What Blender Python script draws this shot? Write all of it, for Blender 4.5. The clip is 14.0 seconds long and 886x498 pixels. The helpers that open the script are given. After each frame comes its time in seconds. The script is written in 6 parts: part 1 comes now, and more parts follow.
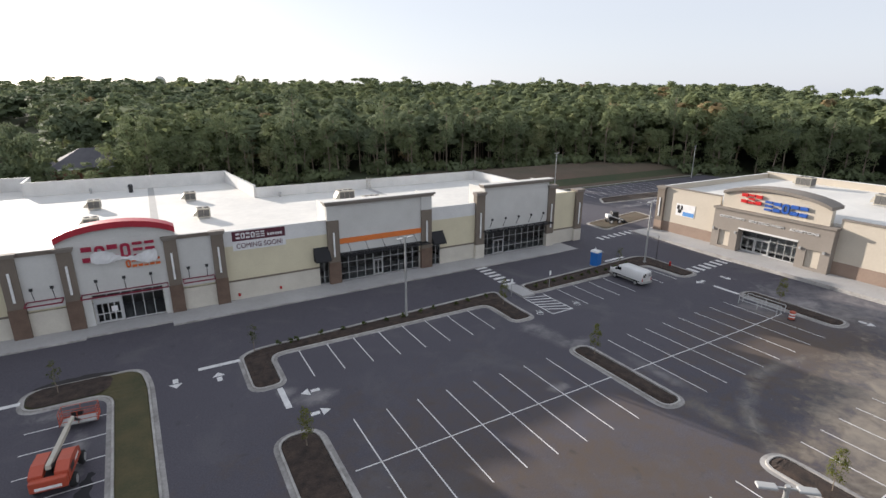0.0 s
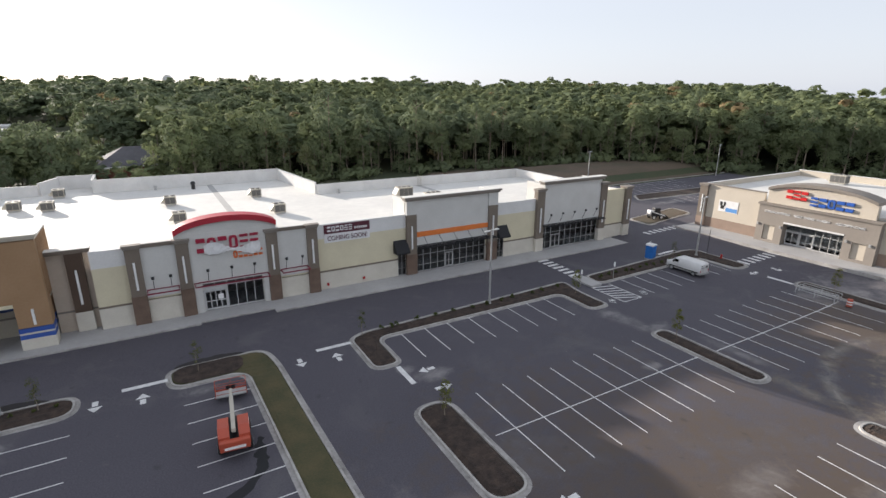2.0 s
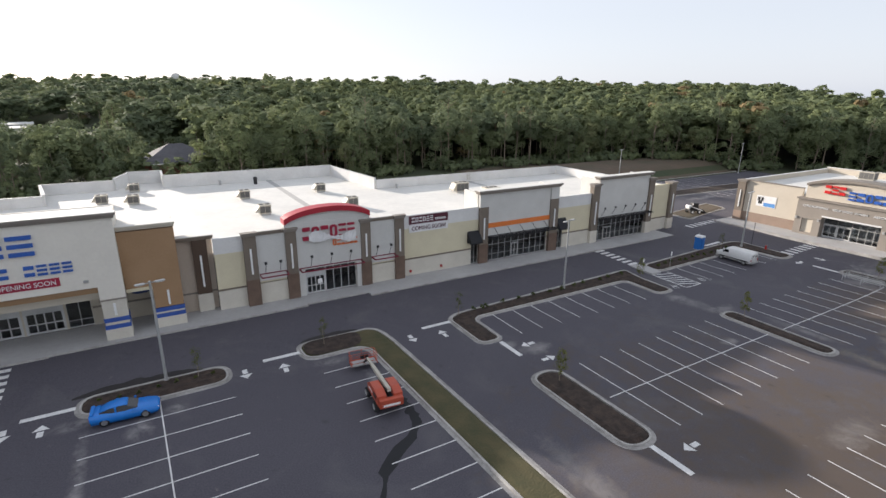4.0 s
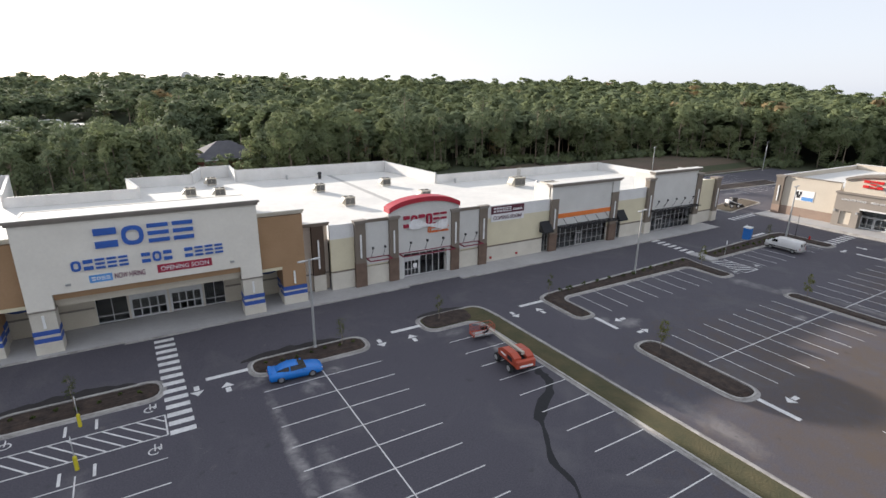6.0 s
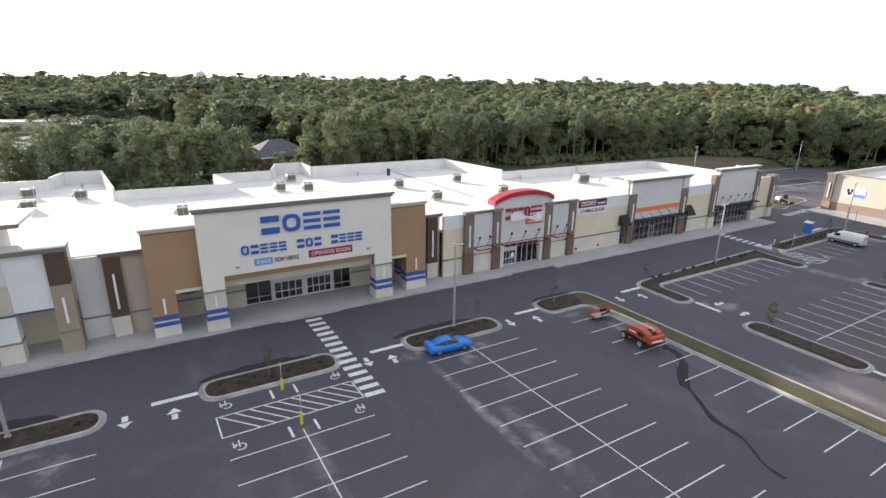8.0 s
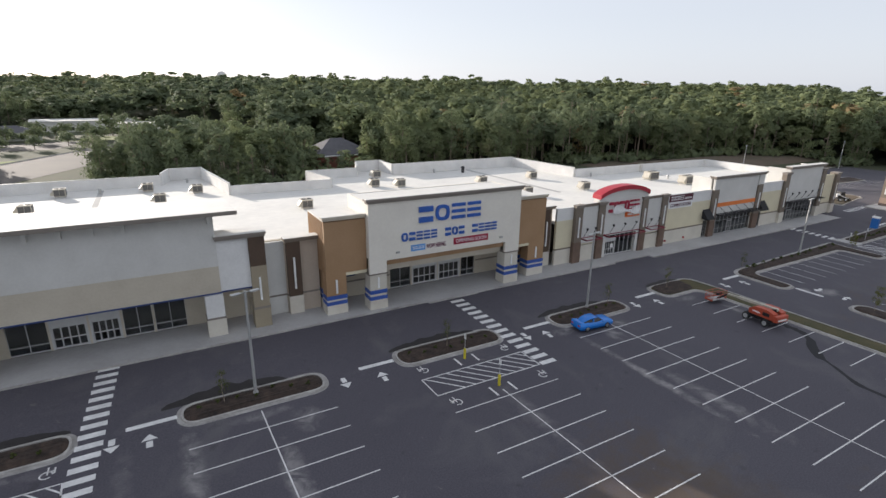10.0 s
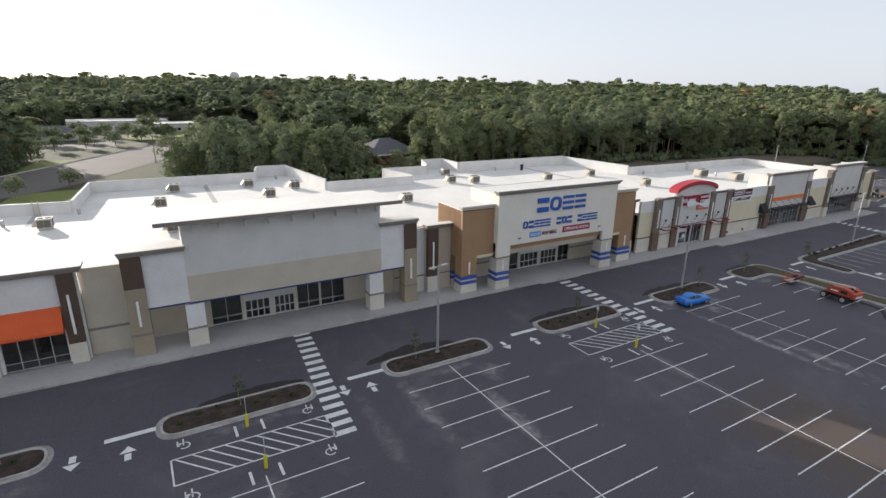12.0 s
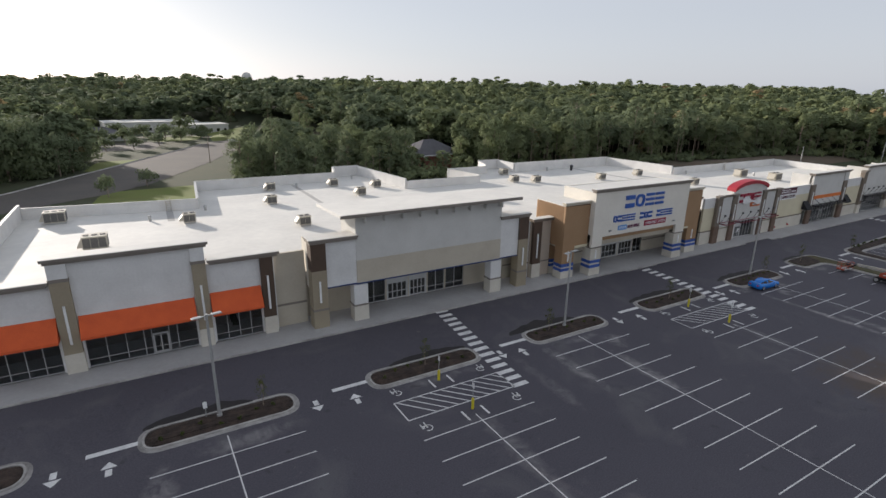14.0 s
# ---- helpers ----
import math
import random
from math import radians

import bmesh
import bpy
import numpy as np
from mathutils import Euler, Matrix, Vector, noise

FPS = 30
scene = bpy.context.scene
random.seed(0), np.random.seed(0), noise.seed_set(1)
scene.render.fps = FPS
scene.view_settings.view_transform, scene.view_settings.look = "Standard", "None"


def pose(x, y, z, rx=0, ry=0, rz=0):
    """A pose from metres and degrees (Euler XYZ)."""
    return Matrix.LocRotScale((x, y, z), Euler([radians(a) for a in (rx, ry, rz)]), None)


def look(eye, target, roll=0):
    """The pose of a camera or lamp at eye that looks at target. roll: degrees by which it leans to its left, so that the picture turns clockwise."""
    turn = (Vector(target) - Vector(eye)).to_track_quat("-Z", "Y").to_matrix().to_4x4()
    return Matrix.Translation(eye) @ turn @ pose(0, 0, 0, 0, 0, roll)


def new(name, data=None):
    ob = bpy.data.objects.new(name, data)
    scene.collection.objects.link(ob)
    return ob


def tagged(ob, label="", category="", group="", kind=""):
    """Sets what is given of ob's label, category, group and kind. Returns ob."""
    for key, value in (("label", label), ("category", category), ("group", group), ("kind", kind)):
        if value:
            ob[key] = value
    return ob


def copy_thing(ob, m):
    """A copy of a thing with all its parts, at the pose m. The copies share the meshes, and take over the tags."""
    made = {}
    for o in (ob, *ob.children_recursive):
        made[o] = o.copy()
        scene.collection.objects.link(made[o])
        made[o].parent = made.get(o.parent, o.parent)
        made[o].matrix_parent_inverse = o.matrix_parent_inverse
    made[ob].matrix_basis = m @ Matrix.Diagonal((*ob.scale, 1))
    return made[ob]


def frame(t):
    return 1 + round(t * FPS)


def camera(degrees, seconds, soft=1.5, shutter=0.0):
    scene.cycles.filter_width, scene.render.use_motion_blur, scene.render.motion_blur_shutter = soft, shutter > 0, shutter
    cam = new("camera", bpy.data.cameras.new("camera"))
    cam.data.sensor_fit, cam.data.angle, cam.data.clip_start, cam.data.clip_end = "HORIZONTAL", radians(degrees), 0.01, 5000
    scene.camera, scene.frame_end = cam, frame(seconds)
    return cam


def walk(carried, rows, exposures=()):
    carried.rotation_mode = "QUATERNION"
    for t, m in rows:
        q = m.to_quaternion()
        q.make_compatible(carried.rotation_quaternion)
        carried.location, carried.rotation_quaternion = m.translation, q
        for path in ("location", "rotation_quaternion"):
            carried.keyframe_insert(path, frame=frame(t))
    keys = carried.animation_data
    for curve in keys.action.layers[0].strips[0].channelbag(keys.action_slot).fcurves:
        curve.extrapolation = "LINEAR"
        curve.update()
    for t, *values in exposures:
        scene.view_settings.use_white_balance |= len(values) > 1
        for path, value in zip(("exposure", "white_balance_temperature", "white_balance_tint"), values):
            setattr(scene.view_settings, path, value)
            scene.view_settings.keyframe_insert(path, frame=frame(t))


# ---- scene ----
cam = camera(82.2, 14.0)
METRES, EYE, TILT, LEAN, TURN = 102.7, 24.3, -0.7, 0.0, -30.0
ROWS = [
    (0.0, 0.0, 0.0, 0.0, 0.09, -16.11, -0.3),
    (0.5, -0.0243, -0.0084, 0.0005, 0.09, -16.12, -0.33),
    (1.0, -0.0484, -0.0182, 0.0011, 0.05, -16.17, -0.33),
    (1.5, -0.0725, -0.0288, 0.0017, 0.0, -16.19, -0.34),
    (2.0, -0.097, -0.0398, 0.0027, -0.04, -16.25, -0.35),
    (2.5, -0.1215, -0.0514, 0.0033, -0.06, -16.26, -0.36),
    (3.0, -0.1464, -0.064, 0.0034, -0.1, -16.29, -0.38),
    (5.5, -0.284, -0.1361, 0.005, -0.22, -16.52, -0.59),
    (6.0, -0.3137, -0.1516, 0.0047, -0.21, -16.53, -0.6),
    (6.5, -0.3446, -0.1665, 0.0043, -0.2, -16.54, -0.63),
    (7.0, -0.3776, -0.1794, 0.004, -0.18, -16.53, -0.7),
    (7.5, -0.4126, -0.1908, 0.0038, -0.08, -16.52, -0.74),
    (8.0, -0.4497, -0.2007, 0.0038, -0.02, -16.54, -0.76),
    (10.5, -0.639, -0.2777, 0.0039, 0.7, -16.56, -0.79),
    (11.0, -0.6762, -0.2984, 0.0049, 0.67, -16.57, -0.82),
    (11.5, -0.7136, -0.3196, 0.0061, 0.61, -16.55, -0.84),
    (12.0, -0.751, -0.3414, 0.0076, 0.54, -16.56, -0.85),
    (12.5, -0.7857, -0.3621, 0.01, 0.52, -16.57, -0.86),
    (13.0, -0.823, -0.3848, 0.0132, 0.48, -16.59, -0.87),
    (13.5, -0.8601, -0.408, 0.0163, 0.45, -16.62, -0.86),
    (14.0, -0.8979, -0.4315, 0.0193, 0.41, -16.63, -0.88),
]
EXPOSURES = [(0.0, 1.41, 6500, 12), (3.0, 1.47, 6500, 12), (5.5, 1.51, 6500, 12), (6.5, 1.69, 6500, 12), (8.0, 1.91, 6500, 12), (10.4, 1.32, 6500, 12), (11.0, 1.38, 6500, 12), (12.5, 1.39, 6500, 12), (14.0, 1.03, 6500, 12)]
walk(cam, [(t, pose(0, 0, EYE, TILT, LEAN, TURN) @ pose(METRES * x, METRES * y, METRES * z, 90 + pitch, roll, yaw)) for t, x, y, z, yaw, pitch, roll in ROWS], EXPOSURES)

# ---- world, sun, exposure ----
from mathutils.geometry import tessellate_polygon

# shadow offset per metre of height, in x and y
SHX, SHY = 1.49, -4.05
world = bpy.data.worlds.new("sky")
scene.world = world
world.use_nodes = True
wn = world.node_tree
sky = wn.nodes.new("ShaderNodeTexSky")
sky.sky_type, sky.sun_disc = "NISHITA", False
SUN_EL = math.atan(1 / math.hypot(SHX, SHY))
sky.sun_elevation = SUN_EL
sky.sun_rotation = math.atan2(-SHX, -SHY)
sky.air_density, sky.dust_density, sky.ozone_density = 1.0, 1.0, 1.0
haze = wn.nodes.new("ShaderNodeMix")  # thin white haze over the whole sky
haze.data_type = "RGBA"
haze.inputs[0].default_value = 0.86
haze.inputs[7].default_value = (1.62, 1.76, 2.0, 1)
pale = wn.nodes.new("ShaderNodeHueSaturation")
pale.inputs["Saturation"].default_value = 0.45
wn.links.new(sky.outputs[0], pale.inputs["Color"])
wn.links.new(pale.outputs[0], haze.inputs[6])
wn.links.new(haze.outputs[2], wn.nodes["Background"].inputs[0])
wn.nodes["Background"].inputs[1].default_value = 0.15
sun = new("sun", bpy.data.lights.new("sun", "SUN"))
sun.data.energy, sun.data.angle, sun.data.color = 3.1, radians(0.8), (1.0, 0.92, 0.82)
sun.matrix_world = look((0, 0, 0), (SHX, SHY, -1))


# ---- materials ----
def rgb(c):
    return (c[0], c[1], c[2], 1.0)


def material(name, a, b=None, scale=1.0, rough=0.8, metal=0.0, bump=0.0, fine=12.0, island=0.0, objvar=0.0):
    """Noise at two scales between colours a and b, with a fine relief."""
    m = bpy.data.materials.new(name)
    m.use_nodes = True
    t = m.node_tree
    p = t.nodes["Principled BSDF"]
    p.inputs["Roughness"].default_value, p.inputs["Metallic"].default_value = rough, metal
    if b is None:
        b = tuple(v * 0.82 for v in a)
    co = t.nodes.new("ShaderNodeTexCoord")
    n1, n2 = t.nodes.new("ShaderNodeTexNoise"), t.nodes.new("ShaderNodeTexNoise")
    n1.inputs["Scale"].default_value, n1.inputs["Detail"].default_value = scale, 5
    n2.inputs["Scale"].default_value, n2.inputs["Detail"].default_value = scale * fine, 3
    for n in (n1, n2):
        t.links.new(co.outputs["Object"], n.inputs["Vector"])
    ad = t.nodes.new("ShaderNodeMath")
    ad.operation = "ADD"
    ml = t.nodes.new("ShaderNodeMath")
    ml.operation, ml.inputs[1].default_value = "MULTIPLY", 0.5
    t.links.new(n1.outputs[0], ad.inputs[0])
    t.links.new(n2.outputs[0], ml.inputs[0])
    t.links.new(ml.outputs[0], ad.inputs[1])
    fac = ad.outputs[0]
    if island or objvar:
        src = t.nodes.new("ShaderNodeNewGeometry" if island else "ShaderNodeObjectInfo").outputs["Random Per Island" if island else "Random"]
        k = t.nodes.new("ShaderNodeMath")
        k.operation, k.inputs[1].default_value = "MULTIPLY_ADD", island or objvar
        t.links.new(src, k.inputs[0])
        t.links.new(fac, k.inputs[2])
        fac = k.outputs[0]
    r = t.nodes.new("ShaderNodeValToRGB")
    r.color_ramp.elements[0].position, r.color_ramp.elements[1].position = 0.5, 1.0 + (island or objvar)
    r.color_ramp.elements[0].color, r.color_ramp.elements[1].color = rgb(a), rgb(b)
    t.links.new(fac, r.inputs[0])
    t.links.new(r.outputs[0], p.inputs["Base Color"])
    if bump:
        bn = t.nodes.new("ShaderNodeBump")
        bn.inputs["Strength"].default_value, bn.inputs["Distance"].default_value = bump, 0.05
        t.links.new(n2.outputs[0], bn.inputs["Height"])
        t.links.new(bn.outputs[0], p.inputs["Normal"])
    return m


def glass_material(name, tint):
    m = bpy.data.materials.new(name)
    m.use_nodes = True
    p = m.node_tree.nodes["Principled BSDF"]
    p.inputs["Base Color"].default_value = rgb(tint)
    p.inputs["Roughness"].default_value, p.inputs["IOR"].default_value = 0.03, 1.45
    p.inputs["Transmission Weight"].default_value = 1.0
    return m


WHITE = material("white stucco", (0.72, 0.71, 0.69), (0.6, 0.59, 0.57), 0.4, 0.9, bump=0.15)
GREY_WALL = material("pale grey stucco", (0.60, 0.59, 0.56), (0.53, 0.52, 0.49), 0.4, 0.9, bump=0.15)
IVORY = material("ivory stucco", (0.74, 0.70, 0.62), (0.66, 0.62, 0.55), 0.3, 0.9, bump=0.15)
PETWALL = material("warm sand stucco", (0.56, 0.50, 0.41), (0.50, 0.44, 0.36), 0.3, 0.9, bump=0.15)
PETFOOT = material("pinkish brown block", (0.30, 0.22, 0.17), (0.25, 0.18, 0.14), 0.5, 0.9, bump=0.3)
PORTAL = material("grey taupe stucco", (0.28, 0.245, 0.21), (0.24, 0.21, 0.18), 0.3, 0.9, bump=0.2)
LAWN = material("green lawn", (0.13, 0.17, 0.03), (0.15, 0.16, 0.045), 0.15, 1.0, bump=0.6)
DIRT = material("red-brown dirt and dry weeds", (0.125, 0.085, 0.06), (0.08, 0.07, 0.042), 0.12, 1.0, bump=0.8)
LOUVRE = material("grey louvre", (0.13, 0.125, 0.115), (0.085, 0.082, 0.078), 4.0, 0.6)
CREAM = material("cream stucco", (0.66, 0.60, 0.43), (0.58, 0.52, 0.37), 0.4, 0.9, bump=0.15)
PALE = material("pale stone block", (0.62, 0.58, 0.50), (0.52, 0.48, 0.41), 0.5, 0.9, bump=0.25)
SAND = material("sand stucco", (0.52, 0.47, 0.38), (0.45, 0.40, 0.32), 0.4, 0.9, bump=0.15)
TAN = material("tan ribbed panel", (0.36, 0.225, 0.125), (0.31, 0.19, 0.10), 0.4, 0.85, bump=0.2)
TAUPE = material("taupe stucco", (0.20, 0.165, 0.13), (0.16, 0.13, 0.105), 0.5, 0.9, bump=0.2)
BROWN = material("brown split block", (0.17, 0.115, 0.085), (0.12, 0.08, 0.06), 0.9, 0.95, bump=0.5)
UMBER = material("dark umber stucco", (0.10, 0.065, 0.045), (0.075, 0.05, 0.035), 0.5, 0.9, bump=0.2)
CORNICE = material("grey-brown cornice", (0.24, 0.21, 0.18), (0.19, 0.165, 0.14), 0.5, 0.85)
KHAKI = material("khaki stucco", (0.33, 0.28, 0.20), (0.28, 0.235, 0.165), 0.5, 0.9, bump=0.2)
ROOFM = material("white roof membrane", (0.71, 0.69, 0.64), (0.58, 0.565, 0.53), 0.12, 0.75, fine=9.0)
MAROON = material("maroon painted metal", (0.22, 0.012, 0.035), None, 0.8, 0.5)
RED = material("red painted metal", (0.42, 0.02, 0.035), (0.34, 0.015, 0.03), 0.6, 0.5)
ORANGE = material("orange canvas", (0.68, 0.115, 0.03), (0.58, 0.09, 0.025), 0.8, 0.85)
ORANGE_BAND = material("orange band", (0.75, 0.2, 0.04), None, 0.8, 0.7)
NAVY = material("navy trim", (0.03, 0.055, 0.17), None, 0.8, 0.6)
LAMPHEAD = material("light grey lamp casing", (0.42, 0.42, 0.41), (0.34, 0.34, 0.33), 2.0, 0.5)
BLUE = material("blue paint", (0.035, 0.095, 0.36), (0.03, 0.075, 0.29), 0.8, 0.6)
SIGN_BLUE = material("blue sign letters", (0.03, 0.11, 0.42), None, 0.8, 0.4)
SIGN_RED = material("red sign letters", (0.62, 0.02, 0.02), None, 0.8, 0.4)
CRIMSON = material("crimson sign face", (0.36, 0.012, 0.045), (0.28, 0.01, 0.035), 0.8, 0.5)
PLUM_INK = material("dark plum print", (0.16, 0.03, 0.09), None, 0.8, 0.6)
ROSE = material("pinkish beige stucco", (0.50, 0.42, 0.34), (0.44, 0.365, 0.295), 0.4, 0.9, bump=0.15)
SIGN_ORANGE = material("orange sign letters", (0.75, 0.16, 0.03), None, 0.8, 0.4)
PLUM = material("plum banner cloth", (0.10, 0.02, 0.035), None, 0.8, 0.8)
CLOTH = material("white banner cloth", (0.78, 0.77, 0.76), None, 1.5, 0.8)
SKYBLUE = material("light blue print", (0.10, 0.30, 0.65), None, 0.8, 0.7)
BLACK = material("black metal", (0.015, 0.015, 0.017), None, 1.0, 0.5)
CHARCOAL = material("charcoal canvas", (0.02, 0.02, 0.022), None, 1.0, 0.85)
ALU = material("white aluminium frame", (0.52, 0.52, 0.51), None, 1.0, 0.45)
GREYMETAL = material("galvanised steel", (0.45, 0.45, 0.44), (0.36, 0.36, 0.35), 1.5, 0.5, metal=0.4)
UNITM = material("beige unit casing", (0.50, 0.46, 0.38), (0.40, 0.37, 0.31), 1.0, 0.6)
GRILLE = material("dark coil grille", (0.06, 0.055, 0.05), (0.03, 0.03, 0.03), 3.0, 0.6)
LIGHTBAR = material("white lamp lens", (0.85, 0.85, 0.83), None, 1.0, 0.3)
GLASS = glass_material("tinted shop glass", (0.58, 0.63, 0.66))
CONCRETE = material("concrete pavement", (0.42, 0.41, 0.40), (0.34, 0.33, 0.32), 0.25, 0.9, bump=0.2)
KERB = material("concrete kerb", (0.47, 0.45, 0.42), (0.24, 0.225, 0.21), 0.6, 0.9, bump=0.3, fine=6.0)
GUTTER = material("concrete gutter", (0.40, 0.38, 0.36), (0.17, 0.16, 0.15), 0.45, 0.9, bump=0.3, fine=7.0)
MULCH = material("dark bark mulch", (0.066, 0.044, 0.033), (0.016, 0.012, 0.01), 1.6, 1.0, bump=1.0, fine=5.0)
GRASS = material("mown grass", (0.048, 0.05, 0.022), (0.095, 0.078, 0.036), 0.5, 1.0, bump=0.8, fine=14.0)
PAINT = material("white road paint", (0.74, 0.73, 0.71), (0.52, 0.51, 0.50), 1.2, 0.75, fine=6.0)
YELLOW = material("yellow plastic", (0.62, 0.52, 0.03), None, 1.0, 0.6)
BARK = material("pine bark", (0.32, 0.26, 0.2), (0.17, 0.13, 0.1), 0.8, 0.95, bump=0.5)
LIFTM = material("orange lift paint", (0.46, 0.075, 0.035), (0.36, 0.06, 0.03), 0.9, 0.5)
RUBBER = material("black rubber", (0.02, 0.02, 0.02), None, 2.0, 0.9)
CARBLUE = material("blue car paint", (0.015, 0.19, 0.62), None, 0.5, 0.25)
CARGLASS = material("dark car glass", (0.012, 0.014, 0.017), None, 1.0, 0.08)
CARWHITE = material("white car paint", (0.72, 0.71, 0.69), None, 0.5, 0.3)
CHROME = material("wheel alloy", (0.5, 0.5, 0.5), None, 1.0, 0.3, metal=0.9)
PORTABLUE = material("blue moulded plastic", (0.02, 0.16, 0.50), None, 1.0, 0.5)
LAMPRED = material("red lamp lens", (0.4, 0.01, 0.01), None, 1.0, 0.3)
BRICK = material("red brick", (0.25, 0.10, 0.07), (0.18, 0.07, 0.05), 1.0, 0.9)
SHINGLE = material("grey roof shingle", (0.12, 0.115, 0.125), (0.085, 0.082, 0.09), 0.6, 0.9)


def ground_material():
    """Dry grass, leaf litter and bare red dirt in large patches."""
    m = material("ground", (0.062, 0.062, 0.028), (0.035, 0.05, 0.02), 0.05, 1.0, bump=0.6, fine=16.0)
    return m


def asphalt_material():
    """Dark new asphalt with seams, pale dust drifts, tracked soil and a painted sunlit brown."""
    m = bpy.data.materials.new("asphalt")
    m.use_nodes = True
    t = m.node_tree
    nd, lk = t.nodes, t.links
    p = nd["Principled BSDF"]
    p.inputs["Roughness"].default_value = 0.85
    co = nd.new("ShaderNodeTexCoord")

    def noise_at(scale, detail=4, rough=0.55, dist=0.0):
        n = nd.new("ShaderNodeTexNoise")
        n.inputs["Scale"].default_value, n.inputs["Detail"].default_value = scale, detail
        n.inputs["Roughness"].default_value, n.inputs["Distortion"].default_value = rough, dist
        lk.new(co.outputs["Object"], n.inputs["Vector"])
        return n.outputs[0]

    def ramp(src, lo, hi, c0=(0, 0, 0), c1=(1, 1, 1)):
        r = nd.new("ShaderNodeValToRGB")
        r.color_ramp.elements[0].position, r.color_ramp.elements[1].position = lo, hi
        r.color_ramp.elements[0].color, r.color_ramp.elements[1].color = rgb(c0), rgb(c1)
        lk.new(src, r.inputs[0])
        return r.outputs[0]

    def mixc(fac, a, b):
        x = nd.new("ShaderNodeMix")
        x.data_type = "RGBA"
        lk.new(fac, x.inputs[0])
        for v, s in ((a, 6), (b, 7)):
            if isinstance(v, tuple):
                x.inputs[s].default_value = rgb(v)
            else:
                lk.new(v, x.inputs[s])
        return x.outputs[2]

    def mul(a, b):
        x = nd.new("ShaderNodeMath")
        x.operation = "MULTIPLY"
        lk.new(a, x.inputs[0])
        if isinstance(b, float):
            x.inputs[1].default_value = b
        else:
            lk.new(b, x.inputs[1])
        return x.outputs[0]

    ragged = noise_at(1.1, 6, 0.65, 0.5)

    def blob(x0, y0, rx, ry):
        """A soft ragged spot round a place, for soil, sunlit tint and dust."""
        mp = nd.new("ShaderNodeMapping")
        mp.inputs["Location"].default_value = (-x0 / rx, -y0 / ry, 0)
        mp.inputs["Scale"].default_value = (1 / rx, 1 / ry, 0)
        lk.new(co.outputs["Object"], mp.inputs["Vector"])
        ln = nd.new("ShaderNodeVectorMath")
        ln.operation = "LENGTH"
        lk.new(mp.outputs[0], ln.inputs[0])
        ad = nd.new("ShaderNodeMath")
        ad.operation = "ADD"
        lk.new(ln.outputs["Value"], ad.inputs[0])
        lk.new(noise_at(0.28, 6, 0.6, 0.8), ad.inputs[1])
        rag = nd.new("ShaderNodeMath")
        rag.operation, rag.inputs[1].default_value = "MULTIPLY_ADD", 0.9
        lk.new(ragged, rag.inputs[0])
        lk.new(ad.outputs[0], rag.inputs[2])
        fall = nd.new("ShaderNodeMapRange")
        fall.inputs["From Min"].default_value, fall.inputs["From Max"].default_value = 1.7, 1.1
        lk.new(rag.outputs[0], fall.inputs["Value"])
        return fall.outputs[0]

    base = ramp(noise_at(0.07, 5), 0.3, 0.75, (0.0565, 0.0515, 0.064), (0.084, 0.077, 0.092))
    grit = ramp(noise_at(9.0, 2), 0.35, 0.7, (0.046, 0.042, 0.053), (0.102, 0.095, 0.111))
    half = nd.new("ShaderNodeValue")
    half.outputs[0].default_value = 0.5
    c = mixc(half.outputs[0], base, grit)
    dust = mul(ramp(noise_at(0.13, 6, 0.62, 0.7), 0.53, 0.72), 0.5)
    c = mixc(dust, c, (0.125, 0.12, 0.122))
    # tracked soil plus the warm brown of sunlit ground, painted in east and west
    for x0, y0, rx, ry in ((18.0, 8.0, 36.0, 38.0), (50.0, 6.0, 44.0, 20.0), (55.0, 23.0, 20.0, 13.0), (-41.0, 22.0, 11.0, 14.0), (-30.0, 6.0, 34.0, 16.0)):
        soil = mul(blob(x0, y0, rx, ry), ramp(noise_at(0.3, 5), 0.12, 0.45))
        c = mixc(mul(soil, 0.85), c, (0.088, 0.063, 0.045))
    # pale dust swept into drifts beside the beds and over the bays
    film = ramp(noise_at(0.55, 6, 0.62, 0.9), 0.36, 0.68)
    drift = ramp(noise_at(0.4, 6, 0.62, 1.2), 0.22, 0.7)
    west = ((-29.3, 34.0, 0.9, 12.0, 0.9), (-27.4, 29.0, 1.5, 9.0, 0.6), (-25.6, 42.2, 1.6, 2.4, 0.8), (-23.2, 43.9, 1.8, 1.2, 0.7), (-67.2, 41.0, 1.2, 7.0, 0.7), (-61.2, 36.5, 1.2, 7.5, 0.9), (-58.9, 43.2, 2.0, 2.6, 0.9), (-42.5, 34.0, 1.4, 10.0, 0.4), (-80.0, 33.0, 1.4, 10.0, 0.5), (-62.0, 45.3, 4.0, 1.0, 0.7), (-104.6, 41.0, 1.8, 6.0, 0.6), (-30.0, 45.3, 2.4, 1.1, 0.7), (-98.0, 45.0, 6.0, 1.4, 0.6), (-80.0, 45.6, 6.0, 0.9, 0.4), (-3.4, 48.0, 1.2, 1.8, 0.9), (-9.5, 45.2, 2.6, 1.2, 0.5), (-7.2, 39.0, 0.9, 6.0, 0.7), (-71.5, 40.0, 1.2, 8.0, 0.4))
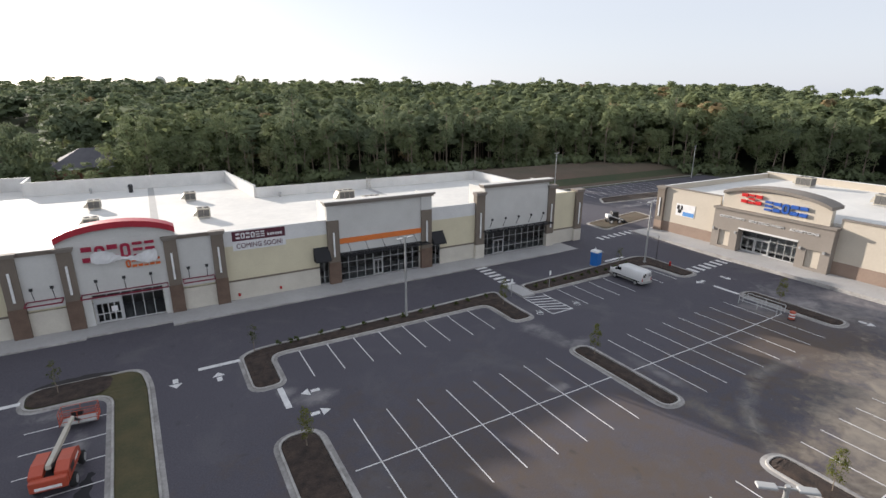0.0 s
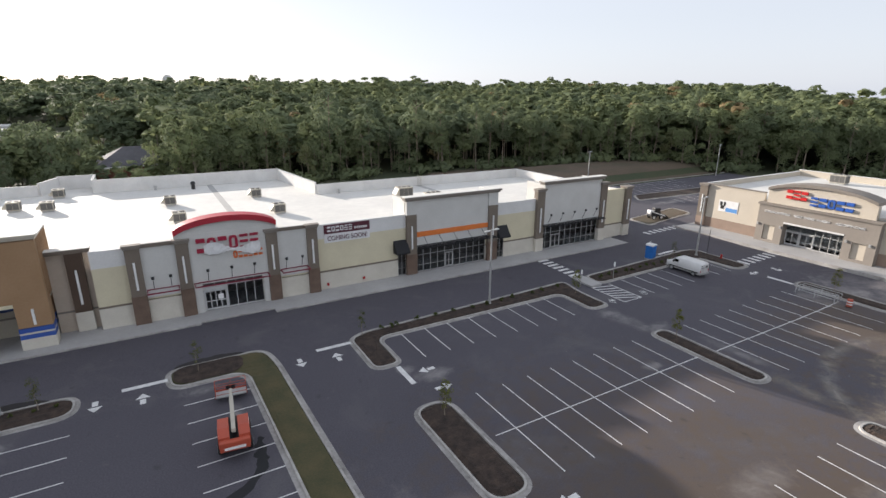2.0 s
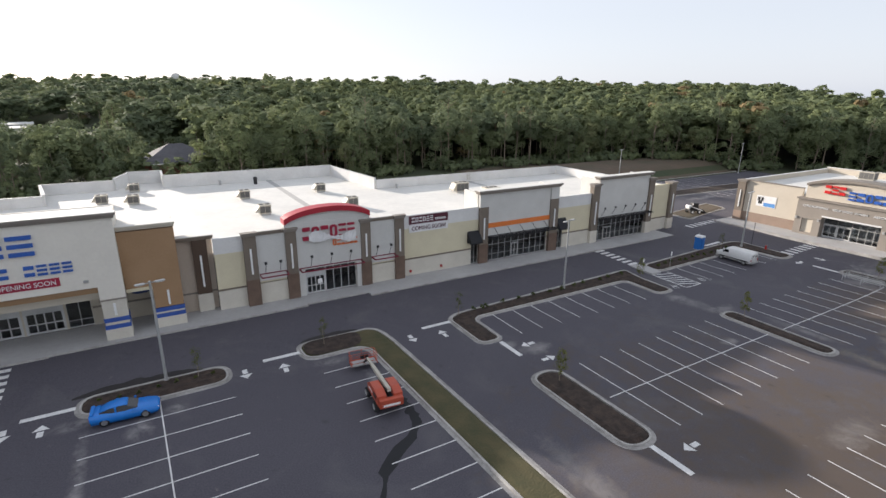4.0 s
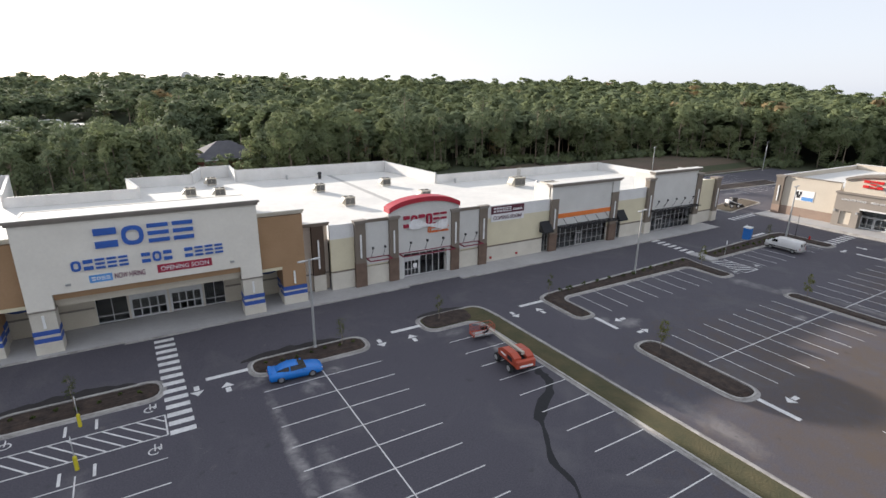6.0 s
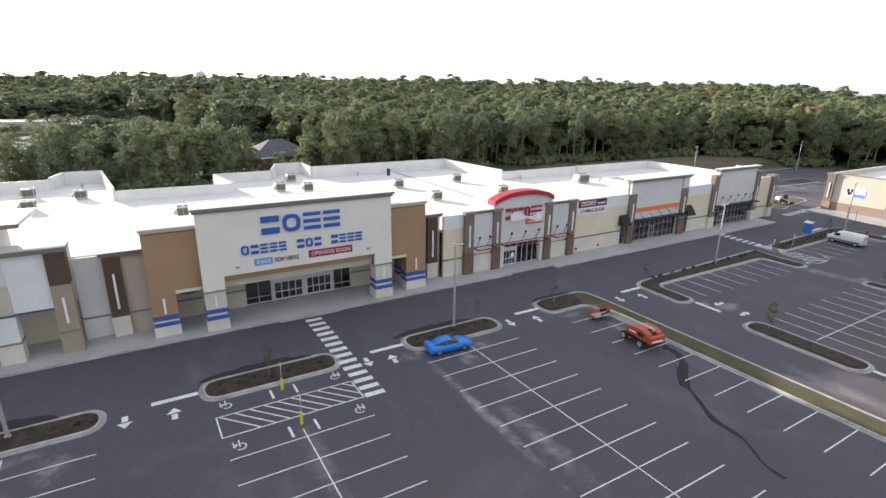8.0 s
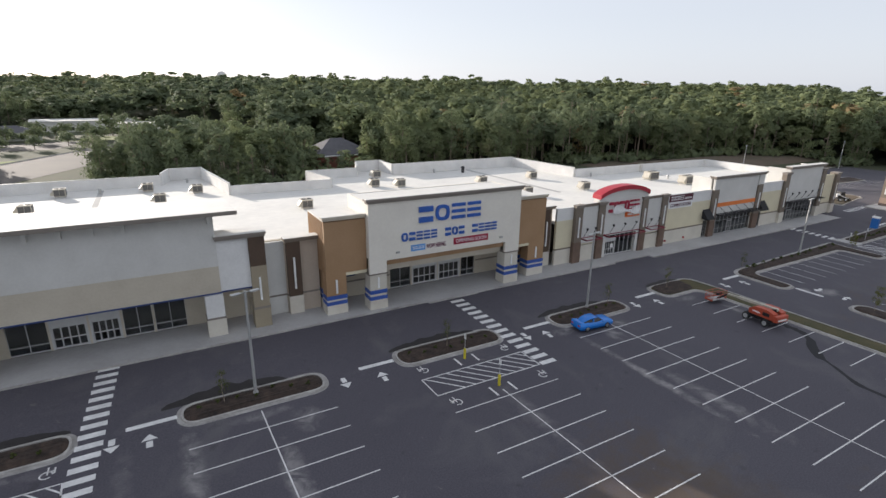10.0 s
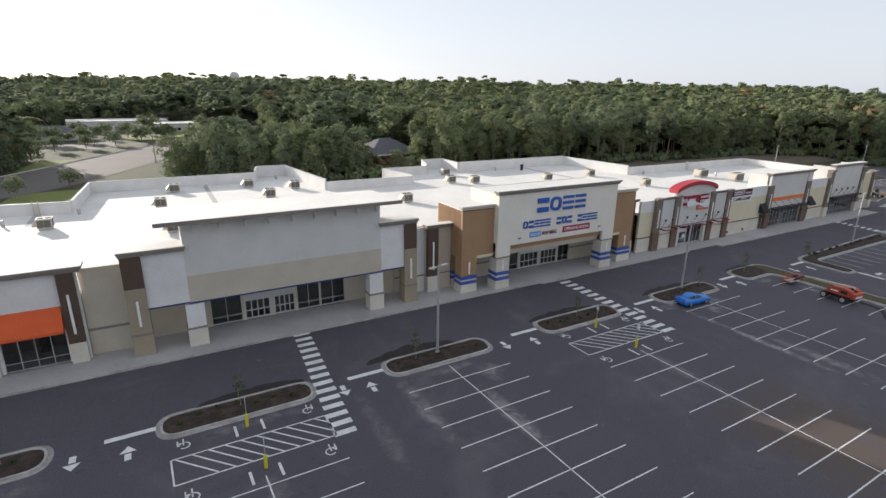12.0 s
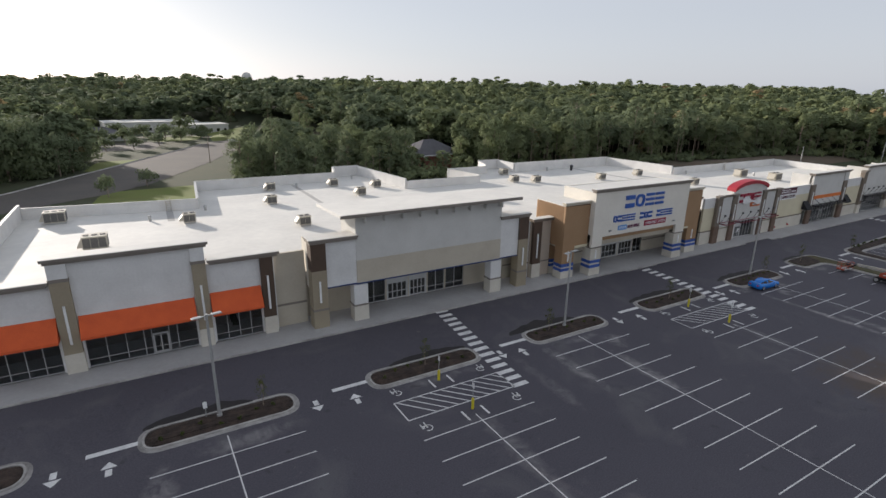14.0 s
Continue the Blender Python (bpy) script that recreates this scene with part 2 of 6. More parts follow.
    east = ((36.2, 19.0, 1.6, 4.0, 0.6), (34.4, 36.8, 2.2, 5.0, 0.5), (34.0, 39.4, 2.6, 2.0, 0.5), (36.0, 34.0, 2.6, 1.6, 0.45), (28.4, 28.6, 1.8, 1.2, 0.7), (9.4, 37.6, 2.8, 1.8, 0.8), (7.4, 39.6, 1.4, 1.4, 0.7), (38.0, 26.0, 1.2, 6.0, 0.45), (45.0, 12.0, 14.0, 7.0, 0.8), (54.0, 14.5, 16.0, 7.0, 0.85), (42.0, 8.0, 12.0, 10.0, 0.7), (57.0, 8.0, 30.0, 14.0, 0.8), (70.0, 20.0, 10.0, 20.0, 0.6), (60.5, 29.5, 3.0, 4.0, 0.6), (66.5, 28.0, 3.0, 9.0, 0.65), (93.0, 75.5, 8.0, 1.8, 0.95), (101.0, 80.0, 9.0, 2.0, 0.9), (22.0, 15.0, 5.0, 2.0, 0.4), (27.0, 9.0, 4.0, 3.0, 0.5), (0.5, 22.0, 2.0, 8.0, 0.4))
    for x0, y0, rx, ry, k in west + east:
        d = mul(blob(x0, y0, rx, ry), drift if x0 > 0 else film)
        c = mixc(mul(d, k), c, (0.26, 0.225, 0.18) if x0 > 35 and y0 < 20 else (0.33, 0.31, 0.3))
    mp = nd.new("ShaderNodeMapping")
    mp.inputs["Location"].default_value = (-48.3 / 15, -6.4 / 15, 0)
    mp.inputs["Scale"].default_value = (1 / 15, 1 / 15, 0)
    lk.new(co.outputs["Object"], mp.inputs["Vector"])
    ln = nd.new("ShaderNodeVectorMath")
    ln.operation = "LENGTH"
    lk.new(mp.outputs[0], ln.inputs[0])
    near = nd.new("ShaderNodeMapRange")
    near.inputs["From Min"].default_value, near.inputs["From Max"].default_value = 0.93, 1.0
    lk.new(ln.outputs["Value"], near.inputs["Value"])
    away = nd.new("ShaderNodeMapRange")
    away.inputs["From Min"].default_value, away.inputs["From Max"].default_value = 1.07, 1.0
    lk.new(ln.outputs["Value"], away.inputs["Value"])
    track = mul(mul(near.outputs[0], away.outputs[0]), mul(blob(41.5, 18.5, 22.0, 16.0), film))
    c = mixc(mul(track, 0.85), c, (0.27, 0.245, 0.21))
    # small pale scuffs and spilt grit
    scuff = mul(ramp(noise_at(1.1, 4, 0.65, 0.6), 0.66, 0.74), ramp(noise_at(0.16, 2), 0.42, 0.62))
    c = mixc(mul(scuff, 0.45), c, (0.22, 0.20, 0.18))
    oil = mul(ramp(noise_at(0.8, 3, 0.5, 0.4), 0.66, 0.76), 0.45)
    c = mixc(oil, c, (0.03, 0.028, 0.03))
    lk.new(c, p.inputs["Base Color"])
    bn = nd.new("ShaderNodeBump")
    bn.inputs["Strength"].default_value, bn.inputs["Distance"].default_value = 0.35, 0.02
    lk.new(noise_at(14.0, 2), bn.inputs["Height"])
    lk.new(bn.outputs[0], p.inputs["Normal"])
    return m


def foliage_material(name, a, b, c):
    """Leaf colours by island, shifted by a tint given per tree."""
    m = bpy.data.materials.new(name)
    m.use_nodes = True
    t = m.node_tree
    p = t.nodes["Principled BSDF"]
    p.inputs["Roughness"].default_value = 0.85
    p.inputs["Specular IOR Level"].default_value = 0.12
    g = t.nodes.new("ShaderNodeNewGeometry")
    at = t.nodes.new("ShaderNodeAttribute")
    at.attribute_name = "tint"
    oi = t.nodes.new("ShaderNodeObjectInfo")
    s1, s2 = t.nodes.new("ShaderNodeMath"), t.nodes.new("ShaderNodeMath")
    s1.operation, s1.inputs[1].default_value = "MULTIPLY_ADD", 0.08
    t.links.new(g.outputs["Random Per Island"], s1.inputs[0])
    t.links.new(at.outputs["Fac"], s1.inputs[2])
    s2.operation, s2.inputs[1].default_value = "MULTIPLY_ADD", 0.22
    t.links.new(oi.outputs["Random"], s2.inputs[0])
    t.links.new(s1.outputs[0], s2.inputs[2])
    r = t.nodes.new("ShaderNodeValToRGB")
    r.color_ramp.elements[0].position, r.color_ramp.elements[1].position = 0.1, 1.4
    r.color_ramp.elements[0].color, r.color_ramp.elements[1].color = rgb(a), rgb(c)
    e = r.color_ramp.elements.new(0.8)
    e.color = rgb(b)
    t.links.new(s2.outputs[0], r.inputs[0])
    t.links.new(r.outputs[0], p.inputs["Base Color"])
    tr = t.nodes.new("ShaderNodeBsdfTranslucent")
    t.links.new(r.outputs[0], tr.inputs["Color"])
    mx = t.nodes.new("ShaderNodeMixShader")
    mx.inputs[0].default_value = 0.4
    t.links.new(p.outputs[0], mx.inputs[1])
    t.links.new(tr.outputs[0], mx.inputs[2])
    t.links.new(mx.outputs[0], t.nodes["Material Output"].inputs[0])
    return m


GROUND, ASPHALT = ground_material(), asphalt_material()
LEAF = foliage_material("forest leaves", (0.15, 0.185, 0.115), (0.215, 0.25, 0.125), (0.31, 0.24, 0.13))
LEAF_YOUNG = foliage_material("young leaves", (0.07, 0.09, 0.03), (0.17, 0.175, 0.04), (0.34, 0.27, 0.06))


# ---- building helpers ----
def smooth(v):
    v = min(1.0, max(0.0, v))
    return v * v * (3 - 2 * v)


def gz(x, y):
    """Height of the paved ground, which climbs gently to the shops."""
    return 0.35 * smooth((y - 44) / 14) + 0.65 * smooth((x - 50) / 28)


def box(bm, x0, x1, y0, y1, z0, z1):
    v = [bm.verts.new(c) for c in ((x0, y0, z0), (x1, y0, z0), (x1, y1, z0), (x0, y1, z0), (x0, y0, z1), (x1, y0, z1), (x1, y1, z1), (x0, y1, z1))]
    for f in ((0, 3, 2, 1), (4, 5, 6, 7), (0, 1, 5, 4), (1, 2, 6, 5), (2, 3, 7, 6), (3, 0, 4, 7)):
        bm.faces.new([v[i] for i in f])


def mesh_of(name, bm, mat):
    bmesh.ops.recalc_face_normals(bm, faces=bm.faces)
    me = bpy.data.meshes.new(name)
    bm.to_mesh(me)
    bm.free()
    me.materials.append(mat)
    return me


def part(name, bm, mat, parent=None, label=""):
    ob = new(name, mesh_of(name, bm, mat))
    ob.parent = parent
    return tagged(ob, label)


def boxes(name, mat, parent, *bs, label="", bevel=0.0):
    if name in ("band", "pier_head", "pier_band", "coping", "parapet_coping", "poster_print", "tan_wall", "front_block", "raised_front", "wing_side", "centre_wall") and len(bs) > 1:
        return [boxes(name, mat, parent, b, label=label, bevel=bevel) for b in bs][0]
    bm = bmesh.new()
    for b in bs:
        box(bm, *b)
    if bevel:
        bmesh.ops.bevel(bm, geom=bm.edges[:], offset=bevel, segments=2, affect="EDGES", profile=0.5)
    return part(name, bm, mat, parent, label)


def prism(bm, pts, y0, y1, axis="y"):
    """An outline in two axes drawn out along the third."""
    def at(p, q):
        return {"y": (p[0], q, p[1]), "x": (q, p[0], p[1]), "z": (p[0], p[1], q)}[axis]
    a = [bm.verts.new(at(p, y0)) for p in pts]
    b = [bm.verts.new(at(p, y1)) for p in pts]
    n = len(pts)
    bm.faces.new(a)
    bm.faces.new(b[::-1])
    for i in range(n):
        bm.faces.new((a[i], b[i], b[(i + 1) % n], a[(i + 1) % n]))


def rod(bm, p, q, r0, r1=None, sides=8):
    p, q = Vector(p), Vector(q)
    m = (q - p).to_track_quat("Z", "Y").to_matrix()
    r1 = r0 if r1 is None else r1
    rings = []
    for c, r in ((p, r0), (q, r1)):
        rings.append([bm.verts.new(c + m @ Vector((r * math.cos(k * math.tau / sides), r * math.sin(k * math.tau / sides), 0))) for k in range(sides)])
    for k in range(sides):
        bm.faces.new((rings[0][k], rings[0][(k + 1) % sides], rings[1][(k + 1) % sides], rings[1][k]))
    bm.faces.new(rings[0][::-1])
    bm.faces.new(rings[1])


def thing(name, label, category, group="", m=None):
    ob = new(name)
    ob.empty_display_size = 0.3
    if m is not None:
        ob.matrix_world = m
    return tagged(ob, label, category, group)


def rounded(pts, r, seg=6):
    """The outline with its corners rounded."""
    out = []
    n = len(pts)
    for i in range(n):
        p, a, b = Vector(pts[i]), Vector(pts[i - 1]), Vector(pts[(i + 1) % n])
        u, v = (a - p).normalized(), (b - p).normalized()
        d = min(r, (a - p).length * 0.49, (b - p).length * 0.49)
        s, e = p + u * d, p + v * d
        for k in range(seg + 1):
            t = k / seg
            out.append(s * (1 - t) ** 2 + p * 2 * t * (1 - t) + e * t * t)
    return out


def inset(pts, d):
    n = len(pts)
    out = []
    for i in range(n):
        a, b = pts[i - 1], pts[(i + 1) % n]
        t = (b - a)
        t = t.normalized() if t.length > 1e-6 else Vector((1, 0))
        out.append(pts[i] + Vector((-t.y, t.x)) * d)
    return out


def wall(name, mat, parent, x0, x1, y0, y1, z0, z1, holes=(), label=""):
    """A wall with openings (x0, x1, z0, z1) that go through it."""
    xs = sorted({x0, x1, *[min(max(h[i], x0), x1) for h in holes for i in (0, 1)]})
    bm = bmesh.new()
    made = None
    for a, b in zip(xs, xs[1:]):
        c, z, count = (a + b) / 2, z0, len(bm.faces)
        for h in sorted((h for h in holes if h[0] < c < h[1]), key=lambda h: h[2]):
            if h[2] > z + 0.01:
                box(bm, a, b, y0, y1, z, h[2])
            z = h[3]
        if z < z1 - 0.01:
            box(bm, a, b, y0, y1, z, z1)
        if len(bm.faces) == count and count:
            # an opening through the full height ends this stretch of wall
            bmesh.ops.remove_doubles(bm, verts=bm.verts, dist=0.001)
            made = part(name, bm, mat, parent, label)
            bm = bmesh.new()
    if bm.faces:
        bmesh.ops.remove_doubles(bm, verts=bm.verts, dist=0.001)
        made = part(name, bm, mat, parent, label)
    return made


def storefront(parent, x0, x1, z0, z1, y, cols, rails=(), doors=(), mat=None):
    """A shop window: aluminium frame, one pane a bay, glazed doors in some bays."""
    mat = mat or ALU
    w = thing("window", "", "")
    w.parent = parent
    for k in ("label", "category"):
        if k in w:
            del w[k]
    edges = [x0 + (x1 - x0) * c for c in cols]
    f = 0.06
    boxes("frame", mat, w, (x0, x1, y - f, y + f, z1 - 0.12, z1), (x0, x1, y - f, y + f, z0, z0 + 0.12), *[(e - 0.035, e + 0.035, y - f, y + f, z0 + 0.12, z1 - 0.12) for e in edges])
    for i, (a, b) in enumerate(zip(edges, edges[1:])):
        rs = [z0 + 0.12, *[r for r in rails], z1 - 0.12]
        for r in rails:
            boxes("transom", mat, w, (a + 0.035, b - 0.035, y - 0.05, y + 0.05, r - 0.035, r + 0.035))
        pane = boxes("pane", GLASS, w, (a + 0.035, b - 0.035, y - 0.012, y + 0.012, z0 + 0.12, z1 - 0.12))
        pane.visible_shadow = False
        if i in doors:
            d = boxes("door", mat, w, (a + 0.06, a + 0.2, y - 0.1, y - 0.055, z0 + 0.02, z0 + 2.3), (b - 0.2, b - 0.06, y - 0.1, y - 0.055, z0 + 0.02, z0 + 2.3), (a + 0.2, b - 0.2, y - 0.1, y - 0.055, z0 + 2.12, z0 + 2.3), (a + 0.2, b - 0.2, y - 0.1, y - 0.055, z0 + 0.02, z0 + 0.3), ((a + b) / 2 - 0.06, (a + b) / 2 + 0.06, y - 0.1, y - 0.055, z0 + 0.3, z0 + 2.12))
            boxes("handle", GREYMETAL, d, ((a + b) / 2 - 0.18, (a + b) / 2 - 0.14, y - 0.16, y - 0.1, z0 + 0.8, z0 + 1.3))
    return w


def entrance(parent, x0, x1, z0, z1, y):
    """A sliding door set in a white surround: head panel, four glazed leaves with rails."""
    e = boxes("door", ALU, parent, (x0, x1, y - 0.12, y + 0.2, z0 + 2.35, z1), (x0, x0 + 0.18, y - 0.12, y + 0.2, z0, z0 + 2.347), (x1 - 0.18, x1, y - 0.12, y + 0.2, z0, z0 + 2.347), label="white framed sliding entrance")
    w = (x1 - x0 - 0.36) / 4
    for k in range(4):
        a = x0 + 0.18 + w * k
        boxes("leaf_frame", ALU, e, (a + 0.01, a + 0.06, y - 0.03, y + 0.05, z0 + 0.02, z0 + 2.34), (a + w - 0.06, a + w - 0.01, y - 0.03, y + 0.05, z0 + 0.02, z0 + 2.34), (a + 0.06, a + w - 0.06, y - 0.03, y + 0.05, z0 + 0.02, z0 + 0.22), (a + 0.06, a + w - 0.06, y - 0.03, y + 0.05, z0 + 1.0, z0 + 1.12), (a + 0.06, a + w - 0.06, y - 0.03, y + 0.05, z0 + 2.2, z0 + 2.34))
        p = boxes("pane", GLASS, e, (a + 0.06, a + w - 0.06, y - 0.005, y + 0.015, z0 + 0.22, z0 + 2.2))
        p.visible_shadow = False


def words(text, x0, x1, z0, z1, y, mat, parent, name="lettering", depth=0.02):
    """Raised words set into the rectangle x0..x1, z0..z1, facing -y."""
    cu = bpy.data.curves.new(name, "FONT")
    cu.body, cu.extrude = text, depth
    tmp = new(name, cu)
    dg = bpy.context.evaluated_depsgraph_get()
    me = bpy.data.meshes.new_from_object(tmp.evaluated_get(dg))
    bpy.data.objects.remove(tmp)
    co = np.empty(len(me.vertices) * 3)
    me.vertices.foreach_get("co", co)
    co = co.reshape(-1, 3)
    lo, hi = co.min(0), co.max(0)
    u = (co - lo) / np.maximum(hi - lo, 1e-6)
    out = np.stack([x0 + u[:, 0] * (x1 - x0), y - depth * 2 * u[:, 2], z0 + u[:, 1] * (z1 - z0)], 1)
    me.vertices.foreach_set("co", out.ravel())
    me.update()
    me.materials.clear()
    me.materials.append(mat)
    ob = new(name, me)
    ob.parent = parent
    return ob


def emblem(parent, kinds, x0, x1, z0, z1, y, mat, depth=0.15, gap=0.22):
    """A row of plain raised block shapes, one a slot: r ring, s three bars, c two bars, b solid block."""
    n = len(kinds)
    w = (x1 - x0) / n
    h = z1 - z0
    for i, k in enumerate(kinds):
        if k == " ":
            continue
        a, b = x0 + w * i, x0 + w * (i + 1) - w * gap
        s = min(h * 0.2, (b - a) * 0.3)
        bm = bmesh.new()
        q = (y - depth, y)
        if k == "r":
            pts = rounded([(a, z0), (b, z0), (b, z1), (a, z1)], (b - a) * 0.45, 6)
            inn = rounded([(a + s, z0 + s), (b - s, z0 + s), (b - s, z1 - s), (a + s, z1 - s)], (b - a) * 0.3, 6)
            for j in range(len(pts)):
                j2 = (j + 1) % len(pts)
                prism(bm, [tuple(pts[j]), tuple(pts[j2]), tuple(inn[j2]), tuple(inn[j])], *q)
        elif k == "s":
            for f in (0.0, 0.5, 1.0):
                boxes("sign_bar", mat, parent, (a, b, *q, z0 + (h - s) * f, z0 + (h - s) * f + s))
            continue
        elif k == "c":
            for f in (0.0, 1.0):
                boxes("sign_bar", mat, parent, (a, b, *q, z0 + (h - s * 1.7) * f, z0 + (h - s * 1.7) * f + s * 1.7))
            continue
        else:
            box(bm, a, b, *q, z0, z1)
        part("sign_shape", bm, mat, parent)


# ---- ground, lot and road ----
def along(v, pts):
    """Straight steps between (v, w) pairs."""
    for (a, p), (b, q) in zip(pts, pts[1:]):
        if v <= b:
            return p + (q - p) * max(0.0, (v - a) / (b - a))
    return pts[-1][1]


def hill(x, y):
    """Land that climbs slowly under the far woods."""
    start = 190 + 240 * smooth((-20 - x) / 90)
    far = math.hypot(max(0.0, x - 150), 0) * 0.35
    return 15 * smooth((y + far - start) / 330) + 0.004 * max(0.0, y - 500)


def land(x, y):
    berm = 2.4 * smooth((y - 99) / 10) * smooth((x - 66) / 10) * (1 - smooth((y - 122) / 16)) * (1 - smooth((x - 175) / 20))
    return gz(x, y) + hill(x, y) + berm


def sheet(name, xs, ys, height, mat, keep=None, lift=0.0):
    bm = bmesh.new()
    grid = {}

    def vert(i, j):
        if (i, j) not in grid:
            grid[i, j] = bm.verts.new((xs[i], ys[j], height(xs[i], ys[j]) + lift))
        return grid[i, j]
    for i in range(len(xs) - 1):
        for j in range(len(ys) - 1):
            if keep is None or keep((xs[i] + xs[i + 1]) / 2, (ys[j] + ys[j + 1]) / 2):
                bm.faces.new((vert(i, j), vert(i + 1, j), vert(i + 1, j + 1), vert(i, j + 1)))
    ob = part(name, bm, mat)
    for p in ob.data.polygons:
        p.use_smooth = True
    return ob


def steps(*runs):
    out = []
    for a, b, d in runs:
        n = max(1, round((b - a) / d))
        out += [a + (b - a) * k / n for k in range(n)]
    return out + [runs[-1][1]]


tagged(sheet("ground", steps((-3000, -400, 400), (-400, -160, 40), (-160, 220, 6), (220, 700, 40), (700, 3000, 460)),
             steps((-1500, -80, 200), (-80, 160, 6), (160, 700, 20), (700, 3500, 400)), land, GROUND, lift=-0.03),
       "grass, leaf litter and red dirt round the shops", "ground", kind="structure")
LOT_X = steps((-170, 50, 5.5), (50, 78, 1.75), (78, 150, 6))
LOT_Y = steps((-60, 44, 6.5), (44, 58, 1.0), (58, 98, 4))
tagged(sheet("road", LOT_X, LOT_Y, gz, ASPHALT, keep=lambda x, y: y < 61 or x > 61), "dark new asphalt car park with tracked soil and a painted brown sunlit tint", "car park", kind="structure")
def berm_keep(x, y):
    return y > 98 and y < along(x, [(60, 150), (99, 142), (128, 127), (156, 98)]) and x < 160


tagged(sheet("embankment", steps((64, 180, 4)), steps((98, 142, 2)), land, DIRT, keep=berm_keep, lift=0.03), "low bank of red-brown dirt and dry weeds", "bank", kind="structure")
# street behind the shops on the west side
street = bmesh.new()
prev = None
for k in range(15):
    y = 130 + 12 * k
    lo = along(y, [(130, -165), (168, -136), (208, -116), (269, -86), (310, -66)])
    hi = along(y, [(130, -150), (152, -131), (163, -116), (176, -104), (220, -83), (261, -68), (310, -44)])
    pair = [street.verts.new((lo, y, land(lo, y) + 0.03)), street.verts.new((hi, y - 6, land(hi, y) + 0.03))]
    if prev:
        street.faces.new((prev[0], prev[1], pair[1], pair[0]))
    prev = pair
STREET = material("worn pale asphalt", (0.115, 0.1, 0.085), (0.085, 0.077, 0.07), 0.1, 0.9)
tagged(part("road_behind", street, STREET), "worn pale asphalt street behind the shops", "street", kind="structure")
for nm, x0, x1, y0, y1 in (("far_car_park", -138, -100, 262, 300), ("lawn", -122, -104, 203, 232), ("lawn", -117, -92, 134, 166), ("lawn", -74, -52, 290, 350), ("lawn", -98, -80, 300, 330)):
    bm = bmesh.new()
    n = 8
    rim = rounded([(x0, y0), (x1, y0 + 4), (x1 + 5, y1), (x0 + 3, y1 - 3)], 5, 4)
    c = [bm.verts.new((p[0], p[1], land(p[0], p[1]) + 0.02)) for p in rim]
    bm.faces.new(c)
    tagged(part(nm, bm, STREET if nm == "far_car_park" else LAWN), "pale asphalt parking area" if nm == "far_car_park" else "mown green lawn beside the street", "ground", kind="structure")

# pavement in front of the shops, with its steps in and out
pave = thing("pavement", "pale concrete pavement along the shop fronts", "pavement")
pave["kind"] = "structure"
for x0, x1, y0 in ((-150, -40, 58.7), (-40, -33, 58.3), (-33, -8, 58.55), (-8, -0.1, 59.0), (-0.1, 60, 57.95), (60, 66, 58.6)):
    bm = bmesh.new()
    z = 0.5
    box(bm, x0, x1, y0, 66, -0.2, z)
    slab = part("slab", bm, CONCRETE, pave)
    boxes("kerb", KERB, pave, (x0, x1, y0 - 0.16, y0 - 0.003, -0.2, z + 0.004))
pave2 = thing("pavement", "wide pale concrete pavement before the pet shop", "pavement")
pave2["kind"] = "structure"
boxes("slab", CONCRETE, pave2, (74.0, 80, 15, 60.0, 0.2, 1.1))
boxes("slab", CONCRETE, pave2, (74.0, 80, -30, 14.996, 0.2, 1.1))
boxes("kerb", KERB, pave2, (73.84, 73.997, -30, 60.0, 0.2, 1.104))


# ---- painted markings ----
def skew(x, y):
    """The western bays stand a little off square."""
    return x + 0.03 * (44 - y) if x < 0 else x


marks = thing("road_marking", "white painted bay lines, arrows and crossings", "road marking")
marks["kind"] = "structure"


def stripe(name, x0, y0, x1, y1, w):
    a, b = Vector((skew(x0, y0), y0)), Vector((skew(x1, y1), y1))
    t = (b - a).normalized()
    nrm = Vector((-t.y, t.x)) * w / 2
    n = max(1, int((b - a).length / 1.5))
    bm = bmesh.new()
    rows = []
    for k in range(n + 1):
        c = a + (b - a) * k / n
        rows.append([bm.verts.new((*(c + s * nrm), gz(*(c + s * nrm)) + 0.012)) for s in (-1, 1)])
    for r, q in zip(rows, rows[1:]):
        bm.faces.new((r[0], q[0], q[1], r[1]))
    return part(name, bm, PAINT, marks)


def arrow(x, y, d, along="y"):
    """A straight arrow: short stem and broad head."""
    x = skew(x, y)
    bm = bmesh.new()
    for pts in ([(-0.22, -0.85), (0.22, -0.85), (0.22, -0.1), (-0.22, -0.1)], [(-0.55, 0.05), (0.55, 0.05), (0, 0.8)]):
        vs = []
        for u, v in pts:
            p = (x + u, y + v * d) if along == "y" else (x + v * d, y + u)
            vs.append(bm.verts.new((*p, gz(*p) + 0.012)))
        bm.faces.new(vs)
    part("arrow", bm, PAINT, marks)


P = 2.8
for x0, x1, n, first in ((-29.6, -18.6, 12, 43.3), (-48.3, -37.4, 10, 38.2), (-67.4, -56.3, 12, 43.5), (-86.2, -75.0, 10, 38.1), (-105.2, -94.0, 12, 43.8)):
    for k in range(n):
        stripe("bay_line", x0, first - P * k, x1, first - P * k, 0.1)
    stripe("centre_line", (x0 + x1) / 2, first + (2.4 if n == 12 else 1.0), (x0 + x1) / 2, first - P * (n - 1), 0.1)
for k in range(13):
    stripe("bay_line", -10.9, 43.3 - P * k, -5.7, 43.3 - P * k, 0.1)
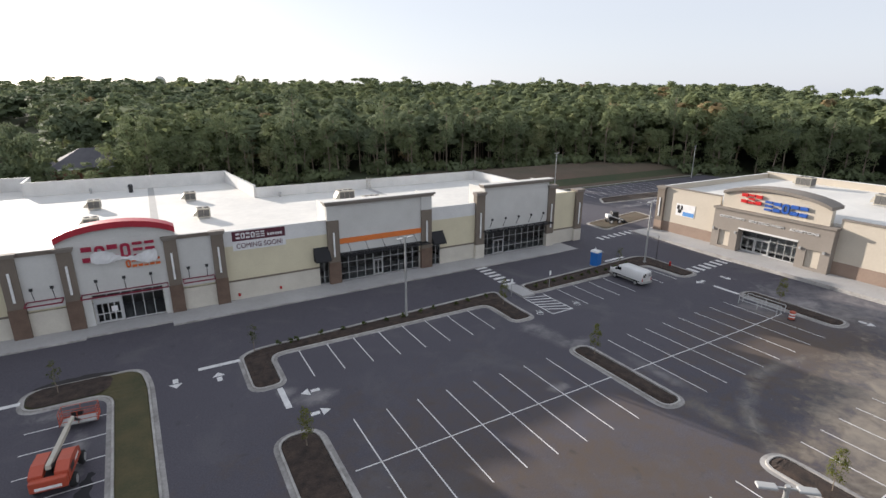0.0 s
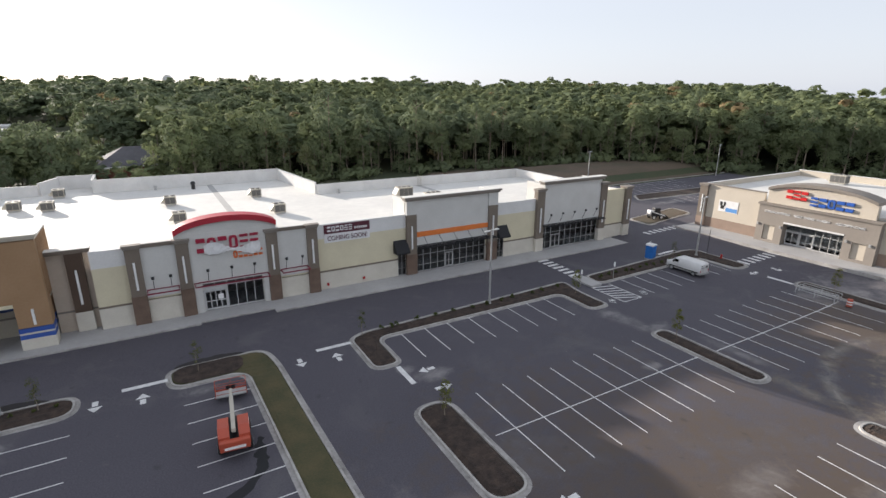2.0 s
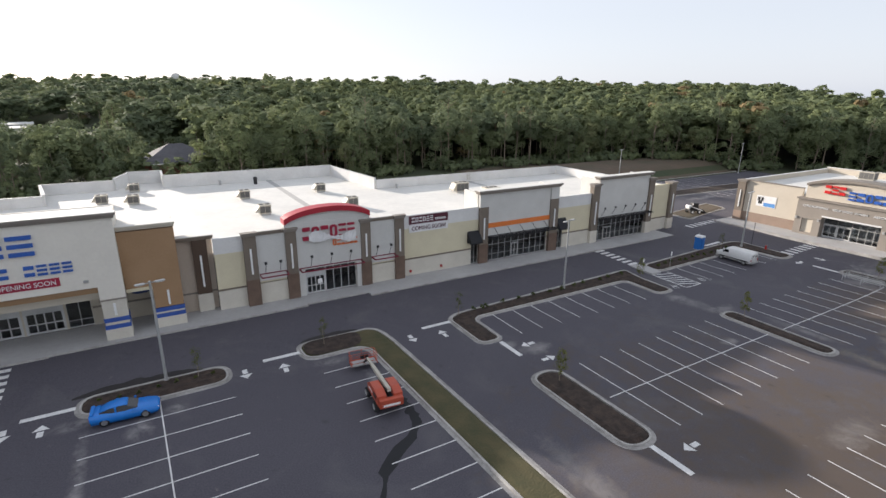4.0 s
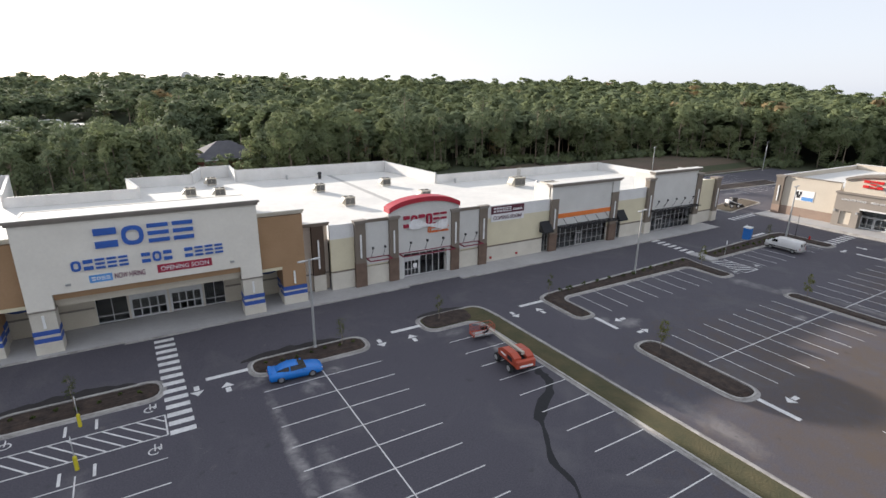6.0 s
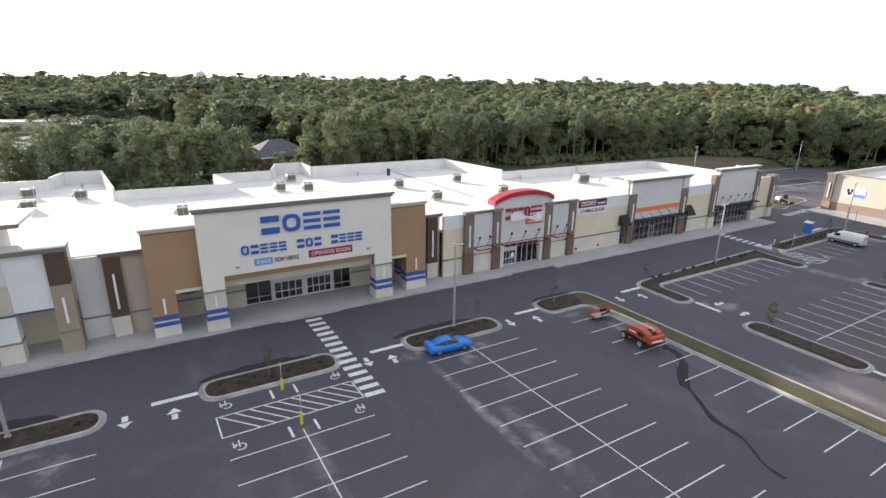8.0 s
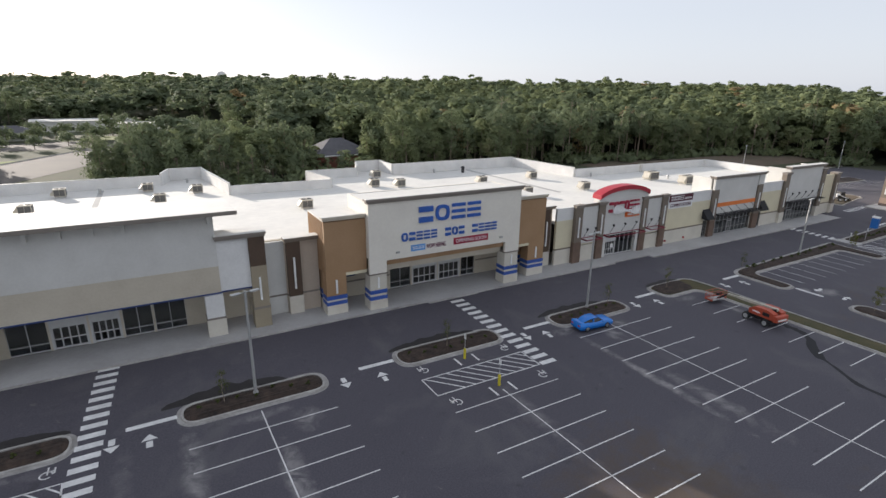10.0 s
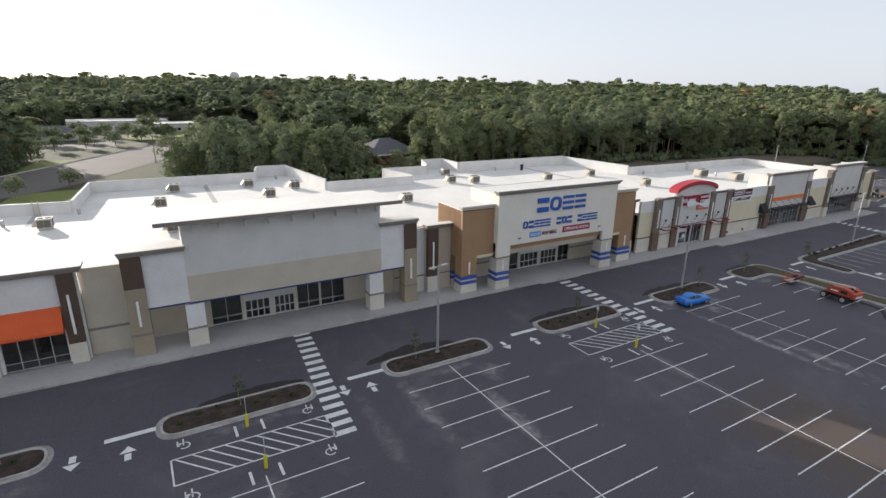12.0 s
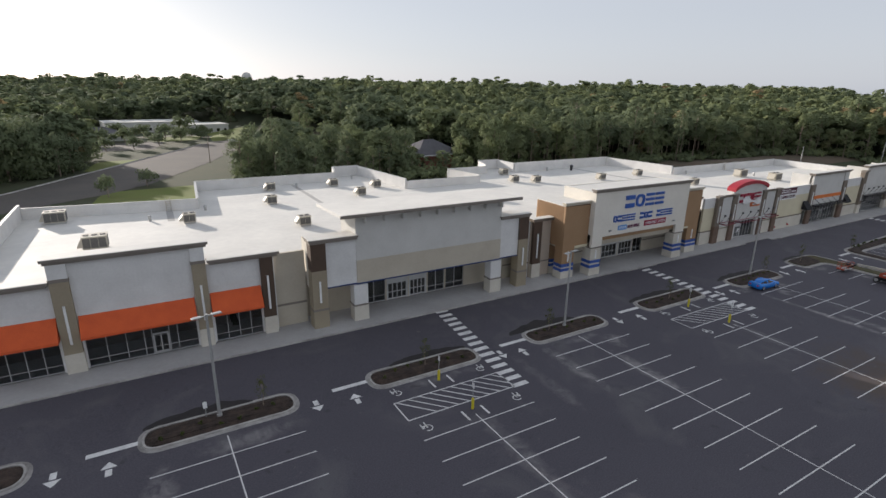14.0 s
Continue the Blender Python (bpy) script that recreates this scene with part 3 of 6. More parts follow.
for k in range(8):
    stripe("bay_line", 10.3 + P * k * 1.012, 40.8, 10.3 + P * k * 1.012, 46.3, 0.1)
for x in (44.2, 47.0, 49.8, 52.6, 58.2, 60.9):
    stripe("bay_line", x, 41.0, x, 46.5, 0.1)
for k in range(8):
    stripe("bay_line", 11.1 + P * k, 22.1, 11.1 + P * k, 33.1, 0.1)
    stripe("bay_line", 11.1 + P * k, 3.3, 11.1 + P * k, 14.3, 0.1)
    stripe("bay_line", 38.9 + 2.86 * k, 21.8, 38.9 + 2.86 * k, 32.9, 0.1)
    stripe("bay_line", 38.8 + 2.86 * k, 3.3, 38.8 + 2.86 * k, 14.3, 0.1)
for x0, x1, y in ((9.2, 33.6, 27.55), (36.2, 61.4, 27.4), (9.2, 33.6, 8.8), (36.2, 61.4, 8.8)):
    stripe("centre_line", x0, y, x1, y, 0.1)


def hatch(x0, x1, y0, y1, lean, n):
    for a, b, c, d in ((x0, y0, x1, y0), (x0, y1, x1, y1), (x0, y0, x0, y1), (x1, y0, x1, y1)):
        stripe("hatch_edge", a, b, c, d, 0.12)
    for k in range(n):
        u = x0 + (x1 - x0) * (k + 0.2) / n
        v = u + lean
        f = min(1.0, max(0.05, (x1 - u) / lean if lean > 0 else (x0 - u) / lean))
        stripe("hatch_bar", u, y1, u + lean * f, y1 + (y0 - y1) * f, 0.13)


def access_sign(x, y, s=1):
    """A wheelchair-user bay mark: ring, back and leg strokes."""
    x = skew(x, y)
    bm = bmesh.new()
    for k in range(14):
        a0, a1 = k / 16 * math.tau, (k + 1) / 16 * math.tau
        q = [bm.verts.new((x + r * math.cos(a) * s, y + r * math.sin(a), gz(x, y) + 0.013)) for r, a in ((0.32, a0), (0.32, a1), (0.42, a1), (0.42, a0))]
        bm.faces.new(q)
    for a, b, c, d in ((0.0, 0.1, 0.0, 0.85), (0.0, 0.48, 0.28, 0.4), (0.4, 0.5, 0.02, 0.7)):
        x0, x1 = sorted((x + s * a, x + s * b))
        q = [bm.verts.new((u, v, gz(x, y) + 0.013)) for u, v in ((x0, y + c), (x1, y + c), (x1, y + d), (x0, y + d))]
        bm.faces.new(q)
    part("access_mark", bm, PAINT, marks)


for cx in (-42.75, -80.5):
    hatch(cx - 5.6, cx + 5.6, 41.0, 43.85, 2.6, 10)
    for y in (45.2, 39.4):
        access_sign(cx - 4.6, y, -1)
        access_sign(cx + 4.6, y)
        for u in (-1.0, 1.0):
            stripe("bay_stop", cx + u, y - 0.8, cx + u, y + 0.6, 0.2)
for a, b, c, d in ((38.4, 40.8, 41.5, 40.8), (38.4, 40.8, 38.4, 46.2), (41.5, 40.8, 41.5, 46.2)):
    stripe("hatch_edge", a, b, c, d, 0.14)
for k in range(6):
    stripe("hatch_bar", 38.5, 42.3 + 0.78 * k, 41.4, 40.95 + 0.9 * k, 0.2)
access_sign(43.0, 41.6)
access_sign(37.2, 41.6)
for x0, x1, xb0, xb1 in ((-37.5, -35.7, -36.9, -35.1), (-73.8, -72.1, -75.0, -73.2)):
    for k in range(15):
        u = k / 14
        y = 58.5 - 17.4 * u
        a, b = x0 + (xb0 - x0) * u, x1 + (xb1 - x1) * u
        off = skew(a, y) - a
        stripe("crossing_bar", a - off, y, b - off, y, 0.62)
for k in range(7):
    stripe("crossing_bar", 38.7, 50.9 + 1.1 * k, 40.6, 50.9 + 1.1 * k, 0.55)
    stripe("crossing_bar", 65.8 + 1.35 * k, 41.0, 65.8 + 1.35 * k, 42.9, 0.6)
    stripe("crossing_bar", 66.0 + 1.35 * k, 59.0, 66.0 + 1.35 * k, 60.6, 0.6)
for x0, x1, y in ((-33.6, -30.0, 47.8), (-71.3, -67.8, 48.1), (-109.2, -105.8, 48.4), (-52.6, -49.1, 48.2), (-90.2, -86.8, 48.3), (1.3, 4.9, 47.1), (-15.2, -11.7, 48.2), (58.0, 62.0, 51.2)):
    stripe("stop_bar", x0, y, x1, y, 0.5)
    arrow(x0 + 1.5, y - 2.1, 1)
    arrow(x0 - (0.9 if x0 in (-33.6, -71.3) else 1.9), y - 1.6, -1)
stripe("stop_bar", 7.1, 37.0, 7.1, 40.4, 0.5)
stripe("stop_bar", 62.8, 33.4, 62.8, 36.8, 0.5)
stripe("stop_bar", 7.0, 18.2, 7.0, 21.6, 0.5)
arrow(9.2, 38.6, -1, "x")
arrow(9.2, 35.3, 1, "x")
arrow(9.5, 20.1, -1, "x")
arrow(66.8, 37.6, -1)
arrow(66.3, 21.0, -1)
arrow(62.6, 38.6, -1, "x")


# ---- kerbed beds ----
def bed(pts, r, mat, label, top=0.15, mound=0.12, sk=False):
    """A concrete kerb ring round a planted bed."""
    if sk:
        pts = [(skew(x, y), y) for x, y in pts]
    b = thing("planting_bed", label, "planting bed", "beds in the car park")
    out = rounded(pts, r, 8)
    cen = sum(out, Vector((0, 0))) / len(out)
    area = sum(out[i - 1].x * out[i].y - out[i].x * out[i - 1].y for i in range(len(out)))
    if area < 0:
        out = out[::-1]
    n = len(out)
    bm = bmesh.new()
    rings = []
    for ring, dz in ((inset(out, 0.12), 0.0), (inset(out, 0.16), top), (inset(out, 0.32), top), (inset(out, 0.36), -0.05)):
        rings.append([bm.verts.new((p.x, p.y, gz(p.x, p.y) + dz)) for p in ring])
    for a, c in zip(rings, rings[1:]):
        for i in range(n):
            j = (i + 1) % n
            bm.faces.new((a[i], a[j], c[j], c[i]))
    part("kerb", bm, KERB, b)
    bm = bmesh.new()
    g0, g1 = [[bm.verts.new((p.x, p.y, gz(p.x, p.y) + dz)) for p in inset(out, d)] for d, dz in ((-0.2, 0.004), (0.125, 0.016))]
    for i in range(n):
        j = (i + 1) % n
        bm.faces.new((g0[i], g0[j], g1[j], g1[i]))
    part("gutter", bm, GUTTER, b)
    bm = bmesh.new()
    prev = None
    for d, dz in ((0.33, 0.06), (0.47, top - 0.02), (0.78, top + mound * 0.7)):
        ring = inset(out, d)
        vs = [bm.verts.new((p.x + random.uniform(-0.04, 0.04), p.y + random.uniform(-0.04, 0.04), gz(p.x, p.y) + dz + random.uniform(-0.03, 0.03))) for p in ring]
        if prev:
            for i in range(n):
                j = (i + 1) % n
                bm.faces.new((prev[i], prev[j], vs[j], vs[i]))
        prev = vs
    for tri in tessellate_polygon([[Vector((v.co.x, v.co.y, 0)) for v in prev]]):
        if len(set(tri)) == 3:
            bm.faces.new([prev[i] for i in tri])
    part("mulch" if mat is MULCH else "turf" if mat is GRASS else "soil", bm, mat, b)
    return b


def oblong(x0, x1, y0, y1):
    return [(x0, y0), (x1, y0), (x1, y1), (x0, y1)]


for x0, x1, y0, y1 in ((-30.0, -18.4, 45.9, 49.2), (-49.0, -37.0, 46.4, 49.7), (-67.8, -56.0, 46.4, 49.5), (-86.8, -74.6, 46.5, 49.6), (-105.8, -93.6, 46.8, 49.9), (-124.5, -112.7, 46.9, 50.0)):
    bed(oblong(x0, x1, y0, y1), 2.6, MULCH, "concrete-kerbed oblong bed of dark bark mulch")
bed(oblong(5.0, 8.5, 21.8, 33.6), 2.8, MULCH, "concrete-kerbed oblong bed of dark bark mulch")
bed(oblong(33.6, 36.2, 21.7, 33.4), 2.2, MULCH, "concrete-kerbed oblong bed of dark bark mulch")
bed(oblong(33.6, 36.2, 2.6, 14.6), 2.2, MULCH, "concrete-kerbed oblong bed of dark bark mulch")
bed(oblong(62.3, 65.1, 22.0, 33.4), 2.2, MULCH, "concrete-kerbed oblong bed of dark bark mulch")
strip = bed([(-11.7, 46.2), (-5.5, 46.2), (-5.5, -25), (-2.4, -25), (-2.4, 46.8), (-3.0, 49.9), (-11.7, 49.9)], 1.6, GRASS, "long kerbed strip of mown grass with a mulched end", mound=0.04, sk=True)
out = rounded([(-11.35, 46.55), (-5.7, 46.55), (-5.2, 49.5), (-11.35, 49.5)], 1.3, 8)
bm = bmesh.new()
bm.faces.new([bm.verts.new((p.x + random.uniform(-0.05, 0.05), p.y, gz(p.x, p.y) + 0.24)) for p in out])
part("mulch", bm, MULCH, strip, "dark bark mulch")
bed([(4.9, 40.7), (7.8, 40.7), (7.8, 46.4), (32.9, 46.4), (32.9, 40.9), (36.0, 40.9), (36.0, 46.6), (36.6, 49.7), (6.5, 48.6), (4.9, 47.6)], 1.2, MULCH, "long kerbed mulch bed before the bays")
bed([(40.3, 46.7), (61.8, 46.7), (62.0, 40.6), (65.2, 40.6), (65.2, 49.4), (63.4, 50.5), (40.3, 49.8)], 1.2, MULCH, "long kerbed mulch bed before the bays")
tagged(boxes("kerb", KERB, None, (66, 150, 97.7, 98.0, 0.5, 1.12)), "pale concrete kerb below the bank", "kerb", kind="structure")
bed([(70.5, 62.8), (87, 65.5), (88, 71), (71, 68.5)], 1.5, DIRT, "kerbed island of bare dirt by the far bays", mound=0.05)
bed([(88, 80), (120, 78), (122, 84), (92, 85)], 1.5, MULCH, "kerbed island of bare soil by the far bays", mound=0.05)
for k in range(14):
    stripe("bay_line", 82 + 3 * k, 91.5, 83 + 3 * k, 97, 0.12)
    if k < 10:
        stripe("bay_line", 96 + 2.8 * k, 73.5, 97 + 2.8 * k, 78, 0.12)
        stripe("bay_line", 92 + 2.8 * k, 86, 93 + 2.8 * k, 91, 0.12)


crossing_path = tagged(boxes("path", CONCRETE, None, (38.3, 40.25, 46.3, 50.0, 0.0, 0.3), bevel=0.03), "short concrete path between the mulch beds", "path", kind="structure")
boxes("kerb_ramp", CONCRETE, crossing_path, (38.5, 40.1, 50.0, 50.6, 0.0, 0.2))

# dark damp soil washed over the kerbs
STAIN = material("damp dark soil", (0.014, 0.012, 0.012), (0.028, 0.024, 0.023), 0.8, 0.8, fine=6.0)
for x0, x1, y0, wd in ((-30.5, -20.5, 49.4, 1.3), (-49.0, -39.0, 49.9, 1.2), (-69.0, -59.0, 49.7, 1.9), (-84.0, -75.0, 49.8, 1.1), (-105.6, -97.0, 50.1, 1.4), (-11.2, -5.0, 50.1, 0.9)):
    bm = bmesh.new()
    prev = None
    n = 26
    for k in range(n + 1):
        u = k / n
        x = x0 + (x1 - x0) * u
        w = (wd * math.sin(math.pi * u) ** 0.6 + 0.02) * (0.75 + 0.35 * noise.noise((x * 0.9, y0, 3.0))) + 0.12 * noise.noise((x * 3.1, y0, 7.0)) * math.sin(math.pi * u)
        row = [bm.verts.new((x, y, gz(x, y) + 0.008)) for y in (y0 - 0.25, y0 + w)]
        if prev:
            bm.faces.new((prev[0], row[0], row[1], prev[1]))
        prev = row
    tagged(part("soil_stain", bm, STAIN), "damp dark soil washed onto the asphalt", "stain", kind="structure")


# ---- shops ----
BASE = 0.5


def store(label):
    return thing("store_building", label, "shop building", "shops in a row")


def roof_z(y):
    """The white roofs lie behind their parapets and fall gently to the back."""
    return 7.1 - 0.008 * (y - 62)


def plan_wall(name, mat, parent, p, q, z0, z1, t=0.35):
    """An upright wall of thickness t between two places on the plan."""
    p, q = Vector(p), Vector(q)
    u = (q - p).normalized()
    v = Vector((-u.y, u.x)) * t
    bm = bmesh.new()
    prism(bm, [tuple(c) for c in (p, q, q + v, p + v)], z0, z1, "z")
    return part(name, bm, mat, parent)


def shell(s, outline, walls, inside):
    """Roof slab on a plan outline, with outer walls (name, from, to, top) that rise above it."""
    bm = bmesh.new()
    prism(bm, outline, -0.4, 0.0, "z")
    for v in bm.verts:
        v.co.z += roof_z(v.co.y)
    part("roof", bm, ROOFM, s)
    for name, p, q, cap in walls:
        plan_wall(name, WHITE, s, p, q, 0, cap)
        u = (Vector(q) - Vector(p)).normalized() * 0.05
        plan_wall("coping", ALU, s, Vector(p) - u, Vector(q) + u, cap + 0.003, cap + 0.05, 0.4)
    x0, x1, y0, y1 = inside
    # added wall behind the glass, catches daylight to brighten the unlit interior
    boxes("daylight_catcher", CORNICE, s, (x0 + 0.5, x1 - 0.5, 67.2, 67.35, 0.453, 6.0))
    boxes("floor", CONCRETE, s, (x0 + 0.4, x1 - 0.4, y0 + 0.4, y1 - 0.4, 0.3, 0.45))


def column(s, x0, x1, y, ztop, body, foot=None, foot_z=3.0, cap=None, depth=0.8, lamp=True, base=BASE):
    """A projecting pier: foot, shaft, cap and a bar lamp."""
    c = boxes("pier", body, s, (x0, x1, y, y + depth, foot_z if foot else base, ztop))
    if foot:
        boxes("pier_foot", foot, c, (x0 - 0.04, x1 + 0.04, y - 0.04, y + depth, base, foot_z))
    if cap:
        boxes("pier_cap", cap, c, (x0 - 0.12, x1 + 0.12, y - 0.12, y + depth, ztop, ztop + 0.22), (x0 - 0.22, x1 + 0.22, y - 0.22, y + depth, ztop + 0.22, ztop + 0.42))
    if lamp:
        m = (x0 + x1) / 2
        z0 = foot_z + (ztop - foot_z) * 0.14
        z1 = foot_z + (ztop - foot_z) * (0.72 if ztop - foot_z > 4 else 0.8)
        z1 = min(z1, z0 + 3.9)
        boxes("lamp_bar", LIGHTBAR, c, (m - 0.1, m + 0.1, y - 0.12, y - 0.003, z0, z1))
    return c


def cornice(s, x0, x1, y, z, mat=None, side=1.5, h=0.5, over=0.35):
    mat = mat or CORNICE
    boxes("coping", ROOFM, s, (x0 - over, x1 + over, y - over + 0.08, y + side + 0.1, z + 0.003, z + 0.06))
    return boxes("cornice", mat, s, (x0 - over * 0.5, x1 + over * 0.5, y - over * 0.5, y + side, z - h, z - h * 0.45), (x0 - over, x1 + over, y - over, y + side + 0.1, z - h * 0.45, z))


def strut(bm, x, y0, z0, y1, z1):
    rod(bm, (x, y0, z0), (x, y1, z1), 0.035, sides=6)


def gooseneck(s, x, y, z):
    """A small black sign lamp on an arm."""
    bm = bmesh.new()
    rod(bm, (x, y, z - 0.35), (x, y - 0.7, z + 0.95), 0.035, sides=6)
    rod(bm, (x, y - 0.7, z + 0.9), (x, y - 0.62, z + 1.2), 0.15, 0.17, 10)
    part("sign_lamp", bm, BLACK, s)


def metal_canopy(s, x0, x1, y, z, mat, depth=1.5):
    """An open metal frame with thin blades, hung from the wall."""
    c = boxes("canopy", mat, s, (x0, x1, y - depth, y - depth + 0.08, z + 0.1, z + 0.24))
    for a in (x0, x1 - 0.07):
        boxes("end_plate", mat, c, (a, a + 0.07, y - depth + 0.083, y - 0.003, z + 0.06, z + 0.24))
    boxes("rear_rail", mat, c, (x0 + 0.073, x1 - 0.073, y - 0.09, y - 0.003, z + 0.14, z + 0.24))
    n = int(depth / 0.28) if mat is BLACK else 0
    for k in range(1, n):
        yy = y - depth + depth * k / n
        boxes("blade", mat, c, (x0 + 0.073, x1 - 0.073, yy, yy + 0.025, z + 0.1, z + 0.18))
    return c


# west shop with orange awnings
s = store("white shop with khaki piers and orange awnings")
shell(s, [(-120, 63.0), (-92, 63.0), (-96, 66), (-96.3, 103.0), (-120.6, 106.2)],
      [("side_wall", (-120, 63.0), (-120.6, 106.2), 9.0), ("back_wall", (-96.3, 103.0), (-120.6, 106.2), 8.5)], (-120, -96, 62.6, 102))
H = [(-109.9, -100.2, BASE, 4.0), (-118.6, -111.9, BASE, 4.0), (-98.4, -93.6, BASE, 4.0)]
wall("front_wall", WHITE, s, -120, -91.9, 62.6, 63.0, 0, 9.4, H)
boxes("raised_front", WHITE, s, (-111.2, -98.9, 62.5, 62.597, 4.0, 11.4), (-111.2, -98.9, 63.003, 63.4, 6.7, 11.4))
cornice(s, -111.6, -98.6, 62.3, 11.9)
cornice(s, -98.2, -91.7, 62.3, 9.9)
cornice(s, -120, -112.0, 62.3, 9.8)
for x0, x1, b, zt in ((-111.6, -110.1, KHAKI, 9.7), (-100.0, -98.7, KHAKI, 9.7), (-93.4, -92.1, UMBER, 9.4)):
    c = column(s, x0, x1, 62.1, zt, b, PALE, 2.5, None, 0.5)
boxes("pier_head", WHITE, s, (-111.6, -110.1, 62.15, 62.5, 10.0, 11.4), (-100.0, -98.7, 62.15, 62.5, 10.0, 11.4))
boxes("pier_band", CORNICE, s, (-111.65, -110.05, 62.05, 62.5, 9.7, 10.0), (-100.05, -98.65, 62.05, 62.5, 9.7, 10.0))
for x0, x1 in ((-110.0, -100.1), (-98.6, -93.5), (-118.8, -111.7)):
    bm = bmesh.new()
    prism(bm, [(62.59, 6.2), (62.59, 4.0), (61.3, 4.0), (61.3, 4.25)], x0, x1, "x")
    part("awning", bm, ORANGE, s, "taut orange canvas awning")
storefront(s, -109.9, -100.2, BASE, 4.0, 62.8, (0, 0.17, 0.34, 0.5, 0.57, 0.73, 0.81, 1.0), (1.3,), (4,), GREYMETAL)
storefront(s, -98.4, -93.6, BASE, 4.0, 62.8, (0, 0.25, 0.5, 0.75, 1.0), (1.3,), (), GREYMETAL)
storefront(s, -118.6, -111.9, BASE, 4.0, 62.8, (0, 0.2, 0.4, 0.6, 0.8, 1.0), (1.3,), (), GREYMETAL)
# link wall
wall("link_wall", SAND, s, -91.9, -88.4, 63.2, 63.5, 0, 9.3)
boxes("band", CORNICE, s, (-91.9, -88.4, 63.14, 63.197, 3.0, 3.25))

# large shop with overhanging roof
s = store("large pale grey shop with overhanging white roof")
shell(s, [(-96, 66), (-92, 63.503), (-88.2, 64.997), (-59.5, 64.997), (-55.6, 104.6), (-58.3, 126.8), (-64.8, 126.8), (-66.3, 120.7), (-95.3, 120.7), (-96.3, 103.0)],
      [("side_wall", (-95.3, 120.7), (-96.3, 103.0), 8.6), ("back_wall", (-66.3, 120.7), (-95.3, 120.7), 8.6), ("rear_step", (-64.8, 126.8), (-66.3, 120.7), 9.0), ("rear_step", (-58.3, 126.8), (-64.8, 126.8), 9.0), ("side_wall", (-55.6, 104.6), (-58.3, 126.8), 8.9)], (-96, -59.5, 64.7, 118))
boxes("front_block", GREY_WALL, s, (-83.0, -62.6, 60.9, 61.3, 7.9, 13.0), (-83.0, -82.7, 61.303, 66, 6.7, 13.0), (-62.9, -62.6, 61.303, 66, 6.7, 13.0))
boxes("lower_panel", SAND, s, (-83.0, -62.6, 60.86, 61.3, 5.15, 7.897))
boxes("band", NAVY, s, (-83.1, -62.5, 60.8, 61.3, 5.0, 5.147))
bm = bmesh.new()
prism(bm, [(59.4, 13.4), (59.4, 13.75), (68.8, 13.3), (68.8, 12.95)], -85.1, -60.6, "x")
part("overhanging_roof", bm, ROOFM, s)
boxes("fascia", CORNICE, s, (-85.2, -60.5, 59.3, 59.397, 13.36, 13.72))
for k in range(9):
    x = -82.0 + k * 2.35
    boxes("bracket", GREY_WALL, s, (x, x + 0.3, 60.2, 60.897, 12.4, 13.2))
boxes("soffit", GREY_WALL, s, (-83.0, -62.6, 61.31, 64.6, 5.0, 5.12))
H = [(-81.0, -77.9, BASE, 3.7), (-77.7, -74.7, BASE, 3.7), (-74.5, -71.9, BASE, 3.7), (-71.7, -69.1, BASE, 3.7), (-68.9, -66.0, BASE, 3.7)]
wall("front_wall", SAND, s, -88.2, -58.2, 64.6, 65.0, 0, 9.0, H)
for x0, x1 in ((-81.0, -77.9), (-71.7, -69.1), (-68.9, -66.0)):
    storefront(s, x0, x1, BASE, 3.7, 64.8, (0, 0.5, 1.0), (1.3,))
entrance(s, -77.7, -74.7, BASE, 3.7, 64.7)
entrance(s, -74.5, -71.9, BASE, 3.7, 64.7)
for x0, x1 in ((-83.5, -81.8), (-64.2, -62.5)):
    c = boxes("pillar", WHITE, s, (x0, x1, 60.6, 62.0, 2.5, 4.95))
    boxes("pillar_foot", PALE, c, (x0 - 0.05, x1 + 0.05, 60.55, 62.05, BASE, 2.45))
    boxes("pillar_band", CORNICE, c, (x0 - 0.08, x1 + 0.08, 60.52, 62.08, 2.35, 2.55))
for x0, x1, a, b, zz in ((-88.3, -86.6, -86.6, -83.0, 11.0), (-59.6, -58.0, -62.6, -59.6, 11.0)):
    c = column(s, x0, x1, 60.7, 7.4, KHAKI, KHAKI, 3.0, None, 1.5)
    boxes("pier_band", CORNICE, c, (x0 - 0.05, x1 + 0.05, 60.62, 62.2, 2.6, 2.85))
    boxes("pier_head", UMBER, c, (x0, x1, 60.7, 62.2, 7.4, zz - 0.4))
    boxes("wing_panel", WHITE, s, (a, b, 60.95, 61.25, 5.2, zz - 0.4))
    boxes("band", NAVY, s, (a, b, 60.9, 61.3, 5.05, 5.197))
    lo, hi = min(a, x0), max(b, x1)
    cornice(s, lo, hi, 60.7, zz, side=2.2, h=0.45, over=0.2)
    boxes("wing_side", PALE, s, (x0 + 0.05, x0 + 0.35, 62.2, 64.6, 5.0, zz - 0.4), (x1 - 0.35, x1 - 0.05, 62.2, 64.6, 5.0, zz - 0.4))

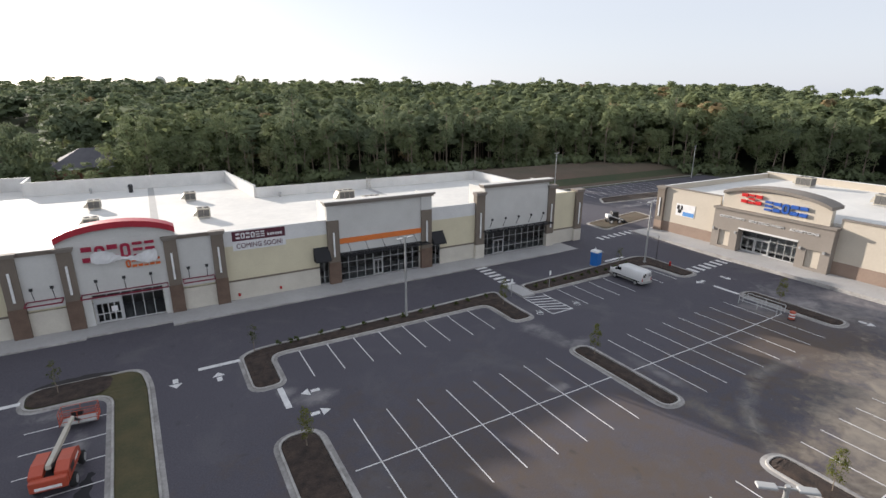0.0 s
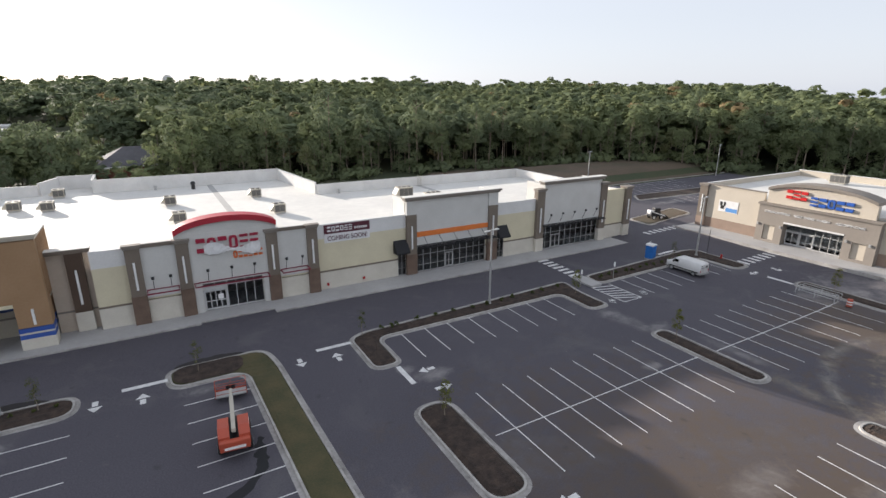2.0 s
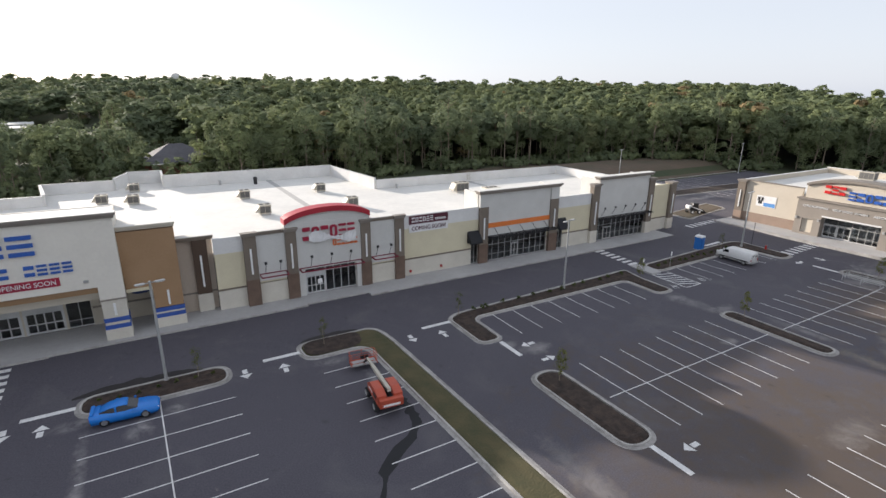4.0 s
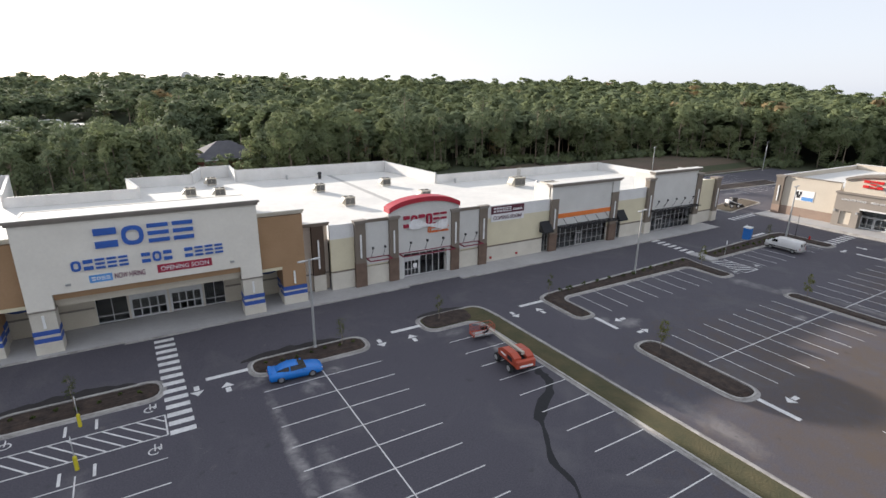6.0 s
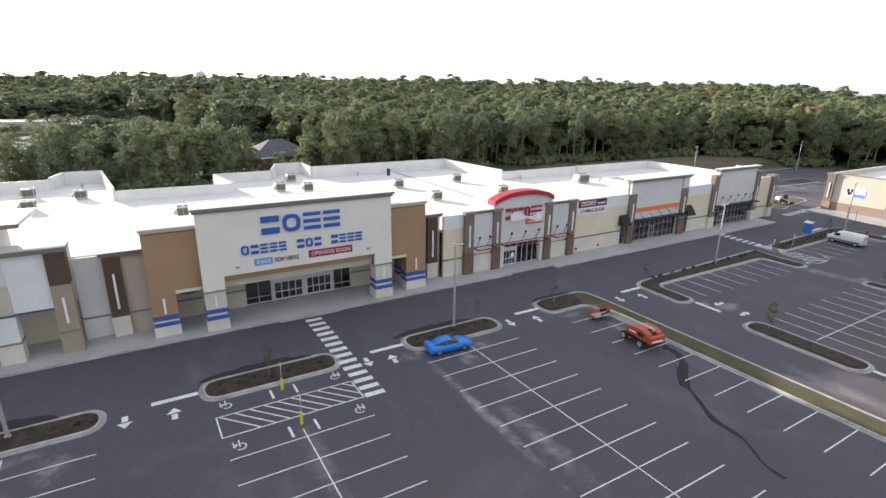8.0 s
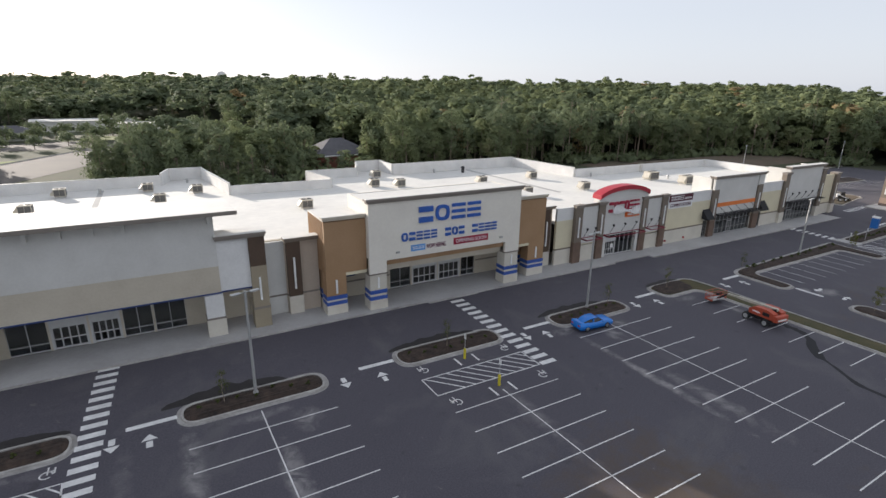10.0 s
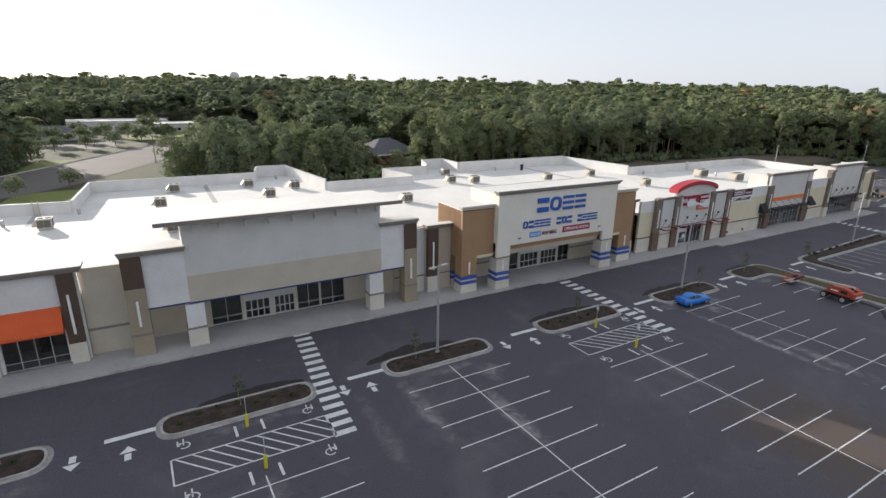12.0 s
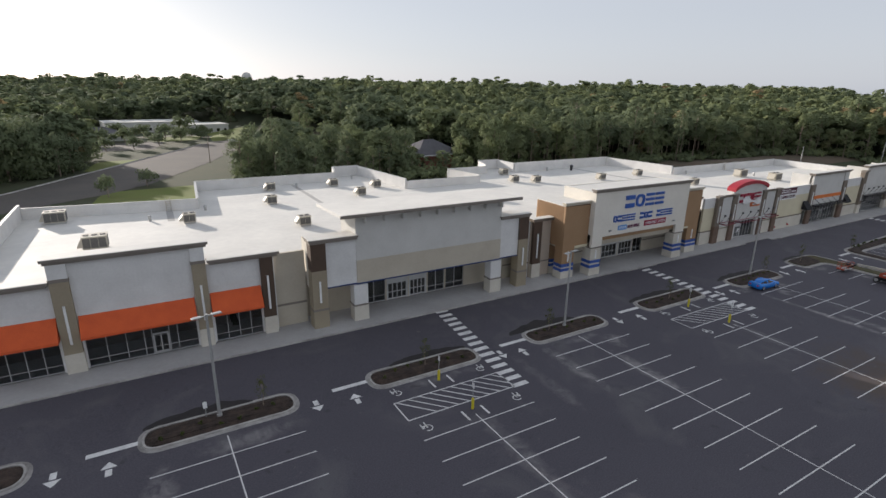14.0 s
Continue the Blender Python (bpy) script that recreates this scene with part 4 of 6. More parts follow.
# discount clothing shop
s = store("white and tan shop with blue-banded pillars")
shell(s, [(-43, 64.8), (-17.2, 64.8), (-19.8, 114.2), (-19.8, 122.0), (-26.0, 122.0), (-28.2, 115.3), (-39.4, 115.3), (-37.5, 104.0)],
      [("side_wall", (-39.4, 115.3), (-37.5, 104.0), 8.6), ("back_wall", (-28.2, 115.3), (-39.4, 115.3), 8.6), ("rear_step", (-26.0, 122.0), (-28.2, 115.3), 8.95), ("rear_step", (-19.8, 122.0), (-26.0, 122.0), 9.1), ("rear_step", (-19.8, 114.2), (-19.8, 122.0), 9.05)], (-43, -19, 64.5, 111))
shell(s, [(-59.5, 64.997), (-43, 64.8), (-37.5, 104.0), (-55.6, 104.6)], [("back_wall", (-37.5, 104.0), (-55.6, 104.6), 8.4)], (-59.5, -43, 64.5, 98))
boxes("front_block", IVORY, s, (-47.1, -26.0, 59.3, 59.7, 6.3, 13.1), (-47.1, -45.0, 59.3, 59.7, 4.8, 6.297), (-28.2, -26.0, 59.3, 59.7, 4.8, 6.297), (-47.1, -46.8, 59.703, 66.0, 6.7, 13.1), (-26.3, -26.0, 59.703, 66.0, 6.7, 13.1), (-46.797, -26.303, 65.7, 66.0, 6.7, 13.1))
boxes("front_roof", ROOFM, s, (-46.797, -26.303, 59.703, 65.697, 12.9, 13.05))
cornice(s, -47.1, -26.0, 59.3, 13.6, side=0.6)
boxes("soffit_beam", TAN, s, (-45.0, -28.2, 59.75, 60.3, 5.6, 6.3))
boxes("soffit_beam", SAND, s, (-45.0, -28.2, 60.303, 60.9, 4.75, 5.6))
boxes("soffit", SAND, s, (-51.5, -21.0, 60.91, 64.4, 4.9, 5.1))
for x0, x1 in ((-47.1, -45.0), (-28.2, -26.0)):
    c = boxes("pillar", PALE, s, (x0 + 0.04, x1 - 0.04, 59.34, 61.0, 1.7, 4.8))
    boxes("pillar_foot", PALE, c, (x0 - 0.05, x1 + 0.05, 59.25, 61.1, BASE, 1.65))
    boxes("blue_band", BLUE, c, (x0 - 0.02, x1 + 0.02, 59.28, 61.05, 1.65, 2.1))
    boxes("blue_band", BLUE, c, (x0 - 0.02, x1 + 0.02, 59.28, 61.05, 2.4, 2.85))
    boxes("lamp_bar", LIGHTBAR, c, ((x0 + x1) / 2 - 0.1, (x0 + x1) / 2 + 0.1, 59.2, 59.337, 3.1, 4.4))
    boxes("ledge", CORNICE, c, (x0 - 0.1, x1 + 0.1, 59.2, 61.0, 4.75, 4.9))
for x0, x1, px, inner in ((-51.9, -47.103, -51.9, 1), (-25.997, -20.9, -23.6, 0)):
    q0, q1 = (x0, x0 + 2.3) if inner else (x1 - 2.7, x1)
    boxes("tan_wall", TAN, s, (x0, x1, 60.2, 60.6, 5.3, 11.33), (x0, x0 + 0.3, 60.603, 66.5, 5.3, 11.33), (x1 - 0.3, x1, 60.603, 66.5, 5.3, 11.33), (x0 + 0.303, x1 - 0.303, 66.2, 66.5, 6.6, 11.33), label="tan ribbed stucco wall")
    for k in range(19):
        # upright ribs on the two flanks
        yy = 60.75 + 0.3 * k
        for xx in (x0 - 0.04, x1 + 0.003):
            boxes("rib", TAN, s, (xx, xx + 0.037, yy, yy + 0.12, 5.35, 11.3))
    boxes("block_roof", ROOFM, s, (x0, x1, 60.55, 66.5, 11.34, 11.5))
    cornice(s, x0, x1, 60.2, 11.85, SAND, side=0.5, h=0.4, over=0.2)
    a, b = (q1, x1) if inner else (x0, q0)
    boxes("lintel", CREAM, s, (a, b, 60.16, 60.62, 4.95, 5.297))
    for u0, u1, v0, v1, top in ((q0, q1, 60.2, 61.8, 5.297), (q0 + 0.2, q1 - 0.2, 62.9, 64.2, 4.89)):
        p = boxes("pillar", TAN, s, (u0, u1, v0, v1, 2.75, top), label="tan pillar with blue bands")
        boxes("pillar_foot", PALE, p, (u0 - 0.06, u1 + 0.06, v0 - 0.06, v1 + 0.06, BASE, 1.6))
        boxes("blue_band", BLUE, p, (u0 - 0.04, u1 + 0.04, v0 - 0.04, v1 + 0.04, 1.603, 2.05))
        boxes("pale_band", PALE, p, (u0 - 0.02, u1 + 0.02, v0 - 0.02, v1 + 0.02, 2.053, 2.25))
        boxes("blue_band", BLUE, p, (u0 - 0.04, u1 + 0.04, v0 - 0.04, v1 + 0.04, 2.253, 2.7))
    boxes("lamp_bar", LIGHTBAR, s, ((q0 + q1) / 2 - 0.1, (q0 + q1) / 2 + 0.1, 60.08, 60.197, 3.0, 4.6))
    bm = bmesh.new()
    cx = (a + b) / 2
    prism(bm, [(cx + 0.95 * math.cos(k * math.tau / 20), 4.2 + 0.33 * math.sin(k * math.tau / 20)) for k in range(20)], 62.5, 62.6)
    part("oval_sign", bm, NAVY, s, "hanging navy oval sign")
    for u in (cx - 0.6, cx + 0.6):
        bm = bmesh.new()
        rod(bm, (u, 62.55, 4.4), (u, 62.55, 4.95), 0.02, sides=6)
        part("sign_hanger", bm, BLACK, s)
H = [(-42.4, -39.5, BASE, 3.5), (-39.3, -35.6, BASE, 3.5), (-35.4, -32.0, BASE, 3.5), (-31.8, -29.6, BASE, 3.5)]
wall("front_wall", SAND, s, -59.4, -19.6, 64.4, 64.8, 0, 8.9, H)
boxes("band", CORNICE, s, (-59.4, -42.5, 64.34, 64.397, 2.4, 2.6), (-29.5, -19.7, 64.34, 64.397, 2.4, 2.6))
storefront(s, -42.4, -39.5, BASE, 3.5, 64.6, (0, 0.5, 1.0), (1.3,))
storefront(s, -31.8, -29.6, BASE, 3.5, 64.6, (0, 0.5, 1.0), (1.3,))
entrance(s, -39.3, -35.6, BASE, 3.5, 64.5)
entrance(s, -35.4, -32.0, BASE, 3.5, 64.5)
# side wings with narrow umber piers
boxes("link_wall", GREY_WALL, s, (-58.0, -55.6, 63.3, 63.6, BASE, 9.0))
boxes("band", CORNICE, s, (-58.0, -55.6, 63.25, 63.297, 2.6, 2.8))
for x0, x1, px in ((-55.597, -51.9, -55.5), (-20.9, -17.2, -19.3)):
    boxes("wing_wall", ROSE, s, (x0, x1, 63.0, 63.4, BASE, 9.0))
    boxes("band", CORNICE, s, (x0, x1, 62.95, 62.997, 2.6, 2.8))
    column(s, px, px + 1.5, 62.5, 9.0, UMBER, PALE, 2.6, None, 0.49)
    cornice(s, x0, x1, 62.5, 9.4, TAUPE, side=1.0, h=0.4, over=0.15)
emblem(s, "crss", -40.9, -32.0, 10.3, 12.2, 59.3, SIGN_BLUE, 0.2, 0.16)
emblem(s, "rcsss crc csss", -43.1, -29.6, 8.3, 9.3, 59.3, SIGN_BLUE, 0.15, 0.2)
boxes("banner", CRIMSON, s, (-36.1, -31.0, 59.26, 59.297, 7.0, 7.85), label="red banner")
words("OPENING SOON", -35.8, -31.3, 7.2, 7.65, 59.25, CLOTH, s)
boxes("banner", SKYBLUE, s, (-41.9, -40.0, 59.26, 59.297, 6.95, 7.7), label="small blue banner")
emblem(s, "crss", -41.7, -40.1, 7.15, 7.5, 59.255, CLOTH, 0.01, 0.2)
words("NOW HIRING", -39.8, -37.2, 7.05, 7.6, 59.28, PLUM_INK, s)
for x in (-43.6, -29.0):
    boxes("wall_box", GREYMETAL, s, (x - 0.2, x + 0.2, 59.1, 59.297, 7.0, 7.2))

# outlet shop with the red arch
s = store("cream shop with taupe piers and a red arch")
shell(s, [(-17.2, 62.303), (11.5, 62.303), (15.7, 93.3), (13.6, 114.2), (-19.8, 114.2), (-17.2, 64.8)],
      [("back_wall", (13.6, 114.2), (-19.8, 114.2), 9.1), ("side_wall", (15.7, 93.3), (13.6, 114.2), 9.0)], (-17.2, 11.5, 61.9, 106))
H = [(-7.2, -0.6, BASE, 3.9)]
wall("front_wall", CREAM, s, -17.2, 17.3, 61.9, 62.3, 3.0, 7.2, H)
wall("wall_foot", PALE, s, -17.2, 17.3, 61.86, 62.3, BASE - 0.3, 2.8, H)
wall("wall_band", TAUPE, s, -17.2, 17.3, 61.8, 62.3, 2.803, 2.997, H)
boxes("wall_head", WHITE, s, (-17.2, 17.3, 61.9, 62.3, 7.203, 9.05))
boxes("centre_wall", GREY_WALL, s, (-8.1, 0.1, 61.5, 61.85, 3.9, 9.8), (-8.1, -7.25, 61.5, 61.797, BASE, 3.897), (-0.55, 0.1, 61.5, 61.797, BASE, 3.897))
for x0, x1 in ((-12.7, -9.4), (1.4, 4.9)):
    boxes("side_panel", GREY_WALL, s, (x0, x1, 61.6, 61.797, 3.3, 9.2))
    boxes("side_panel_foot", PALE, s, (x0, x1, 61.6, 61.797, BASE, 3.0))
arc = [(-9.4 + 10.8 * k / 24, 9.4 + 2.1 * math.sqrt(max(0.0, 1 - ((k - 12) / 13.5) ** 2)) - 0.55) for k in range(25)]
bm = bmesh.new()
prism(bm, [(-9.4, 8.0), *arc, (1.4, 8.0)], 61.55, 62.6)
part("arch_panel", bm, GREY_WALL, s)
bm = bmesh.new()
for p, q in zip(arc, arc[1:]):
    prism(bm, [p, q, (q[0], q[1] + 0.65), (p[0], p[1] + 0.65)], 61.25, 63.0)
bmesh.ops.remove_doubles(bm, verts=bm.verts, dist=0.001)
part("arch", bm, RED, s, "red arched coping")
for x0, x1 in ((-14.1, -12.7), (-9.4, -8.1), (0.1, 1.4), (4.9, 6.2)):
    column(s, x0, x1, 61.3, 9.0, TAUPE, BROWN, 3.7, CORNICE, 0.55)
for x0, x1 in ((-12.6, -9.5), (1.5, 4.8)):
    cornice(s, x0, x1, 61.5, 9.35, TAUPE, side=0.8, h=0.4, over=0.05)
    metal_canopy(s, x0, x1, 61.6, 4.0, MAROON, 1.5)
    for x in (x0 + 0.7, x1 - 0.7):
        gooseneck(s, x, 61.6, 4.6)
metal_canopy(s, -8.0, 0.0, 61.5, 3.95, MAROON, 1.5)
for x in (-6.5, -4.0, -1.5):
    gooseneck(s, x, 61.5, 4.6)
storefront(s, -4.6, -0.6, BASE, 3.9, 62.0, (0, 0.25, 0.5, 0.75, 1.0), (3.3,))
entrance(s, -7.2, -4.65, BASE, 3.3, 61.95)
storefront(s, -7.2, -4.65, 3.3, 3.9, 62.0, (0, 0.5, 1.0))
boxes("door_notice", CLOTH, s, (-5.7, -5.1, 61.86, 61.88, 1.7, 2.3))
emblem(s, "crcrss", -7.3, -0.5, 7.6, 9.2, 61.5, CRIMSON, 0.2, 0.2)
emblem(s, "rccscc", -3.6, -0.3, 6.5, 7.3, 61.5, SIGN_ORANGE, 0.15, 0.2)
# torn white sheet over the sign
bm = bmesh.new()
cols = []
for i in range(25):
    u = i / 24
    x = -6.6 + 6.0 * u
    half_h = 0.45 + 0.25 * math.sin(u * 9) + random.uniform(-0.1, 0.1)
    mid = 7.75 + 0.25 * math.sin(u * 5 + 1)
    cols.append([bm.verts.new((x, 61.2 + random.uniform(-0.06, 0.06), mid + half_h * v)) for v in (-1, -0.4, 0.3, 1)])
for a, b in zip(cols, cols[1:]):
    for i in range(3):
        bm.faces.new((a[i], b[i], b[i + 1], a[i + 1]))
part("sign_cover", bm, CLOTH, s, "torn white sheet across the sign")
boxes("banner", PLUM, s, (7.2, 13.3, 61.84, 61.897, 7.75, 8.9), label="dark plum banner")
boxes("banner", CLOTH, s, (7.2, 13.3, 61.84, 61.897, 6.6, 7.747), label="white banner")
emblem(s, "crcrss", 7.6, 11.0, 8.0, 8.7, 61.83, CLOTH, 0.01, 0.2)
emblem(s, "bbbbbb", 11.2, 13.0, 8.05, 8.35, 61.83, CLOTH, 0.01, 0.3)
words("COMING SOON!", 7.6, 12.9, 6.85, 7.45, 61.83, PLUM, s)
for x in (7.3, 12.2):
    boxes("hydrant_valve", LAMPRED, s, (x - 0.12, x + 0.12, 61.6, 61.857, 1.0, 1.3))

# two eastern shops
s = store("cream shop with tall white front and black awnings")
shell(s, [(11.5, 62.303), (37.5, 62.303), (37.5, 93.0), (15.7, 93.3)], [("back_wall", (37.5, 93.0), (15.7, 93.3), 8.6)], (11.5, 37.5, 61.9, 92))
H = [(20.1, 31.8, BASE, 4.2), (17.3, 18.5, BASE, 3.6), (33.8, 35.2, BASE, 3.6)]
wall("front_wall", CREAM, s, 17.3, 41.2, 61.9, 62.3, 3.0, 7.2, H)
wall("wall_foot", PALE, s, 17.3, 41.2, 61.86, 62.3, 0.2, 2.8, H)
wall("wall_band", TAUPE, s, 17.3, 41.2, 61.8, 62.3, 2.803, 2.997, H)
boxes("wall_head", WHITE, s, (17.3, 41.2, 61.9, 62.3, 7.203, 9.05))
boxes("raised_front", GREY_WALL, s, (18.6, 33.6, 61.65, 61.797, 6.45, 11.0), (18.6, 33.6, 62.303, 62.8, 6.7, 11.0), (18.6, 18.9, 62.8, 66, 6.7, 11.0), (33.3, 33.6, 62.8, 66, 6.7, 11.0))
boxes("raised_front", GREY_WALL, s, (18.6, 33.6, 61.8, 61.897, 9.06, 11.0))
boxes("orange_band", ORANGE_BAND, s, (20.0, 31.95, 61.55, 61.797, 5.75, 6.447))
boxes("front_band", GREY_WALL, s, (20.0, 31.95, 61.65, 61.797, 4.3, 5.747))
cornice(s, 18.5, 33.7, 61.5, 11.4, side=0.9)
for x0, x1 in ((18.5, 20.0), (31.95, 33.6)):
    column(s, x0, x1, 61.4, 9.0, TAUPE, BROWN, 3.4, None, 0.45)
    boxes("pier_head", GREY_WALL, s, (x0, x1, 61.45, 61.85, 9.0, 10.9))
c = metal_canopy(s, 20.0, 32.6, 61.6, 4.3, BLACK, 1.6)
for x in (21.2, 23.6, 26.0, 28.4, 30.8):
    bm = bmesh.new()
    strut(bm, x, 60.1, 4.6, 61.6, 5.7)
    part("canopy_rod", bm, BLACK, s)
storefront(s, 20.1, 31.8, BASE, 4.2, 62.05, (0, 0.1, 0.2, 0.3, 0.4, 0.52, 0.62, 0.72, 0.82, 0.91, 1.0), (1.5, 3.0), (4,), GREYMETAL)
for x0, x1, dx in ((16.6, 18.6, 0), (33.6, 35.6, 0)):
    bm = bmesh.new()
    prism(bm, [(61.79, 5.6), (61.79, 3.9), (60.6, 3.9), (60.6, 4.1)], x0, x1, "x")
    part("awning", bm, CHARCOAL, s, "black canvas awning")
storefront(s, 17.3, 18.5, BASE, 3.6, 62.0, (0, 0.5, 1.0), (1.5,), (), GREYMETAL)
storefront(s, 33.8, 35.2, BASE, 3.6, 62.0, (0, 0.5, 1.0), (1.5,), (), GREYMETAL)

s = store("cream end shop with tall white front")
shell(s, [(37.5, 62.303), (61.8, 62.303), (61.2, 92.6), (37.5, 93.0)],
      [("back_wall", (61.2, 92.6), (37.5, 93.0), 8.6), ("side_wall", (61.8, 62.303), (61.2, 92.6), 8.65)], (37.5, 61.8, 61.9, 92))
H = [(42.7, 55.1, BASE, 4.4)]
wall("front_wall", CREAM, s, 41.2, 61.8, 61.9, 62.3, 3.0, 9.05, H)
wall("wall_foot", PALE, s, 41.2, 61.8, 61.86, 62.3, 0.2, 2.8, H)
wall("wall_band", TAUPE, s, 41.2, 61.8, 61.8, 62.3, 2.803, 2.997, H)
boxes("raised_front", GREY_WALL, s, (42.7, 55.2, 61.65, 61.797, 4.45, 11.2), (42.7, 55.2, 61.8, 62.8, 9.06, 11.2), (42.7, 43.0, 62.8, 66, 6.7, 11.2), (54.9, 55.2, 62.8, 66, 6.7, 11.2))
cornice(s, 42.5, 55.4, 61.5, 11.7, side=0.9)
for x0, x1 in ((41.2, 42.7), (55.1, 56.5)):
    column(s, x0, x1, 61.4, 10.2, TAUPE, PALE, 2.6, CORNICE, 0.9)
column(s, 61.3, 62.7, 61.4, 9.0, TAUPE, PALE, 2.6, CORNICE, 1.4)
metal_canopy(s, 42.5, 55.4, 61.6, 4.5, BLACK, 1.4)
for k in range(5):
    gooseneck(s, 43.8 + 2.5 * k, 61.65, 5.3)
storefront(s, 42.7, 55.1, BASE, 4.4, 62.05, (0, 0.08, 0.17, 0.33, 0.42, 0.52, 0.62, 0.72, 0.82, 0.91, 1.0), (1.6, 3.2), (2,), GREYMETAL)

# pet shop, facing west
s = thing("store_building", "sand-coloured pet shop with arched front", "shop building", "shops in a row", pose(79.3, 61.0, 0.6, 0, 0, -90))
boxes("roof", ROOFM, s, (2.3, 59.7, 0.4, 34, 7.0, 7.4))
boxes("back_wall", PETWALL, s, (2.0, 60, 34, 34.3, 0, 8.6))
boxes("side_wall", PETWALL, s, (2.0, 2.3, 0.4, 33.997, 0, 8.3))
boxes("side_wall", PETWALL, s, (59.7, 60, 0.4, 33.997, 0, 8.6))
boxes("parapet_coping", WHITE, s, (2.0, 60, 33.9, 34.35, 8.603, 8.7), (1.95, 2.35, 0.2, 33.89, 8.303, 8.4))
wall("front_wall", PETWALL, s, 2.0, 13.4, 0, 0.4, 2.3, 8.4)
wall("wall_foot", PETFOOT, s, 2.0, 13.4, -0.06, 0.4, 0.2, 2.297)
wall("front_wall", PETWALL, s, 30.4, 60, 0, 0.4, 2.3, 8.0)
wall("wall_foot", PETFOOT, s, 30.4, 60, -0.06, 0.4, 0.2, 2.297)
boxes("coping", CORNICE, s, (1.9, 13.4, -0.15, 0.5, 8.403, 8.5), (30.4, 60, -0.15, 0.5, 8.003, 8.2))
# added white backing, bounces daylight out through the entrance glass
boxes("daylight_catcher", WHITE, s, (13.6, 30.2, 3.2, 3.35, 0.3, 5.0))
wall("portal", PORTAL, s, 13.4, 30.4, -1.2, 0.4, 0.2, 6.7, [(17.6, 26.2, 0.2, 4.1), (14.6, 16.4, 0.9, 3.4), (27.4, 29.2, 0.9, 3.4)], label="taupe entrance portal")
boxes("portal_cornice", CORNICE, s, (13.2, 30.6, -1.45, 0.3, 6.703, 7.0))
boxes("inset_panel", PETWALL, s, (14.6, 16.4, -0.9, -0.7, 0.9, 3.4))
boxes("inset_panel", PETWALL, s, (27.4, 29.2, -0.9, -0.7, 0.9, 3.4))
arc = [(14.1 + 15.2 * k / 24, 9.1 + 2.3 * (math.sqrt(max(0.0, 1 - ((k - 12) / 13.5) ** 2)) - 0.45)) for k in range(25)]
bm = bmesh.new()
prism(bm, [(14.1, 6.9), *arc, (29.3, 6.9)], -0.5, 0.39)
part("arch_panel", bm, PETWALL, s)
bm = bmesh.new()
for p, q in zip(arc, arc[1:]):
    prism(bm, [p, q, (q[0], q[1] + 0.45), (p[0], p[1] + 0.45)], -0.9, 2.5)
bmesh.ops.remove_doubles(bm, verts=bm.verts, dist=0.001)
part("arch", bm, CORNICE, s, "brown arched coping")
storefront(s, 17.6, 26.2, 0.5, 4.1, 0.2, (0, 0.25, 0.5, 0.62, 0.75, 0.87, 1.0), (1.4, 2.9), (0, 1))
boxes("door_surround", WHITE, s, (17.6, 26.2, -1.25, -1.203, 4.1, 4.35))
emblem(s, "csc", 17.0, 20.2, 8.2, 9.6, -0.5, SIGN_RED, 0.3, 0.15)
emblem(s, "scrcc", 20.6, 26.6, 7.6, 9.0, -0.5, SIGN_BLUE, 0.3, 0.15)
words("GROOMING", 14.4, 18.3, 5.5, 5.85, -1.2, CLOTH, s, depth=0.05)
words("SELF DOG WASH", 19.0, 24.0, 5.5, 5.85, -1.2, CLOTH, s, depth=0.05)
words("ADOPTIONS", 24.8, 28.6, 5.5, 5.85, -1.2, CLOTH, s, depth=0.05)
boxes("poster", CLOTH, s, (5.6, 9.2, -0.06, -0.003, 3.8, 5.9), label="white and blue poster")
boxes("poster_print", SKYBLUE, s, (7.0, 9.1, -0.08, -0.063, 3.9, 4.6))
boxes("poster_print", BLACK, s, (5.8, 6.3, -0.08, -0.063, 4.9, 5.6), (6.5, 6.9, -0.08, -0.063, 4.9, 5.6), (6.0, 6.7, -0.08, -0.063, 4.3, 4.9))
column(s, 1.8, 3.3, -0.5, 8.0, TAUPE, PETFOOT, 2.3, CORNICE, 0.5, base=0.4)
for x in (13.4, 17.0, 26.4, 29.4):
    boxes("wall_lamp", GREYMETAL, s, (x + 0.1, x + 0.4, -1.4, -1.203, 3.2, 3.6))


